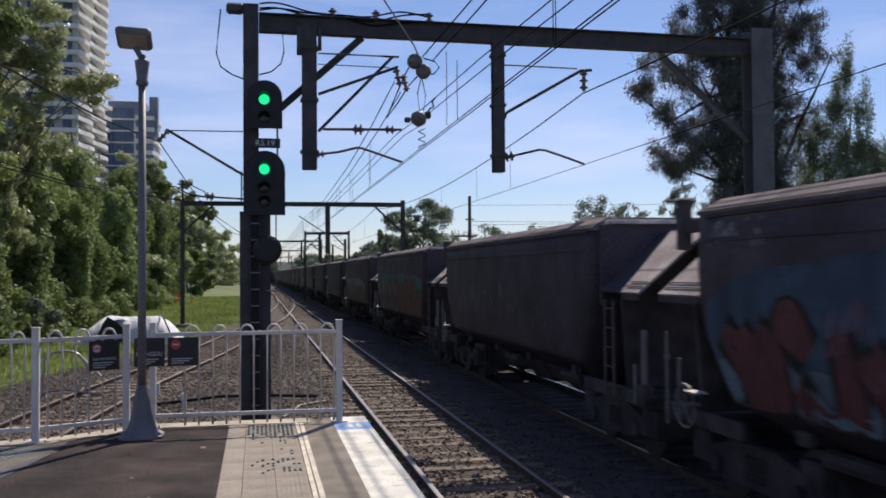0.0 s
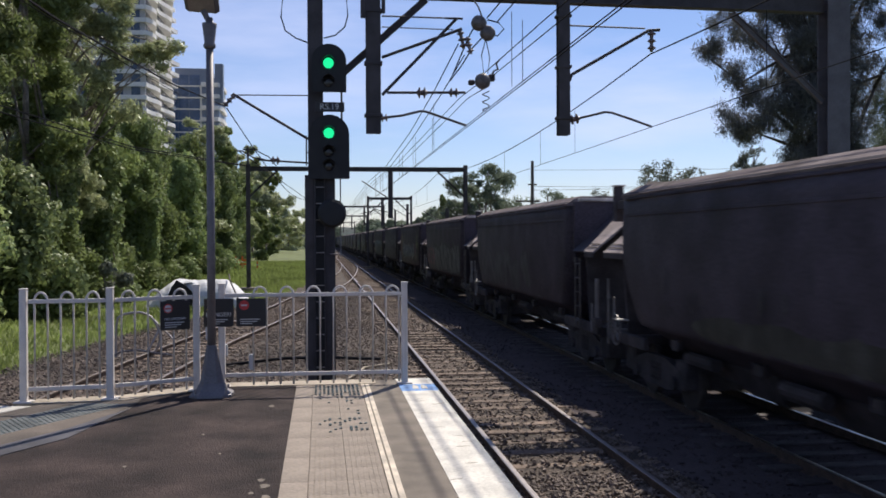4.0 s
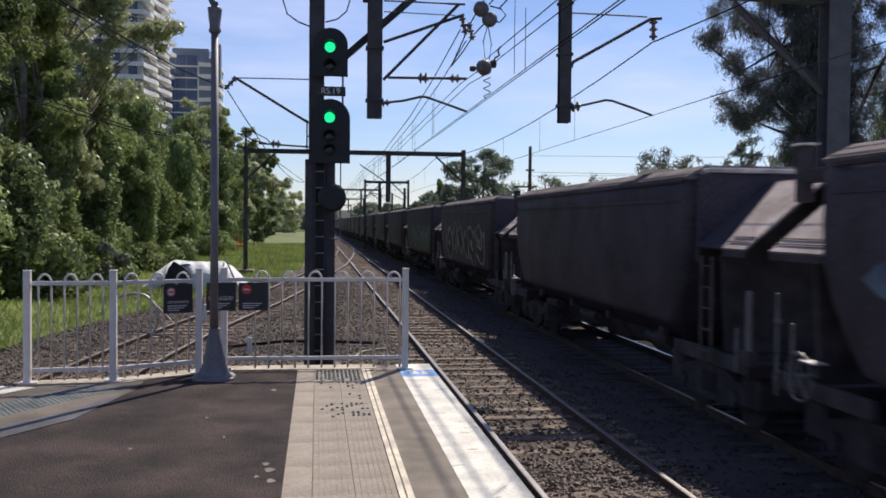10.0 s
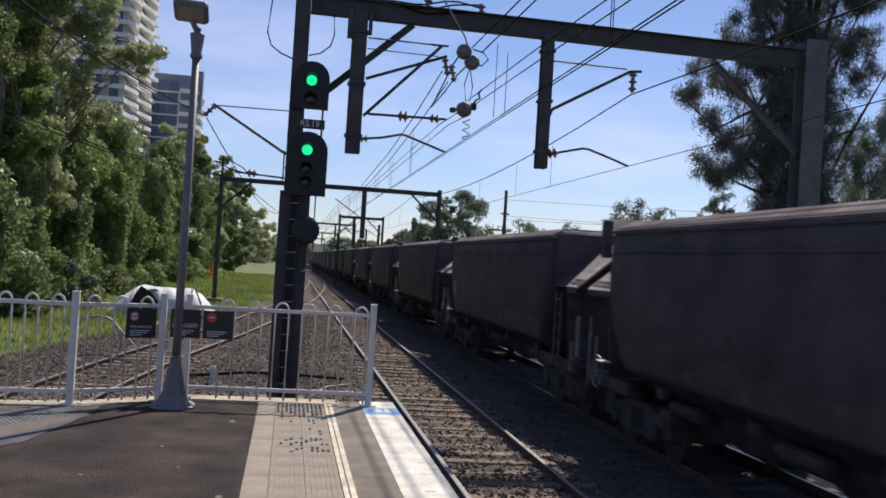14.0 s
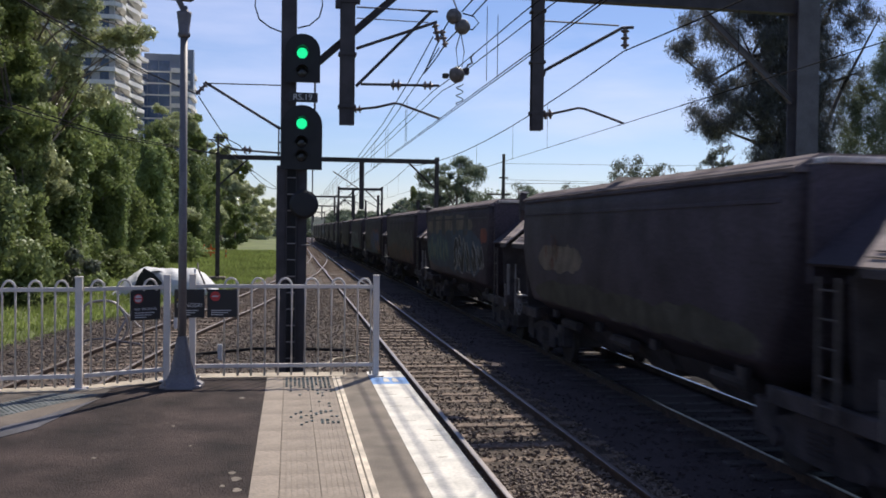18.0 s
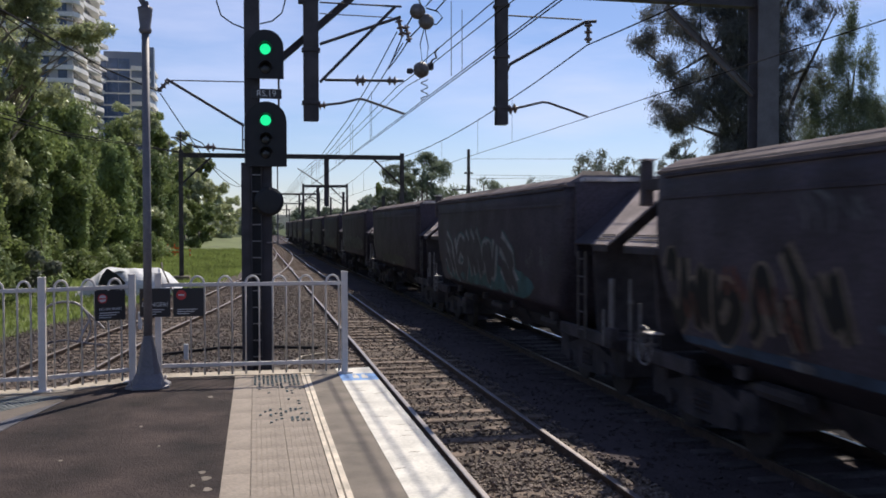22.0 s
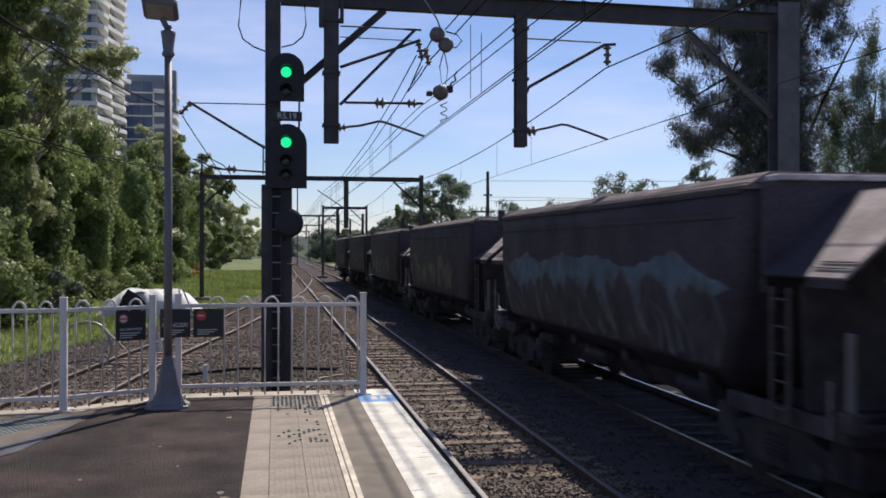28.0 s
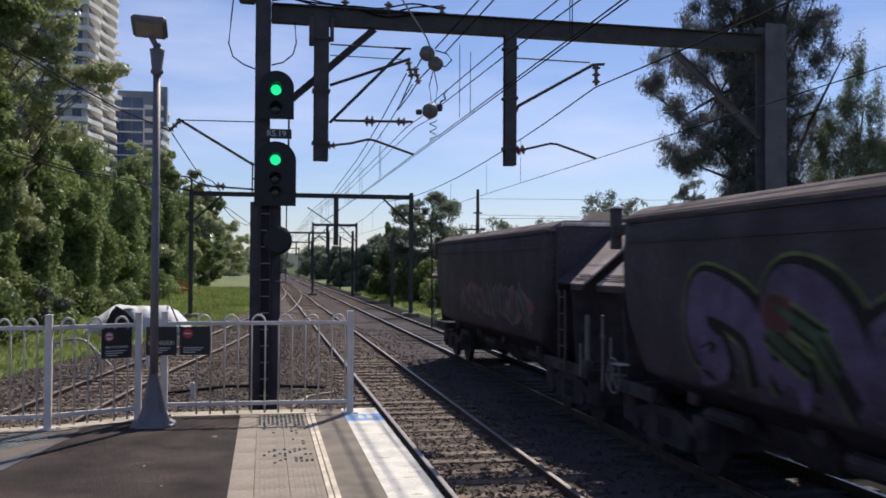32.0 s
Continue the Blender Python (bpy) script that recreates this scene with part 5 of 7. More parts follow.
        part("air_hose", b, WAGON_FRAME, t)
    for y in (-4.0, -1.2, 1.4, 4.2):
        b = B()
        box(b, -1.22, -1.12, y - 0.12, y + 0.12, 0.98, 1.14, 0.01)
        part("door_latch", b, WAGON_FRAME, t)
    for y in (-3.4, 0.6, 3.6):
        b = B()
        tube(b, (-1.0, y - 0.5, 0.88), (-1.0, y + 0.5, 0.88), 0.10, 8)
        part("air_cylinder", b, WAGON_FRAME, t)
    return t


def paint_material(name, c):
    return material(name, c, 0.6, 0.0, 0.3, 2.5, 30, 0.05, spec=0.35)


PAINTS = {}


def paint(key):
    table = {"white": (0.25, 0.25, 0.26), "pale": (0.11, 0.114, 0.118), "grey": (0.075, 0.072, 0.076), "silver": (0.15, 0.15, 0.155), "black": (0.008, 0.008, 0.009), "red": (0.095, 0.03, 0.034), "rust": (0.12, 0.042, 0.03), "orange": (0.30, 0.10, 0.03),
             "pink": (0.21, 0.10, 0.13), "purple": (0.07, 0.055, 0.095), "blue": (0.038, 0.065, 0.105), "sky": (0.11, 0.15, 0.19), "teal": (0.04, 0.115, 0.12), "green": (0.05, 0.085, 0.05), "lime": (0.14, 0.17, 0.06), "beige": (0.165, 0.13, 0.10), "mauve": (0.135, 0.068, 0.092), "dusk": (0.055, 0.05, 0.058), "moss": (0.062, 0.06, 0.05), "cobalt": (0.055, 0.075, 0.17), "ember": (0.19, 0.05, 0.035), "sage": (0.105, 0.135, 0.115), "violet": (0.115, 0.085, 0.155), "chalk": (0.33, 0.32, 0.32)}
    if key not in PAINTS:
        PAINTS[key] = paint_material("graffiti_" + key, table[key])
    return PAINTS[key]


class Spray:
    """Flat paint shapes laid on the wagon's curved side, in y and z."""

    def __init__(self):
        self.v, self.f = [], []

    def point(self, y, z, lift):
        z = max(1.29, min(3.34, z + 0.28))
        y = max(-end_near(z) + 0.17, min(end_far(z) - 0.17, y))
        return (-half_width(z) - lift, y, z)

    def strip(self, a, b_, lift):
        n0 = len(self.v)
        for p, q in zip(a, b_):
            self.v += [self.point(*p, lift), self.point(*q, lift)]
        for i in range(len(a) - 1):
            k = n0 + 2 * i
            self.f.append((k, k + 2, k + 3, k + 1))

    def cloud(self, y0, y1, z0, z1, rng, lift, drip=0.3, cols=40):
        """A patch with a ragged, dripping upper and lower edge, in narrow columns."""
        h = z1 - z0
        s = rng.uniform(0, 90)
        tops, bots, ys = [], [], []
        for i in range(cols + 1):
            u = i / cols
            y = y0 + (y1 - y0) * u
            fade = min(1, 6 * u, 6 * (1 - u)) ** 0.5
            a = noise.noise((u * 7 + s, 1.0, 0)) * 0.5 + noise.noise((u * 23 + s, 5.0, 0)) * 0.35
            c = noise.noise((u * 6 + s, 9.0, 0)) * 0.5 + noise.noise((u * 19 + s, 3.0, 0)) * 0.3
            ys.append(y)
            mid = (z0 + z1) / 2
            tops.append(mid + fade * (h / 2 + drip * h * a))
            bots.append(mid - fade * (h / 2 + drip * h * c))
        for k in range(6):
            lo = [(y, b_ + (t - b_) * k / 6) for y, t, b_ in zip(ys, tops, bots)]
            hi = [(y, b_ + (t - b_) * (k + 1) / 6) for y, t, b_ in zip(ys, tops, bots)]
            self.strip(lo, hi, lift)

    def stroke(self, pts, w, lift, taper=False):
        """A painted line along pts."""
        n = len(pts)
        a, b_ = [], []
        for i, (y, z) in enumerate(pts):
            y0, z0 = pts[max(i - 1, 0)]
            y1, z1 = pts[min(i + 1, n - 1)]
            d = Vector((y1 - y0, z1 - z0))
            d = d.normalized() if d.length > 1e-6 else Vector((1, 0))
            ww = w * (0.35 + 0.65 * math.sin(math.pi * (i + 0.5) / n)) if taper else w
            a.append((y - d.y * ww / 2, z + d.x * ww / 2))
            b_.append((y + d.y * ww / 2, z - d.x * ww / 2))
        self.strip(a, b_, lift)

    def make(self, name, mat, parent, label=""):
        if not self.f:
            return None
        b = B()
        vs = [b.verts.new(v) for v in self.v]
        for f in self.f:
            b.faces.new([vs[i] for i in f])
        bmesh.ops.remove_doubles(b, verts=b.verts, dist=0.0005)
        return part(name, b, mat, parent, label)


def curve_pts(ctrl, n=7):
    """A smooth line through control points (Catmull-Rom)."""
    out = []
    c = [ctrl[0]] + list(ctrl) + [ctrl[-1]]
    for i in range(1, len(c) - 2):
        p0, p1, p2, p3 = (Vector(q) for q in c[i - 1:i + 3])
        for k in range(n):
            t = k / n
            v = 0.5 * ((2 * p1) + (p2 - p0) * t + (2 * p0 - 5 * p1 + 4 * p2 - p3) * t * t + (3 * p1 - p0 - 3 * p2 + p3) * t ** 3)
            out.append((v.x, v.y))
    out.append(tuple(ctrl[-1]))
    return out


GLYPHS = [[[(0, 0.1), (0.06, 0.75), (0.5, 1), (0.72, 0.6), (0.66, 0.25), (1.0, 0.0)]],
          [[(0.05, 0.15), (0.4, 0.95), (0.52, 0.35), (0.95, 1.0)]],
          [[(0.0, 1.0), (0.16, 0.3), (0.55, 0.02), (0.95, 0.4)], [(0.5, 0.75), (0.75, 1.05), (0.98, 0.85)]],
          [[(0.1, 0.0), (0.35, 0.55), (0.28, 0.65), (0.8, 1.1)], [(0.5, 0.0), (0.85, 0.6)]],
          [[(0.85, 0.45), (0.55, 0.8), (0.2, 0.45), (0.5, 0.08), (1.0, 0.2), (1.05, 0.9)]],
          [[(0, 0.9), (0.3, 0.15), (0.42, 0.8), (0.7, 0.1), (0.85, 0.7), (1.1, 0.2)]],
          [[(0.1, 0.0), (0.0, 0.6), (0.3, 1.05)], [(0.45, 0.0), (0.35, 0.55), (0.65, 1.0)], [(0.8, 0.05), (0.72, 0.5), (1.0, 0.95)]]]


def letters(parent, rng, y0, y1, z0, z1, n, fill, edge, width=0.5, glow=None, lean=0.15, lift=0.006, label="", rim=0.085):
    """A row of fat looping graffiti forms with an outline, stroke by stroke; not words."""
    step = (y1 - y0) / n
    for i in range(n):
        g = GLYPHS[rng.randrange(len(GLYPHS))]
        by = y0 + step * i
        hh = (z1 - z0) * rng.uniform(0.82, 1.05)
        bz = z0 + rng.uniform(-0.06, 0.06) * (z1 - z0)
        w = step * rng.uniform(0.828, 1.15)
        for q, st in enumerate(g):
            pts = curve_pts([(by + w * (p[0] * 0.85 + 0.05) + lean * p[1] * w + rng.uniform(-0.09, 0.09) * w, bz + hh * p[1] + rng.uniform(-0.08, 0.08) * hh) for p in st])
            fat = min(step, hh) * width * rng.uniform(0.75, 1.1)
            for name, colour, extra, up in (("graffiti_glow", glow, rim + 0.09, -0.003), ("graffiti_outline", edge, rim, 0.0), ("graffiti_stroke", fill, 0.0, 0.0025)):
                if colour:
                    sp = Spray()
                    sp.stroke(pts, fat + extra, lift + up + 0.0003 * q, colour == fill)
                    sp.make(name, paint(colour), parent, label if name == "graffiti_stroke" else "")


def scribble(parent, rng, y0, y1, z0, z1, n, colour, w=0.024, lift=0.011):
    s = Spray()
    for i in range(n):
        y, z = rng.uniform(y0, y1), rng.uniform(z0, z1)
        L, h = rng.uniform(0.25, 0.7), rng.uniform(0.15, 0.4)
        pts, k = [], rng.randrange(4, 8)
        for q in range(k):
            pts.append((y + L * q / k + rng.uniform(-0.08, 0.08), z + h * (q % 2) + rng.uniform(-0.06, 0.06)))
        s.stroke(curve_pts(pts, 5), w, lift)
    s.make("graffiti_tag", paint(colour), parent)["kind"] = "stuff"


def clouds(parent, rng, rows):
    for y0, y1, z0, z1, colour, lift, drip in rows:
        s = Spray()
        s.cloud(y0, y1, z0, z1, rng, lift, drip)
        s.make("graffiti_patch", paint(colour), parent)


def weathering(parent, rng):
    """Scuffs, stencil panels and pale drips low on the side."""
    s = Spray()
    for i in range(rng.randrange(5, 10)):
        y = rng.uniform(-5.4, 5.4)
        z = rng.uniform(0.828, 1.15)
        s.stroke([(y, z), (y + rng.uniform(0.12, 0.4), z + rng.uniform(-0.05, 0.05))], rng.uniform(0.03, 0.09), 0.004)
    s.make("scuff_paint", paint("grey"), parent)["kind"] = "stuff"
    s = Spray()
    for i in range(rng.randrange(6, 12)):
        y = rng.uniform(-5.5, 5.5)
        z = rng.uniform(1.7, 3.3)
        s.stroke([(y, z), (y + 0.02, z - rng.uniform(0.3, 0.9))], rng.uniform(0.02, 0.08), 0.0035, True)
    s.make("rust_streak", paint("dusk"), parent)["kind"] = "stuff"


def data_panel(parent, y, z, w=0.42, h=0.5):
    s = Spray()
    s.strip([(y, z + h * k / 4) for k in range(5)], [(y + w, z + h * k / 4) for k in range(5)], 0.005)
    s.make("data_panel", paint("white"), parent, "pale stencilled data panel")
    s = Spray()
    for k in range(3):
        s.strip([(y + 0.05, z + 0.08 + 0.15 * k), (y + 0.05, z + 0.14 + 0.15 * k)], [(y + w - 0.08 - 0.05 * k, z + 0.08 + 0.15 * k), (y + w - 0.08 - 0.05 * k, z + 0.14 + 0.15 * k)], 0.008)
    s.make("panel_bars", paint("dusk"), parent)


# what each wagon carries, counted from the tail; far end of a wagon is +y
def decorate(k, w, rng):
    L = lambda *a, **q: letters(w, rng, *a, **q)
    if k == 30:
        clouds(w, rng, [(-5, 6, 0.95, 2.6, "blue", 0.003, 0.2), (2.6, 5.9, 0.85, 1.5, "sky", 0.0035, 0.5)])
        L(-4.8, 5.0, 0.95, 1.95, 9, "red", "black", 0.46, lean=0.35)
        scribble(w, rng, -4.6, 4.6, 1.2, 1.8, 9, "pink", 0.02)
        scribble(w, rng, 4.2, 5.6, 2.55, 3.1, 4, "white", 0.03)
    elif k == 29:
        scribble(w, rng, -1.5, 5.2, 1.55, 2.0, 9, "pale", 0.04)
        L(0.5, 4.5, 1.5, 2.1, 6, "pale", None, 0.14, label="faint white tag lettering")
        L(-3.5, -2.2, 1.45, 1.85, 2, "grey", None, 0.14)
    elif k == 28:
        clouds(w, rng, [(-5.8, 5.9, 1.75, 2.42, "teal", 0.003, 0.35), (-5.6, -0.3, 0.9, 1.7, "rust", 0.0035, 0.4)])
        clouds(w, rng, [(1.2, 3.0, 1.12, 1.3, "teal", 0.003, 0.8), (4.2, 5.3, 0.98, 1.12, "teal", 0.003, 0.8), (0.4, 1.0, 1.0, 1.15, "sage", 0.003, 0.8)])
        L(0.2, 5.2, 1.5, 2.12, 4, "mauve", "black", 0.62, glow="purple", lean=0.05, rim=0.1, label="fat pink bubble lettering with black outlines")
        scribble(w, rng, 0.4, 5.0, 1.5, 1.9, 6, "beige", 0.02)
        data_panel(w, 5.35, 1.5, 0.5, 0.55)
        L(-5.5, 0.0, 1.1, 2.2, 6, "rust", "black", 0.5, glow="teal", lean=0.4)
    elif k == 27:
        clouds(w, rng, [(-4, 5.4, 1.5, 2.2, "sky", 0.003, 1.1), (-4, 1.5, 1.4, 1.9, "beige", 0.0034, 0.9)])
        L(-3.8, 5.2, 1.15, 1.9, 5, "dusk", "rust", 0.5, lift=0.009)
        clouds(w, rng, [(-3.4, 5.2, 1.95, 2.2, "sky", 0.0042, 1.3)])
    elif k in (26, 17, 8):
        if k == 8:
            data_panel(w, 5.45, 1.4)
            L(-5.2, 4.6, 1.45, 1.9, 12, "grey", None, 0.12, lean=0.0)
            clouds(w, rng, [(2.5, 2.95, 1.02, 1.13, "silver", 0.006, 0.1), (-0.3, 0.25, 1.02, 1.13, "silver", 0.006, 0.1), (4.3, 4.6, 1.75, 1.87, "pale", 0.006, 0.1)])
        clouds(w, rng, [(-3, 3, 1.0, 1.4, "moss", 0.003, 0.5)])
        scribble(w, rng, 0, 4.5, 1.2, 1.7, 5, "grey")
    elif k == 25:
        L(-2, 5, 1.1, 2.1, 6, "grey", "dusk", 0.4)
    elif k == 24:
        clouds(w, rng, [(-5.6, 5.6, 0.95, 2.1, "grey", 0.003, 0.35), (2.6, 5.6, 1.3, 2.0, "pink", 0.0035, 0.4)])
        L(-5.4, 2.6, 1.0, 2.1, 7, "pale", "black", 0.5, glow="green", lean=0.3)
        L(3.0, 5.6, 1.4, 2.0, 4, "grey", "red", 0.3)
    elif k == 23:
        clouds(w, rng, [(4.3, 4.9, 1.5, 2.8, "beige", 0.003, 0.1), (5.2, 5.8, 1.4, 2.75, "rust", 0.003, 0.1), (3.2, 3.6, 2.1, 2.75, "beige", 0.003, 0.1), (-3, 4.0, 1.45, 1.95, "blue", 0.003, 0.3), (-4.6, -2.8, 1.3, 1.7, "moss", 0.0032, 0.6)])
        L(-2.6, 3.9, 1.45, 2.1, 5, "blue", "chalk", 0.5, lean=-0.1, rim=0.08, label="dark blue lettering with pale outlines")
        scribble(w, rng, -4.2, -2.7, 1.4, 2.0, 10, "pink", 0.03)
        scribble(w, rng, -5.1, -4.3, 1.9, 2.5, 10, "lime", 0.03)
    elif k == 22:
        L(-5.6, 5.6, 1.95, 2.9, 13, "pale", None, 0.2, label="dense grey angular painted lettering")
        L(-5.4, 5.6, 1.25, 1.95, 14, "grey", None, 0.2)
    elif k == 21:
        clouds(w, rng, [(-5.0, 5.2, 1.6, 2.35, "sky", 0.003, 0.45)])
        L(-4.8, 4.8, 1.2, 2.05, 8, "dusk", "black", 0.62, lean=0.0)
        clouds(w, rng, [(-5.2, -3.4, 0.9, 1.8, "moss", 0.003, 0.6)])
    elif k == 20:
        L(1.5, 3.5, 1.7, 2.1, 5, "grey", None, 0.16)
        scribble(w, rng, -3.2, -1.6, 1.5, 1.9, 4, "grey")
        scribble(w, rng, 3.0, 5.0, 1.2, 1.5, 3, "rust")
    elif k == 19:
        L(-4.4, 4.0, 1.3, 2.28, 6, "black", "chalk", 0.5, lean=0.05, rim=0.11, label="heavy white block lettering with black fill")
        scribble(w, rng, 4.2, 5.3, 1.4, 1.9, 6, "pale")
        clouds(w, rng, [(5.0, 5.6, 1.75, 2.15, "beige", 0.003, 0.2), (4.6, 5.5, 1.1, 1.6, "moss", 0.003, 0.6)])
    elif k == 18:
        clouds(w, rng, [(-5.0, 2.6, 1.15, 1.7, "green", 0.003, 0.4), (-4.6, 1.6, 2.05, 2.35, "blue", 0.0034, 0.6)])
        L(-5.2, 3.1, 1.4, 2.2, 8, "sage", "black", 0.5, lean=0.05, rim=0.07, label="fat pale green bubble lettering")
        scribble(w, rng, 3.6, 4.6, 1.5, 2.0, 5, "grey", 0.03)
        clouds(w, rng, [(5.3, 5.75, 1.6, 1.95, "rust", 0.003, 0.2)])
    elif k in (16, 15):
        data_panel(w, 5.0, 1.45)
        clouds(w, rng, [(-5, -1, 0.9, 1.5, "dusk", 0.003, 0.7)])
    elif k == 14:
        clouds(w, rng, [(-4.9, -0.6, 1.2, 1.75, "moss", 0.003, 0.8)])
        L(-5.0, -0.4, 1.55, 2.2, 7, "grey", "pale", 0.16, lean=0.2, rim=0.06)
        scribble(w, rng, -4.9, -0.4, 1.6, 2.2, 16, "silver", 0.03)
        L(-5.0, -0.8, 1.3, 1.75, 6, "rust", None, 0.16, lean=0.5)
        scribble(w, rng, -5.0, -0.8, 1.3, 1.8, 8, "beige", 0.025)
    elif k == 13:
        clouds(w, rng, [(1.6, 4.6, 1.7, 2.2, "beige", 0.003, 0.4), (-5, 5, 0.95, 1.5, "moss", 0.003, 0.5)])
        scribble(w, rng, 1.6, 4.0, 1.7, 2.1, 5, "rust")
    elif k == 12:
        clouds(w, rng, [(-3.3, 5.7, 2.3, 2.98, "beige", 0.003, 0.14), (-4.8, 5.7, 1.2, 2.5, "blue", 0.0035, 0.35), (-5.3, -4.4, 2.15, 2.55, "ember", 0.0038, 0.3)])
        for y0 in (-2.6, -0.6, 1.6, 3.6):
            clouds(w, rng, [(y0, y0 + 0.8, 2.35, 3.02, "dusk", 0.0038, 0.2)])
        L(0.9, 5.5, 1.45, 2.2, 7, "sage", "teal", 0.3, lean=0.15, rim=0.09)
        L(-4.9, 0.0, 1.3, 2.1, 5, "black", "chalk", 0.44, lean=0.0, rim=0.07, label="dark lettering with white outlines")
    elif k == 11:
        clouds(w, rng, [(-5.5, 5.6, 1.2, 2.4, "dusk", 0.003, 0.3)])
        L(-5.2, 5.4, 1.65, 2.5, 12, "grey", None, 0.2, lean=0.4)
        L(-5.2, 5.4, 1.05, 1.75, 10, "rust", "grey", 0.24, lean=0.3)
    elif k == 10:
        clouds(w, rng, [(-3.6, 1.2, 1.15, 2.3, "purple", 0.003, 0.55), (-3.2, 0.8, 1.0, 1.9, "blue", 0.0035, 0.6), (-4.4, 0.6, 1.95, 2.5, "ember", 0.004, 0.9)])
        L(1.7, 5.7, 1.25, 2.05, 6, "black", "beige", 0.36, lean=0.1, rim=0.075, label="dark lettering with pale orange outlines")
        scribble(w, rng, 2.0, 5.6, 1.2, 1.75, 7, "rust", 0.03)
        L(-4.6, 0.6, 1.3, 2.25, 5, "cobalt", "purple", 0.5, lean=0.5, glow="pink", label="blue flame-like lettering")
        L(-5.2, -2.2, 1.15, 1.8, 5, "orange", None, 0.24, lean=0.6, lift=0.013)
        L(-4.0, 0.8, 1.1, 1.6, 5, "sky", None, 0.2, lean=0.7, lift=0.014)
        L(0.6, 2.7, 2.42, 2.85, 3, "pale", None, 0.14)
        clouds(w, rng, [(-4, 5.7, 1.0, 1.14, "blue", 0.004, 0.08), (2.4, 2.8, 1.02, 1.12, "silver", 0.006, 0.1)])
    elif k == 9:
        clouds(w, rng, [(-3.6, 4.8, 1.0, 1.6, "teal", 0.003, 0.7)])
        L(-2.6, 4.8, 1.25, 2.15, 5, "dusk", "white", 0.5, glow="teal", lean=0.3)
        scribble(w, rng, -4.8, -3.2, 1.4, 1.9, 5, "pale")
    elif k == 7:
        clouds(w, rng, [(-5.4, 5.2, 1.3, 1.9, "dusk", 0.003, 0.5), (3.8, 5.2, 1.6, 2.4, "grey", 0.003, 0.4)])
        L(-4.8, 5.0, 1.35, 1.95, 13, "pale", None, 0.2, lean=0.4)
        data_panel(w, 5.0, 1.3)
    elif k == 6:
        L(1.2, 5.4, 1.45, 2.2, 4, "dusk", "pale", 0.4)
        L(-4.6, 1.0, 1.05, 1.75, 7, "pale", "dusk", 0.3, lean=0.5)
        clouds(w, rng, [(-4.8, 0.6, 0.85, 1.3, "rust", 0.003, 0.7)])
        data_panel(w, 5.05, 1.35)
    elif k == 5:
        L(-3, 4, 1.2, 2.0, 6, "grey", "dusk", 0.35)
        data_panel(w, 4.9, 1.25)
    elif k == 4:
        clouds(w, rng, [(-5.2, 5.6, 1.7, 2.3, "sky", 0.003, 0.8)])
        L(-5.2, 5.4, 1.0, 2.0, 8, "dusk", "pale", 0.45, lean=0.35)
        data_panel(w, 5.05, 1.2)
    elif k == 3:
        L(-3.0, 4.6, 1.3, 2.05, 5, "beige", "dusk", 0.62, glow="blue", lean=0.0)
        clouds(w, rng, [(5.1, 5.8, 1.5, 1.95, "beige", 0.012, 0.15), (4.0, 4.7, 1.95, 2.3, "pale", 0.012, 0.5)])
        scribble(w, rng, 4.9, 5.8, 2.55, 2.95, 8, "pale", 0.025)
        scribble(w, rng, 3.4, 5.4, 1.1, 1.6, 9, "sage", 0.035)
    elif k == 2:
        clouds(w, rng, [(-2.9, 5.2, 1.25, 2.0, "grey", 0.003, 0.3), (-2.6, 4.8, 1.0, 1.1, "pale", 0.004, 0.2)])
        L(-2.6, 5.4, 1.15, 2.05, 5, "silver", "black", 0.45, lean=0.1, rim=0.08, label="faded silver lettering")
        scribble(w, rng, -3.4, -2.4, 1.3, 1.9, 4, "grey")
    elif k == 1:
        clouds(w, rng, [(-4.8, 3.0, 1.1, 2.2, "purple", 0.0028, 0.4)])
        L(-5.2, 3.4, 1.1, 2.35, 5, "violet", "black", 0.6, glow="lime", lean=0.35, rim=0.12, label="large violet lettering with yellow-green outlines")
        L(-3.5, 2.2, 1.5, 2.1, 3, "green", "black", 0.3, glow="lime", lift=0.012)
        clouds(w, rng, [(-3.0, -1.4, 1.0, 1.5, "red", 0.013, 0.5), (1.4, 2.0, 1.8, 2.2, "red", 0.013, 0.5)])
        clouds(w, rng, [(-5, -3.6, 0.9, 1.4, "moss", 0.003, 0.6)])
    elif k == 0:
        clouds(w, rng, [(-4.6, 2.6, 1.35, 2.0, "pink", 0.003, 0.6)])
        L(-4.4, 2.4, 1.3, 2.0, 7, "grey", "pale", 0.28, lean=0.3)
    else:
        L(-4, 4, 1.1, 2.0, 6, "grey", "dusk", 0.35)
    weathering(w, rng)


first = build_wagon()
WAGONS = [first] + [copy_thing(first, first.matrix_basis) for k in range(1, 33)]
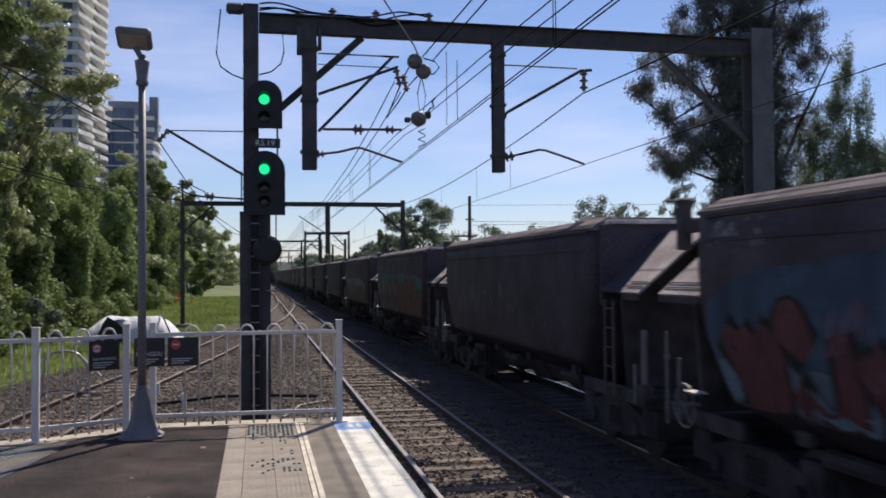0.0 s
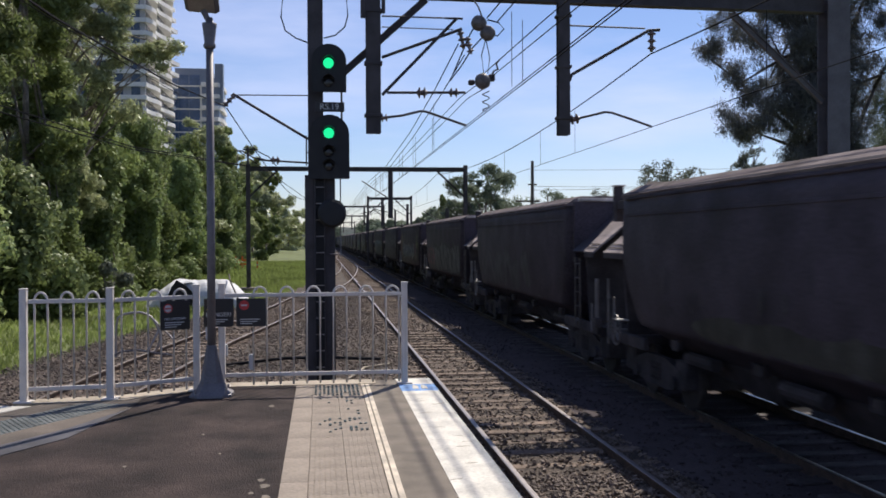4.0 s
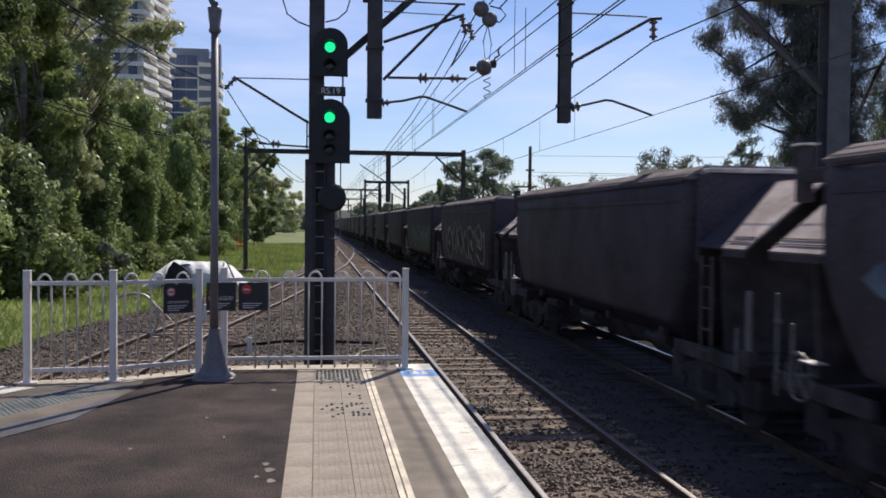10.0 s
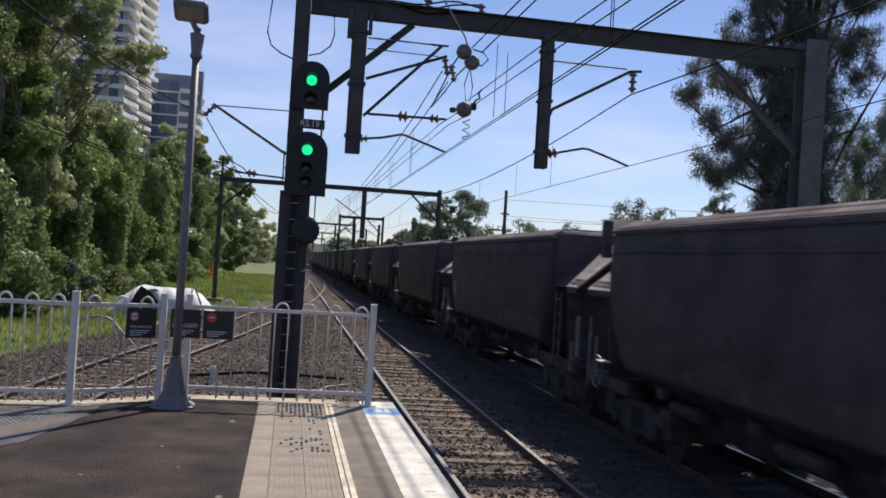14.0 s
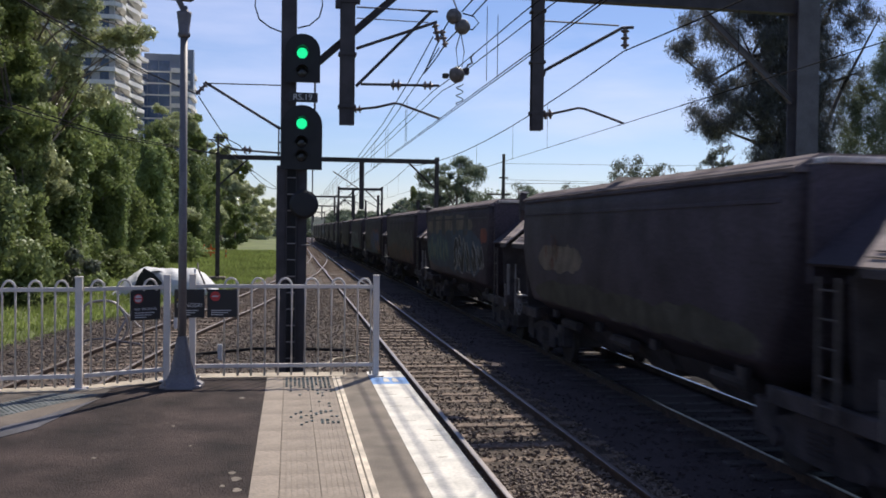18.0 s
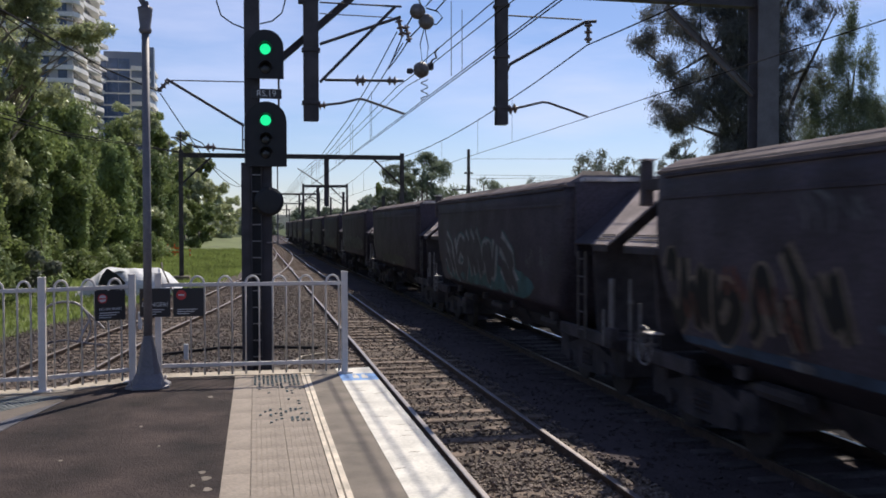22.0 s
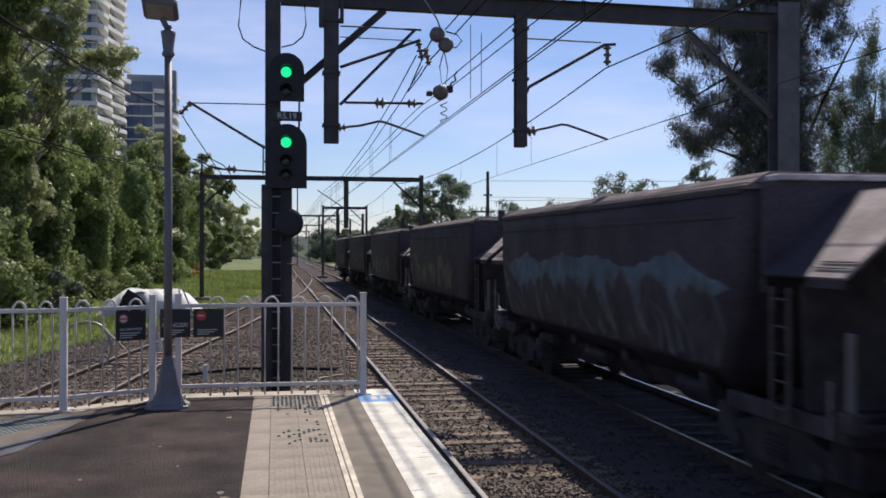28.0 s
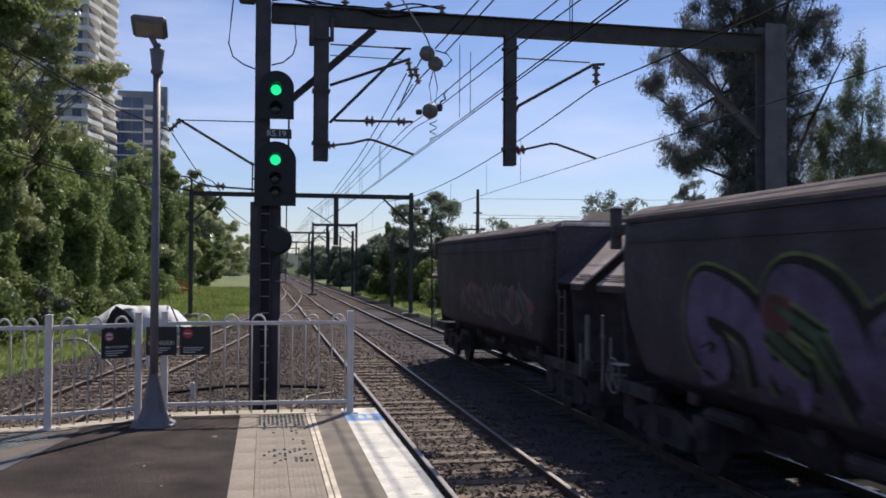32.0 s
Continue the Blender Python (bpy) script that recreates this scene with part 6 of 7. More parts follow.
WAGON_WORDS = {0: "tail hopper wagon with pinkish faded graffiti", 1: "dark hopper wagon with purple and green graffiti", 2: "dark hopper wagon with faded silver graffiti", 3: "dark hopper wagon with beige block graffiti", 4: "dark hopper wagon with pale blue and white graffiti",
               6: "dark hopper wagon with white outlined graffiti", 9: "dark hopper wagon with white and teal line graffiti", 10: "dark hopper wagon with orange and purple graffiti", 12: "dark hopper wagon with blue and beige graffiti", 18: "dark hopper wagon with pale green bubble graffiti",
               19: "dark hopper wagon with white outlined block graffiti", 21: "dark hopper wagon with pale blue graffiti", 22: "dark hopper wagon covered in dense grey lettering", 23: "dark hopper wagon with pale-outlined blue graffiti", 24: "dark hopper wagon with grey and green graffiti", 27: "dark hopper wagon with rust-red graffiti",
               28: "dark hopper wagon with fat pink lettering on teal", 30: "dark hopper wagon with large red graffiti on blue"}
for k, w in enumerate(WAGONS):
    decorate(k, w, random.Random(100 + k))
    if k in WAGON_WORDS:
        tagged(w, WAGON_WORDS[k])
# tail of the last wagon: a hose and a lamp bracket
b = B()
pipe(b, [(-0.5, 7.3, 0.9), (-0.55, 7.5, 0.6), (-0.5, 7.45, 0.3)], 0.03, 6)
part("brake_hose", b, WAGON_FRAME, WAGONS[0])
for x in (-1.42, 1.42):
    b = B()
    tube(b, (x, 7.1, 0.8), (x, 7.1, 3.3), 0.03, 6)
    part("end_handrail", b, WAGON_FRAME, WAGONS[0])

# ---- plants ----


def leaf_cloud(name, lobes, count, size, mat, parent, seed, droop=0.0, shell=0.55, label="", thin=1.0, fuzz=0.0):
    """A crown of many small leaves spread over uneven lobes (centre, radii)."""
    rng = np.random.default_rng(seed)
    vol = np.array([l_[3] * l_[4] + l_[4] * l_[5] + l_[3] * l_[5] for l_ in lobes])
    pick = rng.choice(len(lobes), count, p=vol / vol.sum())
    c = np.array([l_[:3] for l_ in lobes])[pick]
    r = np.array([l_[3:6] for l_ in lobes])[pick]
    d = rng.normal(size=(count, 3))
    d /= np.linalg.norm(d, axis=1)[:, None]
    # each lobe is knobbly: push the surface in and out by direction
    ph = np.array([rng.uniform(0, 6.28, 6) for _ in lobes])[pick]
    bump = 1 + 0.16 * np.sin(5 * d[:, 0] + ph[:, 0]) * np.sin(6 * d[:, 1] + ph[:, 1]) + 0.14 * np.sin(9 * d[:, 2] + ph[:, 2]) * np.sin(8 * d[:, 0] + ph[:, 3])
    rad = (shell + (1 - shell) * rng.random(count) ** 0.6) * bump
    p = c + d * r * rad[:, None] + rng.normal(size=(count, 3)) * fuzz
    nrm = d / r
    nrm /= np.linalg.norm(nrm, axis=1)[:, None]
    nrm = nrm + rng.normal(size=(count, 3)) * 0.38
    nrm /= np.linalg.norm(nrm, axis=1)[:, None]
    a = np.cross(nrm, rng.normal(size=(count, 3)))
    a[:, 2] -= droop
    a /= np.linalg.norm(a, axis=1)[:, None]
    b_ = np.cross(nrm, a)
    s = size * rng.uniform(0.6, 1.35, count)
    L, W = (s * 1.0)[:, None], (s * 0.55 * thin)[:, None]
    quad = np.stack([p - a * L, p - b_ * W, p + a * L, p + b_ * W], 1)
    me = bpy.data.meshes.new(name)
    me.vertices.add(4 * count)
    me.vertices.foreach_set("co", quad.reshape(-1))
    me.loops.add(4 * count)
    me.loops.foreach_set("vertex_index", np.arange(4 * count, dtype=np.int32))
    me.polygons.add(count)
    me.polygons.foreach_set("loop_start", np.arange(0, 4 * count, 4, dtype=np.int32))
    me.update(calc_edges=True)
    me.materials.append(mat)
    ob = new(name, me)
    if parent is not None:
        ob.parent = parent
    if label:
        tagged(ob, label)
    return ob


def limb_set(bm, rng, base, top, r, lobes):
    pts = [Vector(base).lerp(Vector(top), k / 6) + Vector((rng.uniform(-0.15, 0.15), rng.uniform(-0.15, 0.15), 0)) * (1 if k else 0) for k in range(7)]
    for k in range(6):
        tube(bm, pts[k], pts[k + 1], r * (1 - 0.11 * k), 8, r * (1 - 0.11 * (k + 1)))
    for l_ in lobes:
        k = rng.randrange(2, 6)
        p = pts[k]
        q = Vector(l_[:3])
        mid = p.lerp(q, 0.5) + Vector((0, 0, 0.3))
        tube(bm, p, mid, r * 0.4, 6, r * 0.28)
        tube(bm, mid, q, r * 0.28, 6, r * 0.08)
    return bm


def tree(name, x, y, h, spread, leaf, n, size, seed, label, lobes=7, low=0.25, droop=0.0, group="trackside trees", shell=0.72, category="tree", thin=1.0, trunk=0.18, plump=0.36):
    rng = random.Random(seed)
    z0 = ground_z(x, y)
    t = thing(name, pose(x, y, z0), label, category, group)
    ls = []
    for i in range(lobes):
        u = (i + 0.5) / lobes
        wide = spread * (0.35 + 0.65 * math.sin(math.pi * min(1, u * 0.78 + 0.18)))
        a = i * 2.4 + rng.uniform(-0.5, 0.5)
        r = spread * plump * rng.uniform(0.65, 1.25)
        off = max(0.0, wide - r * 0.5) * rng.uniform(0.3, 1.15)
        z = h * (low + (1 - low) * u) - r * 0.7 + rng.uniform(-0.09, 0.06) * h
        ls.append((off * math.cos(a), off * math.sin(a), max(0.45, z), r * rng.uniform(0.85, 1.2), r * rng.uniform(0.85, 1.2), r * rng.uniform(0.75, 1.1)))
    bm = B()
    limb_set(bm, rng, (0, 0, -0.2), (rng.uniform(-0.4, 0.4), rng.uniform(-0.4, 0.4), h * 0.86), trunk, ls[::2])
    part("trunk", bm, BARK, t, smooth=True)
    leaf_cloud("crown", ls, n, size, leaf, t, seed, droop, shell, "", thin)
    return t


def clump(lobes, rng, k, f, tall=1.0):
    """Break every lobe into smaller knobs over its surface, with a dense heart."""
    out = []
    for (x, y, z, a, b_, c) in lobes:
        out.append((x, y, z, a * 0.72, b_ * 0.72, c * 0.72))
        for _ in range(k):
            d = Vector((rng.gauss(0, 1), rng.gauss(0, 1), rng.gauss(0.2, 1))).normalized()
            q = f * rng.uniform(0.65, 1.35)
            out.append((x + d.x * a * 0.9, y + d.y * b_ * 0.9, z + d.z * c * 0.9, a * q, b_ * q, c * q * tall))
    return out


def creeper_tree(x, y, h, hw, n, size, seed, leaf, label, top=0.35):
    """A tree hung to the ground with creepers: a ragged column of foliage."""
    rng = random.Random(seed)
    t = thing("tree", pose(x, y, ground_z(x, y)), label, "tree", "trackside trees")
    ls = []
    m = int(h * 2.2)
    for i in range(m):
        u = (i + rng.random()) / m
        w = hw * (0.95 if u < 0.7 else 0.95 - (0.95 - top) * (u - 0.7) / 0.3) * (0.8 + 0.3 * math.sin(u * 9 + seed))
        a = rng.uniform(0, 6.28)
        r = hw * rng.uniform(0.32, 0.62)
        off = max(0.0, w - r)
        ls.append((off * math.cos(a), off * math.sin(a), 0.3 + (h - 0.9) * u, r, r, r * rng.uniform(0.9, 1.6)))
    bm = B()
    limb_set(bm, rng, (0, 0, -0.2), (0.1, 0.1, h * 0.9), 0.2, ls[::5])
    part("trunk", bm, BARK, t, smooth=True)
    leaf_cloud("crown", clump(ls, rng, 6, 0.42, 1.15), n, size, leaf, t, seed, 0.1, 0.8, "", 1.1, 0.06)
    return t


def gum_tree(x, y, h, s, n, size, seed, leaf, label, low=0.3, extra=(), knobs=26, twigs=0):
    """A tall open tree: bare stem, rising limbs, tufts of foliage with gaps."""
    rng = random.Random(seed)
    t = thing("tree", pose(x, y, ground_z(x, y)), label, "tree", "trackside trees")
    ls = []
    for i in range(knobs):
        u = (i + rng.random()) / knobs
        w = s * (0.55 + 0.45 * math.sin(math.pi * min(1.0, u * 0.85 + 0.1)))
        a, off = rng.uniform(0, 6.28), w * rng.random() ** 0.5
        r = s * rng.uniform(0.16, 0.34)
        ls.append((off * math.cos(a), off * math.sin(a), h * (low + (1 - low) * u) - r * 0.6, r, r, r * rng.uniform(0.6, 0.95)))
    ls += [(ex - x, ey - y, ez - ground_z(x, y), er, er, er * 0.75) for ex, ey, ez, er in extra]
    bm = B()
    limb_set(bm, rng, (0, 0, -0.2), (rng.uniform(-0.3, 0.3), 0.2, h * 0.92), 0.17 if not twigs else 0.12, ls[::1 if twigs else 3] + ls[knobs:])
    for k in range(twigs):
        p = Vector((rng.uniform(-0.3, 0.3) * s, rng.uniform(-0.2, 0.2) * s, h * rng.uniform(0.55, 0.75)))
        q = p + Vector((rng.uniform(-0.7, 0.7) * s, rng.uniform(-0.3, 0.3) * s, h * rng.uniform(0.18, 0.34)))
        tube(bm, p, q, 0.04, 5, 0.012)
        tube(bm, p.lerp(q, 0.6), q + Vector((rng.uniform(-0.4, 0.4), 0, rng.uniform(-0.2, 0.3))), 0.022, 5, 0.008)
    part("trunk", bm, BARK, t, smooth=True)
    leaf_cloud("crown", clump(ls, rng, 6, 0.45, 0.9), n, size, leaf, t, seed, 0.3, 0.45, "", 0.75, 0.09)
    return t


VINED, GUM = "tree smothered in green creepers beside the grass", "tall open-crowned gum tree beside the line"
# creeper-hung columns along the grass strip
for i, (x, y, h, w, n) in enumerate(((-12.0, 31, 5.8, 2.4, 20000), (-11.2, 36.5, 5.6, 2.0, 17000), (-11.6, 43, 8.5, 1.6, 26000), (-11.4, 50, 10.6, 1.6, 26000), (-10.9, 58, 8.2, 1.4, 22000), (-11.3, 60.5, 10.4, 1.5, 24000), (-10.8, 76, 9.2, 1.75, 24000), (-12.0, 69, 10.0, 1.9, 20000), (-10.6, 84, 7.0, 1.7, 16000), (-11.0, 101, 10.2, 2.4, 24000), (-12.4, 90, 11.5, 2.4, 18000), (-12.2, 64.5, 9.8, 2.0, 18000), (-11.9, 81, 9.6, 2.1, 18000), (-11.9, 109, 10.4, 2.8, 18000), (-11.2, 120, 11.0, 3.0, 16000), (-12.6, 54.5, 9.4, 2.0, 20000))):
    creeper_tree(x, y, h, w * 1.18, n, 0.10 if y < 48 else 0.12 if y < 80 else 0.15, 300 + i, LEAF_BRIGHT if i < 2 else LEAF_DARK if i in (2, 7, 10, 11, 15) else LEAF_VINE, VINED)
# dark thicket closing the gaps between the stems
for i in range(20):
    y = 27 + 4.6 * i
    tree("shrub", -12.9 - 0.9 * (i % 3), y, 3.0 + 0.8 * (i % 4), 2.5, LEAF_DARK, 5200, 0.13 if y < 60 else 0.18, 400 + i, "dark undergrowth thicket between the tree stems", 14, 0.1, group="undergrowth", category="shrub", trunk=0.05)
# open gums among and behind them
BOUGHS = [(-8.5, 46, 10.3, 0.5), (-7.9, 46, 10.6, 0.55), (-7.3, 46.2, 10.5, 0.55), (-6.8, 46, 10.7, 0.4), (-7.5, 46, 9.8, 0.35), (-9.3, 46, 12.6, 0.7), (-9.5, 46, 11.4, 0.8), (-9.5, 46, 13.7, 0.8), (-9.4, 46, 10.2, 0.7), (-10.1, 46, 9.2, 0.7), (-9.0, 45.8, 7.5, 0.7)]
for i, (x, y, h, w, n, low) in enumerate(((-12.0, 40, 20.0, 2.7, 52000, 0.15), (-12.4, 46.5, 16.5, 2.3, 42000, 0.25), (-15.0, 33, 18.0, 3.6, 30000, 0.2), (-12.4, 34, 16.0, 2.6, 26000, 0.25), (-14.0, 46, 20.0, 3.4, 28000, 0.2), (-16.6, 55, 19.0, 4.0, 22000, 0.2), (-16.0, 68, 13.0, 3.6, 18000, 0.2), (-15.5, 82, 13.5, 3.6, 16000, 0.2),
                                          (-12.0, 94, 14.4, 3.2, 30000, 0.3), (-11.3, 110, 15.6, 3.4, 30000, 0.25), (-10.6, 122, 14.8, 3.4, 26000, 0.2), (-10.0, 142, 14.2, 3.6, 15000, 0.1), (-9.6, 170, 14.6, 4.2, 14000, 0.08), (-9.6, 205, 13.5, 5.0, 12000, 0.06), (-8.6, 255, 12.0, 6.0, 12000, 0.05), (-9.8, 130, 8.0, 3.0, 12000, 0.05), (-20, 40, 15, 4.5, 12000, 0.1), (-21, 62, 15, 5, 10000, 0.1), (-21, 85, 14, 5, 9000, 0.1), (-19, 27, 14, 4.2, 14000, 0.1), (-15.5, 25, 11, 3.2, 22000, 0.1))):
    gum_tree(x, y, h, w, n, 0.11 if y < 60 else 0.14 if y < 100 else 0.2 if y < 140 else 0.3, 340 + i, LEAF_GUM if i % 3 else LEAF_DARK, GUM, low, BOUGHS if i == 1 else (), 42 if y < 50 else 26)
# undergrowth at the foot of the trees
for i, (x, y, h, s) in enumerate(((-11.5, 28, 2.0, 1.8), (-10.2, 36, 1.8, 1.6), (-9.8, 45, 1.7, 1.5), (-9.6, 55, 1.8, 1.7), (-9.4, 66, 1.8, 1.8), (-9.2, 78, 1.8, 1.8), (-9.3, 92, 2.0, 2.0), (-13.0, 22, 2.4, 2.0))):
    tree("shrub", x, y, h, s, LEAF_DARK if i % 2 else LEAF_VINE, 3800, 0.10, 90 + i, "low green shrub at the foot of the trees", 12, 0.12, group="undergrowth", category="shrub", trunk=0.05)
tree("shrub", -8.9, 42, 2.2, 0.9, LEAF_PALE, 900, 0.12, 120, "pale silvery shrub beside the trees", 5, 0.2, group="undergrowth", category="shrub", shell=0.3, trunk=0.04)

# big sheoak behind the far column, with hanging dark foliage
t = thing("tree", pose(19.2, 34, ground_z(19.2, 34)), "tall dark sheoak with hanging needle foliage", "tree", "trackside trees")
off = ground_z(19.2, 34)
rng = random.Random(8)
# half-outline of the crown by height: reach to either side
REACH = ((4.5, -1.1, 1.1), (5.2, -1.5, 1.3), (6.0, -2.0, 1.3), (6.5, -3.6, 1.3), (7.0, -4.0, 1.4), (7.6, -3.4, 1.6), (8.4, -3.5, 2.3), (9.0, -4.2, 2.2), (10.0, -4.6, 2.0), (11.0, -4.3, 3.2), (12.0, -3.7, 3.8), (13.0, -3.2, 3.8), (14.5, -2.8, 3.2), (16.0, -1.6, 2.2), (17.4, -0.2, 1.0))
ls = []
while len(ls) < 560:
    z = rng.uniform(4.5, 17.4)
    xl, xr = (float(np.interp(z, [q[0] for q in REACH], [q[k] for q in REACH])) for k in (1, 2))
    x = rng.uniform(xl, xr)
    core = abs(x - 0.1) < 1.35 + 0.06 * (z - 4)
    if noise.noise((x * 0.75, 3.0, z * 0.8)) < (-0.9 if core else -0.26):
        continue
    r = rng.uniform(0.26, 0.46) * (1.25 if core else 1.0)
    ls.append((x, rng.uniform(-1.2, 1.2), z, r * 1.15, r, r * rng.uniform(0.9, 1.4)))
bm = B()
limb_set(bm, random.Random(3), (0.6, 0, -0.3), (0.2, 0.2, 15.0), 0.26, ls[::12])
part("trunk", bm, BARK_DARK, t, smooth=True)
leaf_cloud("crown", ls, 230000, 0.105, LEAF_SHEOAK, t, 77, 0.9, 0.05, "", 0.22, 0.07)
t = thing("tree", pose(24.3, 35, ground_z(24.3, 35)), "feathery green young sheoak", "tree", "trackside trees")
ls = [(-1.6, 0, 6.6, 0.7, 0.7, 0.9), (-2.2, 0, 7.6, 0.35, 0.35, 0.9), (-0.8, 0.2, 8.0, 0.7, 0.7, 1.0), (-0.2, 0, 10.4, 0.35, 0.35, 1.1), (-0.5, 0, 9.2, 0.45, 0.45, 0.8), (0.8, 0.1, 8.9, 0.35, 0.35, 1.0), (0.4, 0, 7.4, 0.9, 0.8, 0.9), (1.5, 0, 6.8, 1.0, 0.9, 0.8), (-0.6, 0, 5.6, 1.6, 1.2, 1.2), (1.4, 0.2, 5.4, 1.6, 1.2, 1.0), (2.6, 0, 6.6, 0.9, 0.8, 1.0), (3.6, 0, 5.8, 1.2, 0.9, 1.2)]
bm = B()
limb_set(bm, random.Random(6), (0, 0, -0.3), (0.1, 0.1, 9.0), 0.09, ls)
part("trunk", bm, BARK_DARK, t, smooth=True)
leaf_cloud("crown", clump(ls, random.Random(5), 7, 0.42, 1.7), 62000, 0.095, LEAF_FEATHER, t, 78, 0.6, 0.1, "", 0.24, 0.08)
# thin-crowned gums and the woods behind the train
for i, (x, y, h, s, n, low) in enumerate(((27.0, 70, 7.9, 2.4, 1900, 0.74), (29.2, 71, 7.5, 2.0, 1300, 0.74), (33.2, 70, 8.8, 2.0, 2100, 0.70), (36.0, 71, 7.4, 1.6, 900, 0.74), (23.4, 76, 6.4, 1.4, 650, 0.78), (38.5, 72, 7.6, 2.2, 1600, 0.72), (12.2, 78, 8.0, 2.2, 9000, 0.3), (14.2, 80, 9.3, 3.3, 20000, 0.25), (16.6, 82, 6.4, 2.6, 6000, 0.3), (20.5, 84, 7.0, 2.4, 5000, 0.3))):
    gum_tree(x, y, h, s, n, 0.11, 140 + i, LEAF_PALE if i < 6 else LEAF_FAR, "thin-crowned gum tree with bare twigs" if i < 6 else "open-crowned gum tree behind the tracks", low, knobs=11 if i < 6 else 26, twigs=7 if i < 6 else 0)
for i, (x, y, h, s, mat) in enumerate(((11.9, 104, 5.4, 2.4, LEAF_FAR), (14.0, 116, 7.0, 3.0, LEAF_FAR), (11.8, 132, 5.4, 2.6, LEAF_FAR), (12.6, 160, 6.4, 3.2, LEAF_FAR), (12.6, 200, 6.8, 3.6, LEAF_FAR), (25, 92, 6.0, 3.0, LEAF_FAR), (32, 98, 6.4, 3.2, LEAF_FAR), (41, 96, 6.8, 3.6, LEAF_FAR), (13.5, 250, 8, 4, LEAF_FAR), (4, 330, 7.5, 5, LEAF_FAR), (-2, 345, 7.5, 5, LEAF_FAR), (14, 310, 8.5, 5, LEAF_FAR))):
    tree("tree", x, y, h, s, mat, 6500, 0.17 if y < 100 else 0.30, 170 + i, "rounded leafy tree behind the tracks", 20, 0.12)
for i, (x, y, h, s) in enumerate(((14.5, 62, 2.3, 1.8), (15.6, 64, 2.8, 2.2), (17.6, 66, 3.0, 2.4), (15.0, 70, 3.4, 2.2), (16.0, 73, 3.4, 2.6), (20.0, 68, 3.2, 2.6), (23.5, 66, 3.4, 2.8), (12.8, 90, 3.0, 2.0), (27, 64, 3.5, 2.8), (31, 62, 3.6, 3.0), (36, 60, 3.6, 3.0))):
    tree("shrub", x, y, h, s, LEAF_VINE if i % 2 else LEAF_GUM, 4200, 0.14, 210 + i, "dense green shrub beyond the far track", 14, 0.15, group="undergrowth", category="shrub", trunk=0.05)


for i in range(30):                             # dense bank of bushes behind the far track
    y = 63 + 3.4 * (i // 2)
    rr = random.Random(700 + i)
    x = 13.0 + 3.4 * (i % 2) + rr.uniform(-0.6, 0.8) - 0.012 * (y - 63)
    tree("shrub", x, y, rr.uniform(2.5, 3.6) + 0.9 * (i % 2), rr.uniform(1.7, 2.3), LEAF_OLIVE if i % 3 else LEAF_DARK, 5200, 0.13 if y < 85 else 0.17, 720 + i, "rounded olive-green bush on the bank behind the far track", 15, 0.1, group="undergrowth", category="shrub", trunk=0.05)
t = thing("tree", pose(11.3, 86, ground_z(11.3, 86)), "dark cone-shaped cypress behind the far track", "tree", "trackside trees")
rng = random.Random(31)
ls = [(rng.uniform(-0.25, 0.25) + 0.45 * (1 - k / 12) * math.cos(2.4 * k), 0.5 * (1 - k / 12) * math.sin(2.4 * k), 1.0 + 0.5 * k, 1.15 - 0.075 * k, 1.15 - 0.075 * k, 0.75) for k in range(12)]
bm = B()
limb_set(bm, rng, (0, 0, -0.3), (0, 0, 6.6), 0.12, ls[::3])
part("trunk", bm, BARK_DARK, t, smooth=True)
leaf_cloud("crown", clump(ls, rng, 5, 0.4, 1.2), 9000, 0.13, LEAF_DARK, t, 79, 0.0, 0.7)


def grass_field(name, x0, x1, y0, y1, n, seed, label):
    rng = np.random.default_rng(seed)
    u = rng.random(n) ** 1.6
    y = y0 + (y1 - y0) * u
    x = rng.uniform(x0, x1, n)
    keep = x < np.array([siding_x(v) - shoulder(v) if x1 < 2 else 99 for v in y]) + rng.normal(0, 0.25, n)
    x, y = x[keep], y[keep]
    n = len(x)
    z = np.array([ground_z(a, b_) for a, b_ in zip(x, y)])
    h = rng.uniform(0.07, 0.22, n) * (0.8 + y / 90)
    w = h * 0.16
    a = rng.uniform(0, 6.28, n)
    lean = rng.normal(0, 0.45, (n, 2)) * h[:, None]
    V = np.stack([np.stack([x - w * np.cos(a), y - w * np.sin(a), z - 0.02], 1), np.stack([x + w * np.cos(a), y + w * np.sin(a), z - 0.02], 1), np.stack([x + lean[:, 0], y + lean[:, 1], z + h], 1)], 1).reshape(-1, 3)
    F = np.arange(3 * n).reshape(-1, 3)
    return tagged(raw(name, V, F, BLADE), label, "grass", kind="stuff")


verts, faces = [], []
ys = [12 + 6 * i for i in range(45)]
for y in ys:
    lo, hi = -10.6, siding_x(y) - shoulder(y) - 0.25
    for k in range(5):
        x = lo + (hi - lo) * k / 4
        verts.append((x, y, ground_z(x, y) + 0.015 + 0.03 * noise.noise((x, y * 0.3, 2))))
faces = [(j * 5 + i, j * 5 + i + 1, (j + 1) * 5 + i + 1, (j + 1) * 5 + i) for j in range(len(ys) - 1) for i in range(4)]
tagged(raw("lawn", verts, faces, GRASS, smooth=True), "sunlit mown green grass strip beside the siding", "grass", kind="structure")
grass_field("grass_blades", -10.5, -1.0, 16, 120, 60000, 11, "short green grass blades beside the siding")
verts = [(x, y, ground_z(x, y) + 0.015) for y in (20, 50, 80, 120, 180) for x in (9.6, 12, 16, 24)]
faces = [(j * 4 + i, j * 4 + i + 1, (j + 1) * 4 + i + 1, (j + 1) * 4 + i) for j in range(4) for i in range(3)]
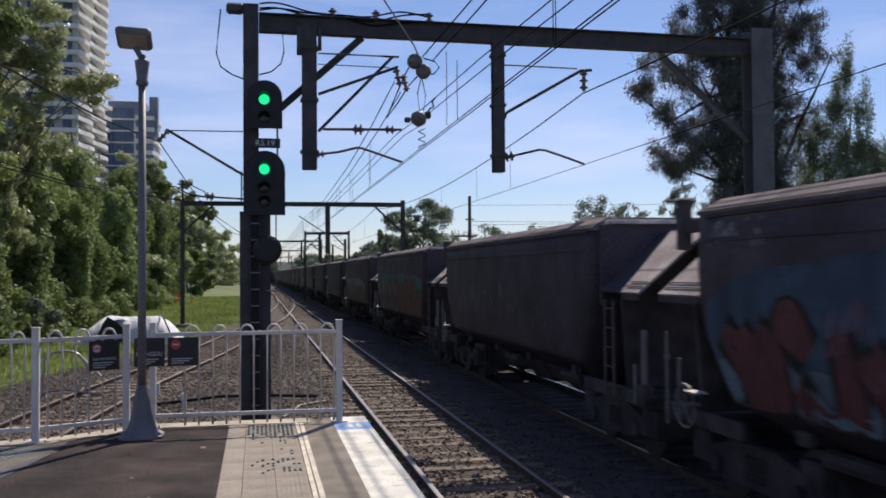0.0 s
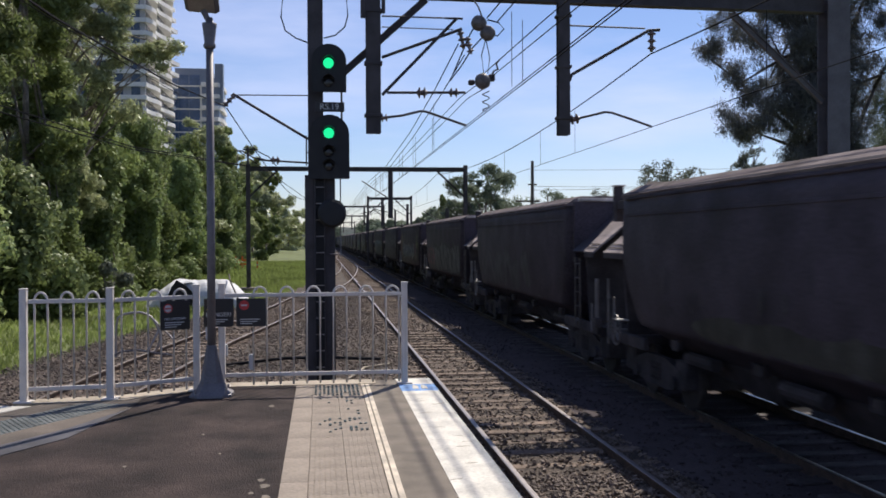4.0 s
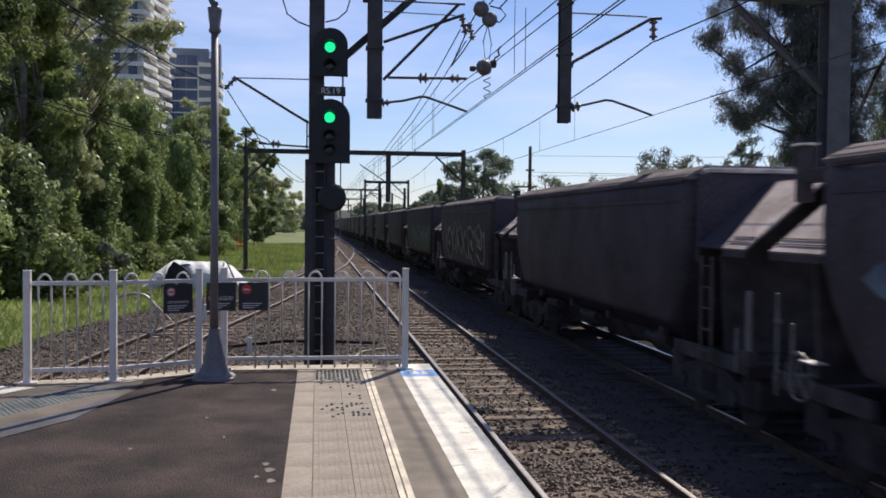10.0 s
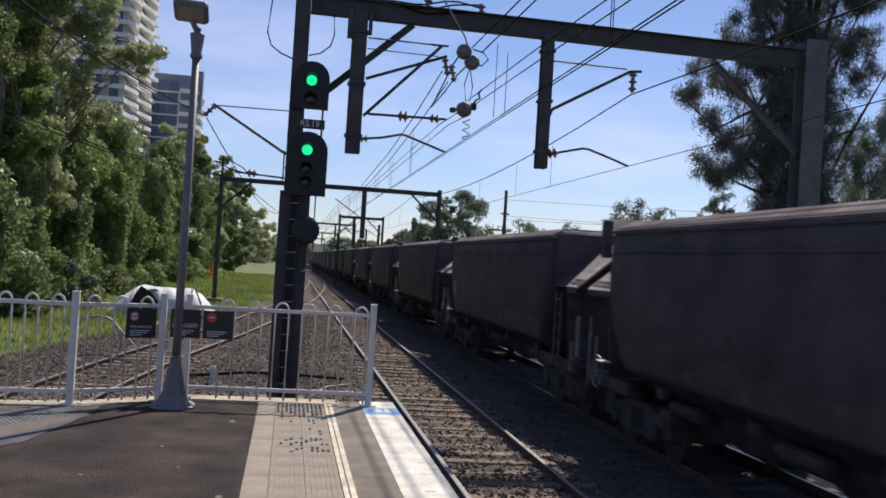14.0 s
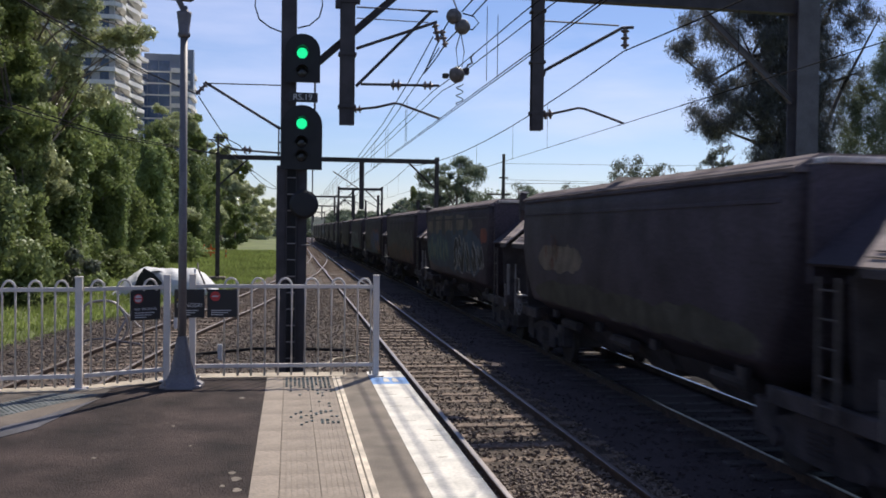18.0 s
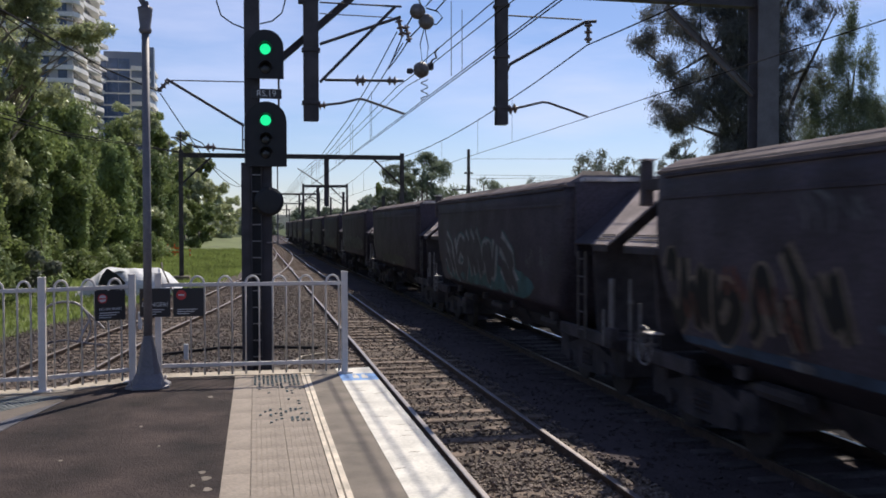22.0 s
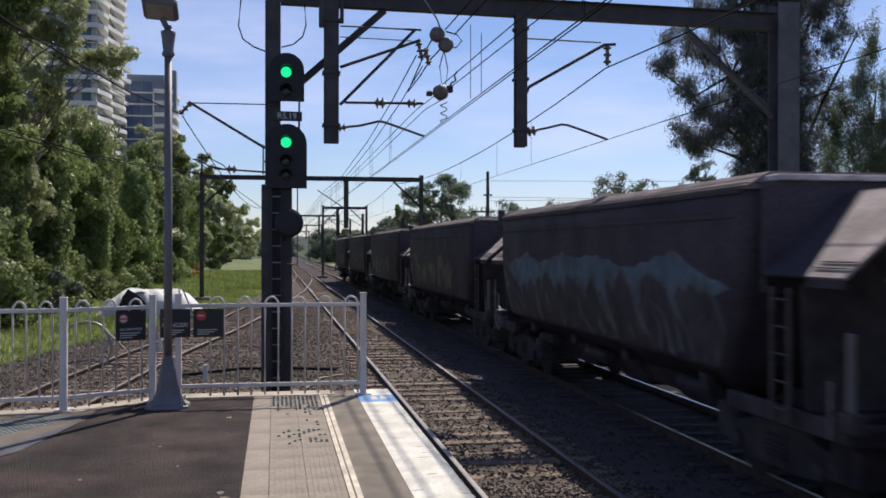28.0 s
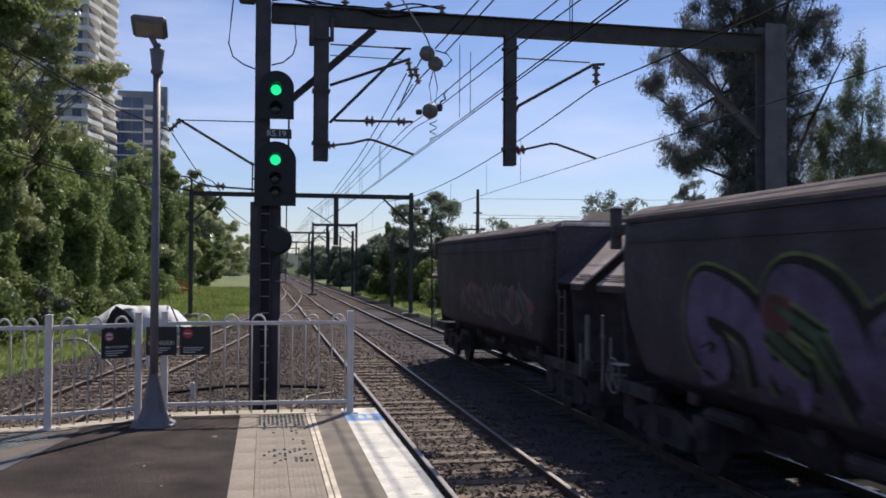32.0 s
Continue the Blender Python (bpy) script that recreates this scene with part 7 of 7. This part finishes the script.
tagged(raw("lawn", verts, faces, GRASS), "green grass verge beyond the far track", "grass", kind="structure")
grass_field("grass_blades", 9.7, 15.0, 42, 100, 14000, 12, "short green grass blades beyond the far track")

# far wooded ridge on the horizon, a ring all around
verts, faces = [], []
n = 180
for i in range(n):
    a = 2 * math.pi * i / n
    R_ = 900
    h = 15 + 7 * noise.noise((math.cos(a) * 3, math.sin(a) * 3, 1.0)) + 3 * noise.noise((math.cos(a) * 14, math.sin(a) * 14, 4.0))
    verts += [(R_ * math.sin(a), R_ * math.cos(a), -4), (R_ * 1.03 * math.sin(a), R_ * 1.03 * math.cos(a), h * 0.7), (R_ * 1.1 * math.sin(a), R_ * 1.1 * math.cos(a), h)]
faces = []
for i in range(n):
    j = (i + 1) % n
    for k in range(2):
        faces.append((3 * i + k, 3 * j + k, 3 * j + k + 1, 3 * i + k + 1))
tagged(raw("backdrop_ridge", verts, faces, HILL, smooth=True), "low hazy wooded ridge on the horizon", "hill", kind="structure")

# ---- buildings ----
tower = thing("apartment_tower", pose(-38, 216, -1.4), "white apartment tower with wavy balcony edges above the trees", "building")
b = B()
prism(b, [(-19, 0.6), (-0.6, 0.6), (-0.6, 38.4), (-19, 38.4)], 0, 83)
part("wall", b, TOWER_WALL, tower, "pale grey rendered wall")
FLOOR = 2.86
for f in range(3, 29):
    z = f * FLOOR
    b = B()
    out = [(-19.6, 0.0), (-3.0, -0.2), (-0.2, -0.2)]
    for k in range(1, 25):
        v = k / 24
        w = 0.35 + 0.75 * math.sin(v * 13.0 - 0.8 + 1.1 * math.sin(f * 0.45)) + 0.5 * v
        out.append((max(-0.3, w), 39.0 * v))
    out += [(-19.6, 39.0)]
    prism(b, out, z - 0.10, z + 0.86)
    part("balcony", b, TOWER_WHITE, tower, "white curving balcony band")
    # glazing between the bands
    for k in range(5):
        x = -18.4 + k * 3.7
        b = B()
        box(b, x, x + 1.9, 0.54, 0.62, z + 0.86, z + 2.72)
        part("window", b, TOWER_GLASS, tower)
    for k in range(6):
        b = B()
        box(b, -0.62, -0.54, 1.6 + 6.2 * k, 6.9 + 6.2 * k, z + 0.86, z + 2.72)
        part("window", b, TOWER_GLASS, tower)
b = B()
box(b, -16, -4, 6, 30, 83, 87)
part("plant_room", b, TOWER_WALL, tower)

block = thing("office_block", pose(-33.2, 265, -1.4), "glass and white framed apartment block above the trees", "building")
b = B()
box(b, -7.6, 6.2, -5.5, 12, 0, 46.5)
part("wall", b, B2_WALL, block)
b = B()
box(b, -5.5, 4.0, -4.6, 11, 46.5, 49.2)
part("plant_room", b, B2_WALL, block)
b = B()
box(b, 5.0, 7.2, -5.0, -2, 40, 50.5)
part("lift_core", b, B2_WALL, block)
for f in range(2, 15):
    z = 0.8 + f * 3.1
    for k in range(3):
        x = -7.4 + k * 2.9
        b = B()
        box(b, x, x + 2.72, -5.62, -5.5, z + 0.2, z + 3.0)
        part("window", b, B2_GLASS, block)
    b = B()
    box(b, -7.8, 1.4, -5.75, -5.45, z - 0.14, z + 0.24)
    part("floor_band", b, TOWER_WHITE, block)
    b = B()
    out = [(1.5, -5.4)] + [(1.6 + 0.9 * k, -6.5 - 0.35 * math.sin(k * 0.8 + f)) for k in range(6)] + [(7.0, -3.0), (7.0, 8), (1.5, 8)]
    prism(b, out, z - 0.1, z + 1.0)
    part("balcony", b, TOWER_WHITE, block, "white balcony band")
b = B()
box(b, 1.25, 1.6, -5.85, -5.45, 2, 44.5)
part("pier", b, TOWER_WHITE, block)
t = thing("apartment_block", pose(-66, 215, -1.4), "dark glazed apartment block among the trees", "building")
b = B()
box(b, -12, 9, -8, 10, 0, 70)
part("wall", b, TOWER_WALL, t)
for f in range(3, 22):
    z = f * 3.1
    for k in range(5):
        b = B()
        box(b, -11 + k * 4, -8 + k * 4, -8.08, -8, z, z + 2.2)
        part("window", b, TOWER_GLASS, t)

house = thing("house", pose(23.8, 63.5, ground_z(23.8, 63.5)), "house with a brown tiled hip roof among the trees", "house")
b = B()
box(b, -2.9, 2.9, -2.3, 2.3, -0.3, 4.0)
part("wall", b, HOUSE_WALL, house, "pale rendered wall")
b = B()
e_ = [b.verts.new(p) for p in ((-3.3, -2.7, 3.95), (3.3, -2.7, 3.95), (3.3, 2.7, 3.95), (-3.3, 2.7, 3.95))]
r_ = [b.verts.new(p) for p in ((-1.0, 0, 6.25), (1.0, 0, 6.25))]
for f_ in ((e_[0], e_[1], r_[1], r_[0]), (e_[1], e_[2], r_[1]), (e_[2], e_[3], r_[0], r_[1]), (e_[3], e_[0], r_[0]), (e_[3], e_[2], e_[1], e_[0])):
    b.faces.new(f_)
part("roof", b, HOUSE_ROOF, house, "brown tiled hip roof")

# ---- trackside things ----
# covered heap on the grass
t = thing("covered_heap", pose(-5.35, 43, -1.42), "heap draped in a crumpled pale tarpaulin with a dark opening", "tarpaulin")
b = B()
nu, nv = 44, 22
SHAPE = ((0, 0.0), (0.05, 0.22), (0.13, 0.62), (0.25, 0.95), (0.33, 1.0), (0.45, 0.97), (0.6, 1.0), (0.77, 0.97), (0.83, 0.84), (0.92, 0.42), (1, 0.0))
grid = []
for j in range(nv + 1):
    row = []
    for i in range(nu + 1):
        u, v = i / nu, j / nv
        x = -2.3 + 4.6 * u
        y_ = -1.5 + 3.0 * v
        e = np.interp(u, [p[0] for p in SHAPE], [p[1] for p in SHAPE]) * max(0, 1 - abs(2 * v - 1) ** 2.6) ** 0.6
        h = 1.14 * e + (0.07 * noise.noise((x * 3.0, y_ * 2.0, 0.5)) + 0.10 * abs(noise.noise((x * 1.1 + 3, y_ * 0.8, 2.5)))) * min(1, e * 4)
        # the flap is drawn up round the opening
        q = (x + 0.62) / 0.55
        if y_ < -0.7 and abs(q) < 1:
            y_ += 0.42 * (1 - abs(q)) * (1.0 - 0.4 * v)
        row.append(b.verts.new((x + 0.05 * noise.noise((x * 2, y_ * 3, 8)), y_, max(0.0, h))))
    grid.append(row)
for j in range(nv):
    for i in range(nu):
        b.faces.new((grid[j][i], grid[j][i + 1], grid[j + 1][i + 1], grid[j + 1][i]))
part("tarpaulin", b, TARP, t, smooth=False)
# Solid dark sheet; the shade inside the opening is its colour.
b = B()
vs = [b.verts.new(p) for p in ((-1.35, -1.52, 0.02), (-0.15, -1.54, 0.02), (-0.05, -1.46, 0.62), (-0.40, -1.30, 0.98), (-0.82, -1.20, 1.22), (-1.02, -1.32, 0.92))]
b.faces.new(vs)
ext = bmesh.ops.extrude_face_region(b, geom=b.faces[:])
bmesh.ops.translate(b, vec=(0, -0.06, 0.0), verts=[v for v in ext["geom"] if isinstance(v, bmesh.types.BMVert)])
part("opening", b, TARP_DARK, t, "dark sheet in place of the shaded opening")
for x0, x1 in ((1.30, 1.95),):
    b = B()
    pipe(b, [(x0, -0.1, 1.40), (x0 + 0.1, -0.9, 1.18), (x0 + 0.35, -1.35, 0.72), (x1, -1.5, 0.05)], 0.035, 6)
    part("rope", b, POLE_WOOD, t, "dark rope over the cover")
# orange markers
for x, y, h in ((-4.0, 54.2, 0.9), (-8.1, 92.0, 1.4), (-7.5, 92.3, 1.4), (-7.0, 92.0, 1.1), (-6.0, 91.0, 0.9)):
    t = thing("marker_post", pose(x, y, -1.42), "orange plastic marker post on the grass", "marker", "orange markers")
    b = B()
    lathe(b, [(0.16, 0.0), (0.16, 0.05), (0.07, 0.06), (0.06, h * 0.9), (0.04, h)], 10)
    part("body", b, ORANGE, t)
    b = B()
    lathe(b, [(0.072, h * 0.55), (0.070, h * 0.7)], 10)
    part("band", b, SIGN_WHITE, t)
b = B()
for z in (-0.55, -0.9):
    box(b, -8.3, -6.9, 92.05, 92.12, z, z + 0.18)
tagged(link_mesh("barrier_board", b, ORANGE), "orange barrier boards between marker posts", "barrier")
# bent pipe hoop by the siding
t = thing("pipe_hoop", pose(-4.5, 24, BED_Z), "bent pale pipe hoop standing beside the siding", "handrail")
b = B()
hoop_line = curve_pts([(-0.5, 0.0), (-0.48, 0.75), (-0.38, 1.0), (0.0, 1.08), (0.3, 1.0), (0.5, 0.72), (0.56, 0.4), (0.42, 0.05)], 6)
pipe(b, [(p[0], 0, p[1]) for p in hoop_line], 0.03, 8)
part("hoop", b, GALV, t, smooth=True)
b = B()
tube(b, (0.33, 0.0, 0.98), (0.86, 0.1, 0.40), 0.024, 6)
part("brace", b, GALV, t)
b = B()
tube(b, (0.52, 0.0, 0.62), (0.30, -0.3, 0.10), 0.024, 6)
part("brace", b, GALV, t)
b = B()
pipe(b, [(-0.55, -0.4, 0.02), (-0.3, -0.4, 0.16), (0.1, -0.4, 0.20), (0.45, -0.35, 0.12), (0.9, -0.2, 0.03)], 0.026, 6)
part("brace", b, STEEL_GREY, t)
b = B()
box(b, -0.6, -0.4, -0.12, 0.12, -0.05, 0.03, 0.01)
part("foot_plate", b, GALV, t)
for x, y, h in ((-3.2, 27.5, 0.5), (-1.5, 21.0, 0.35), (-2.3, 23.5, 0.3)):
    t = thing("marker_peg", pose(x, y, BED_Z), "small white peg in the ballast", "marker", "white pegs")
    b = B()
    box(b, -0.05, 0.05, -0.04, 0.04, 0, h, 0.01)
    part("peg", b, SIGN_WHITE, t)
# utility pole
t = thing("utility_pole", pose(16.85, 73.8, ground_z(16.85, 73.8)), "timber utility pole with two crossarms", "utility pole")
b = B()
tube(b, (0, 0, -0.3), (0, 0, 8.85), 0.17, 10, 0.12)
part("pole", b, POLE_WOOD, t)
b = B()
box(b, -0.35, 0.35, -0.06, 0.06, 6.9, 7.02, 0.01)
part("crossarm", b, POLE_WOOD, t)
b = B()
box(b, -1.35, 0.6, -0.06, 0.06, 5.55, 5.68, 0.01)
part("crossarm", b, POLE_WOOD, t)
for z, s in ((5.7, 0.0), (7.0, 0.12), (5.4, 0.3)):
    wire("service_cable", [(16.85, 73.8, z), (30, 70, z - 0.25 + s), (45, 66, z + 0.1), (80, 56, z + 0.9)], 0.014, "thin power line from the utility pole", "service cables")
# cable and pipe lying by the near track
wire("ground_cable", [(-2.2, 21.5, BED_Z + 0.05), (-0.8, 22.3, BED_Z + 0.09), (0.4, 22.4, BED_Z + 0.06), (1.4, 22.0, BED_Z + 0.06)], 0.04, "black cable lying on the ballast", "ground cables")
wire("ground_cable", [(0.55, 19.0, BED_Z + 0.05), (0.95, 20.5, BED_Z + 0.07), (1.55, 21.2, BED_Z + 0.05)], 0.025, "pale pipe lying on the ballast", "ground cables").data.materials[0] = CONCRETE

# ---- sleepers, piece by piece near the platform ----


def sleeper_run(cx, y0, y1, pitch, seed, angle=0.0, centre=None, mat=SLEEPER):
    rng = random.Random(seed)
    b = B()
    box(b, -1.22, 1.22, -0.115, 0.115, -0.11, 0.0, 0.012)
    me = bpy.data.meshes.new("sleeper")
    b.to_mesh(me)
    b.free()
    me.materials.append(mat)
    y = y0
    count = 0
    while y < y1:
        x = centre(y) if centre else cx
        o = new("sleeper", me)
        o.parent = ballast_bed
        o.matrix_basis = pose(x + rng.uniform(-0.05, 0.05), y, BED_Z + 0.021 + rng.uniform(-0.02, 0.014), 0, 0, angle + rng.uniform(-1.2, 1.2))
        y += pitch + rng.uniform(-0.03, 0.03)
        count += 1
    return count


sleeper_run(TRACK_1, 5.0, 62, 0.66, 21)
sleeper_run(TRACK_2, 5.0, 62, 0.66, 22, mat=SLEEPER_FAR)
sleeper_run(0, 14.5, 60, 0.68, 23, -3.0, siding_x)
b = B()
y = 62.5
while y < 200:
    box(b, TRACK_1 - 1.22, TRACK_1 + 1.22, y - 0.11, y + 0.11, BED_Z - 0.08, BED_Z + 0.03)
    box(b, TRACK_2 - 1.22, TRACK_2 + 1.22, y - 0.11, y + 0.11, BED_Z - 0.08, BED_Z + 0.03)
    y += 0.7
tagged(part("sleepers", b, SLEEPER, ballast_bed), kind="stuff")


# ---- what moves ----
SLIP_T = (0.0, 0.5, 1.5, 5.6, 8.8, 13.3, 15.7, 18.9, 21.2, 22.5, 24.1, 25.2, 26.4, 29.0, 32.0)
SLIP_Y = (0.42, 0.25, 0.05, -0.06, 0.06, -0.03, -0.10, 0.0, 0.05, 0.10, 0.24, 0.18, 0.08, 0.0, 0.0)


def train_y(t):
    """Where the tail wagon's centre stands along the track."""
    return 453.977 - 13.7182 * t - 0.00643025 * t ** 2 + 0.000242775 * t ** 3 + 6.025 + float(np.interp(t, SLIP_T, SLIP_Y))


def motions():
    for k, w in enumerate(WAGONS):
        walk(w, [(t, pose(TRACK_2, train_y(t) - PITCH * k, RAIL_Z)) for t in np.arange(0.0, 32.01, 0.8).tolist()])


motions()
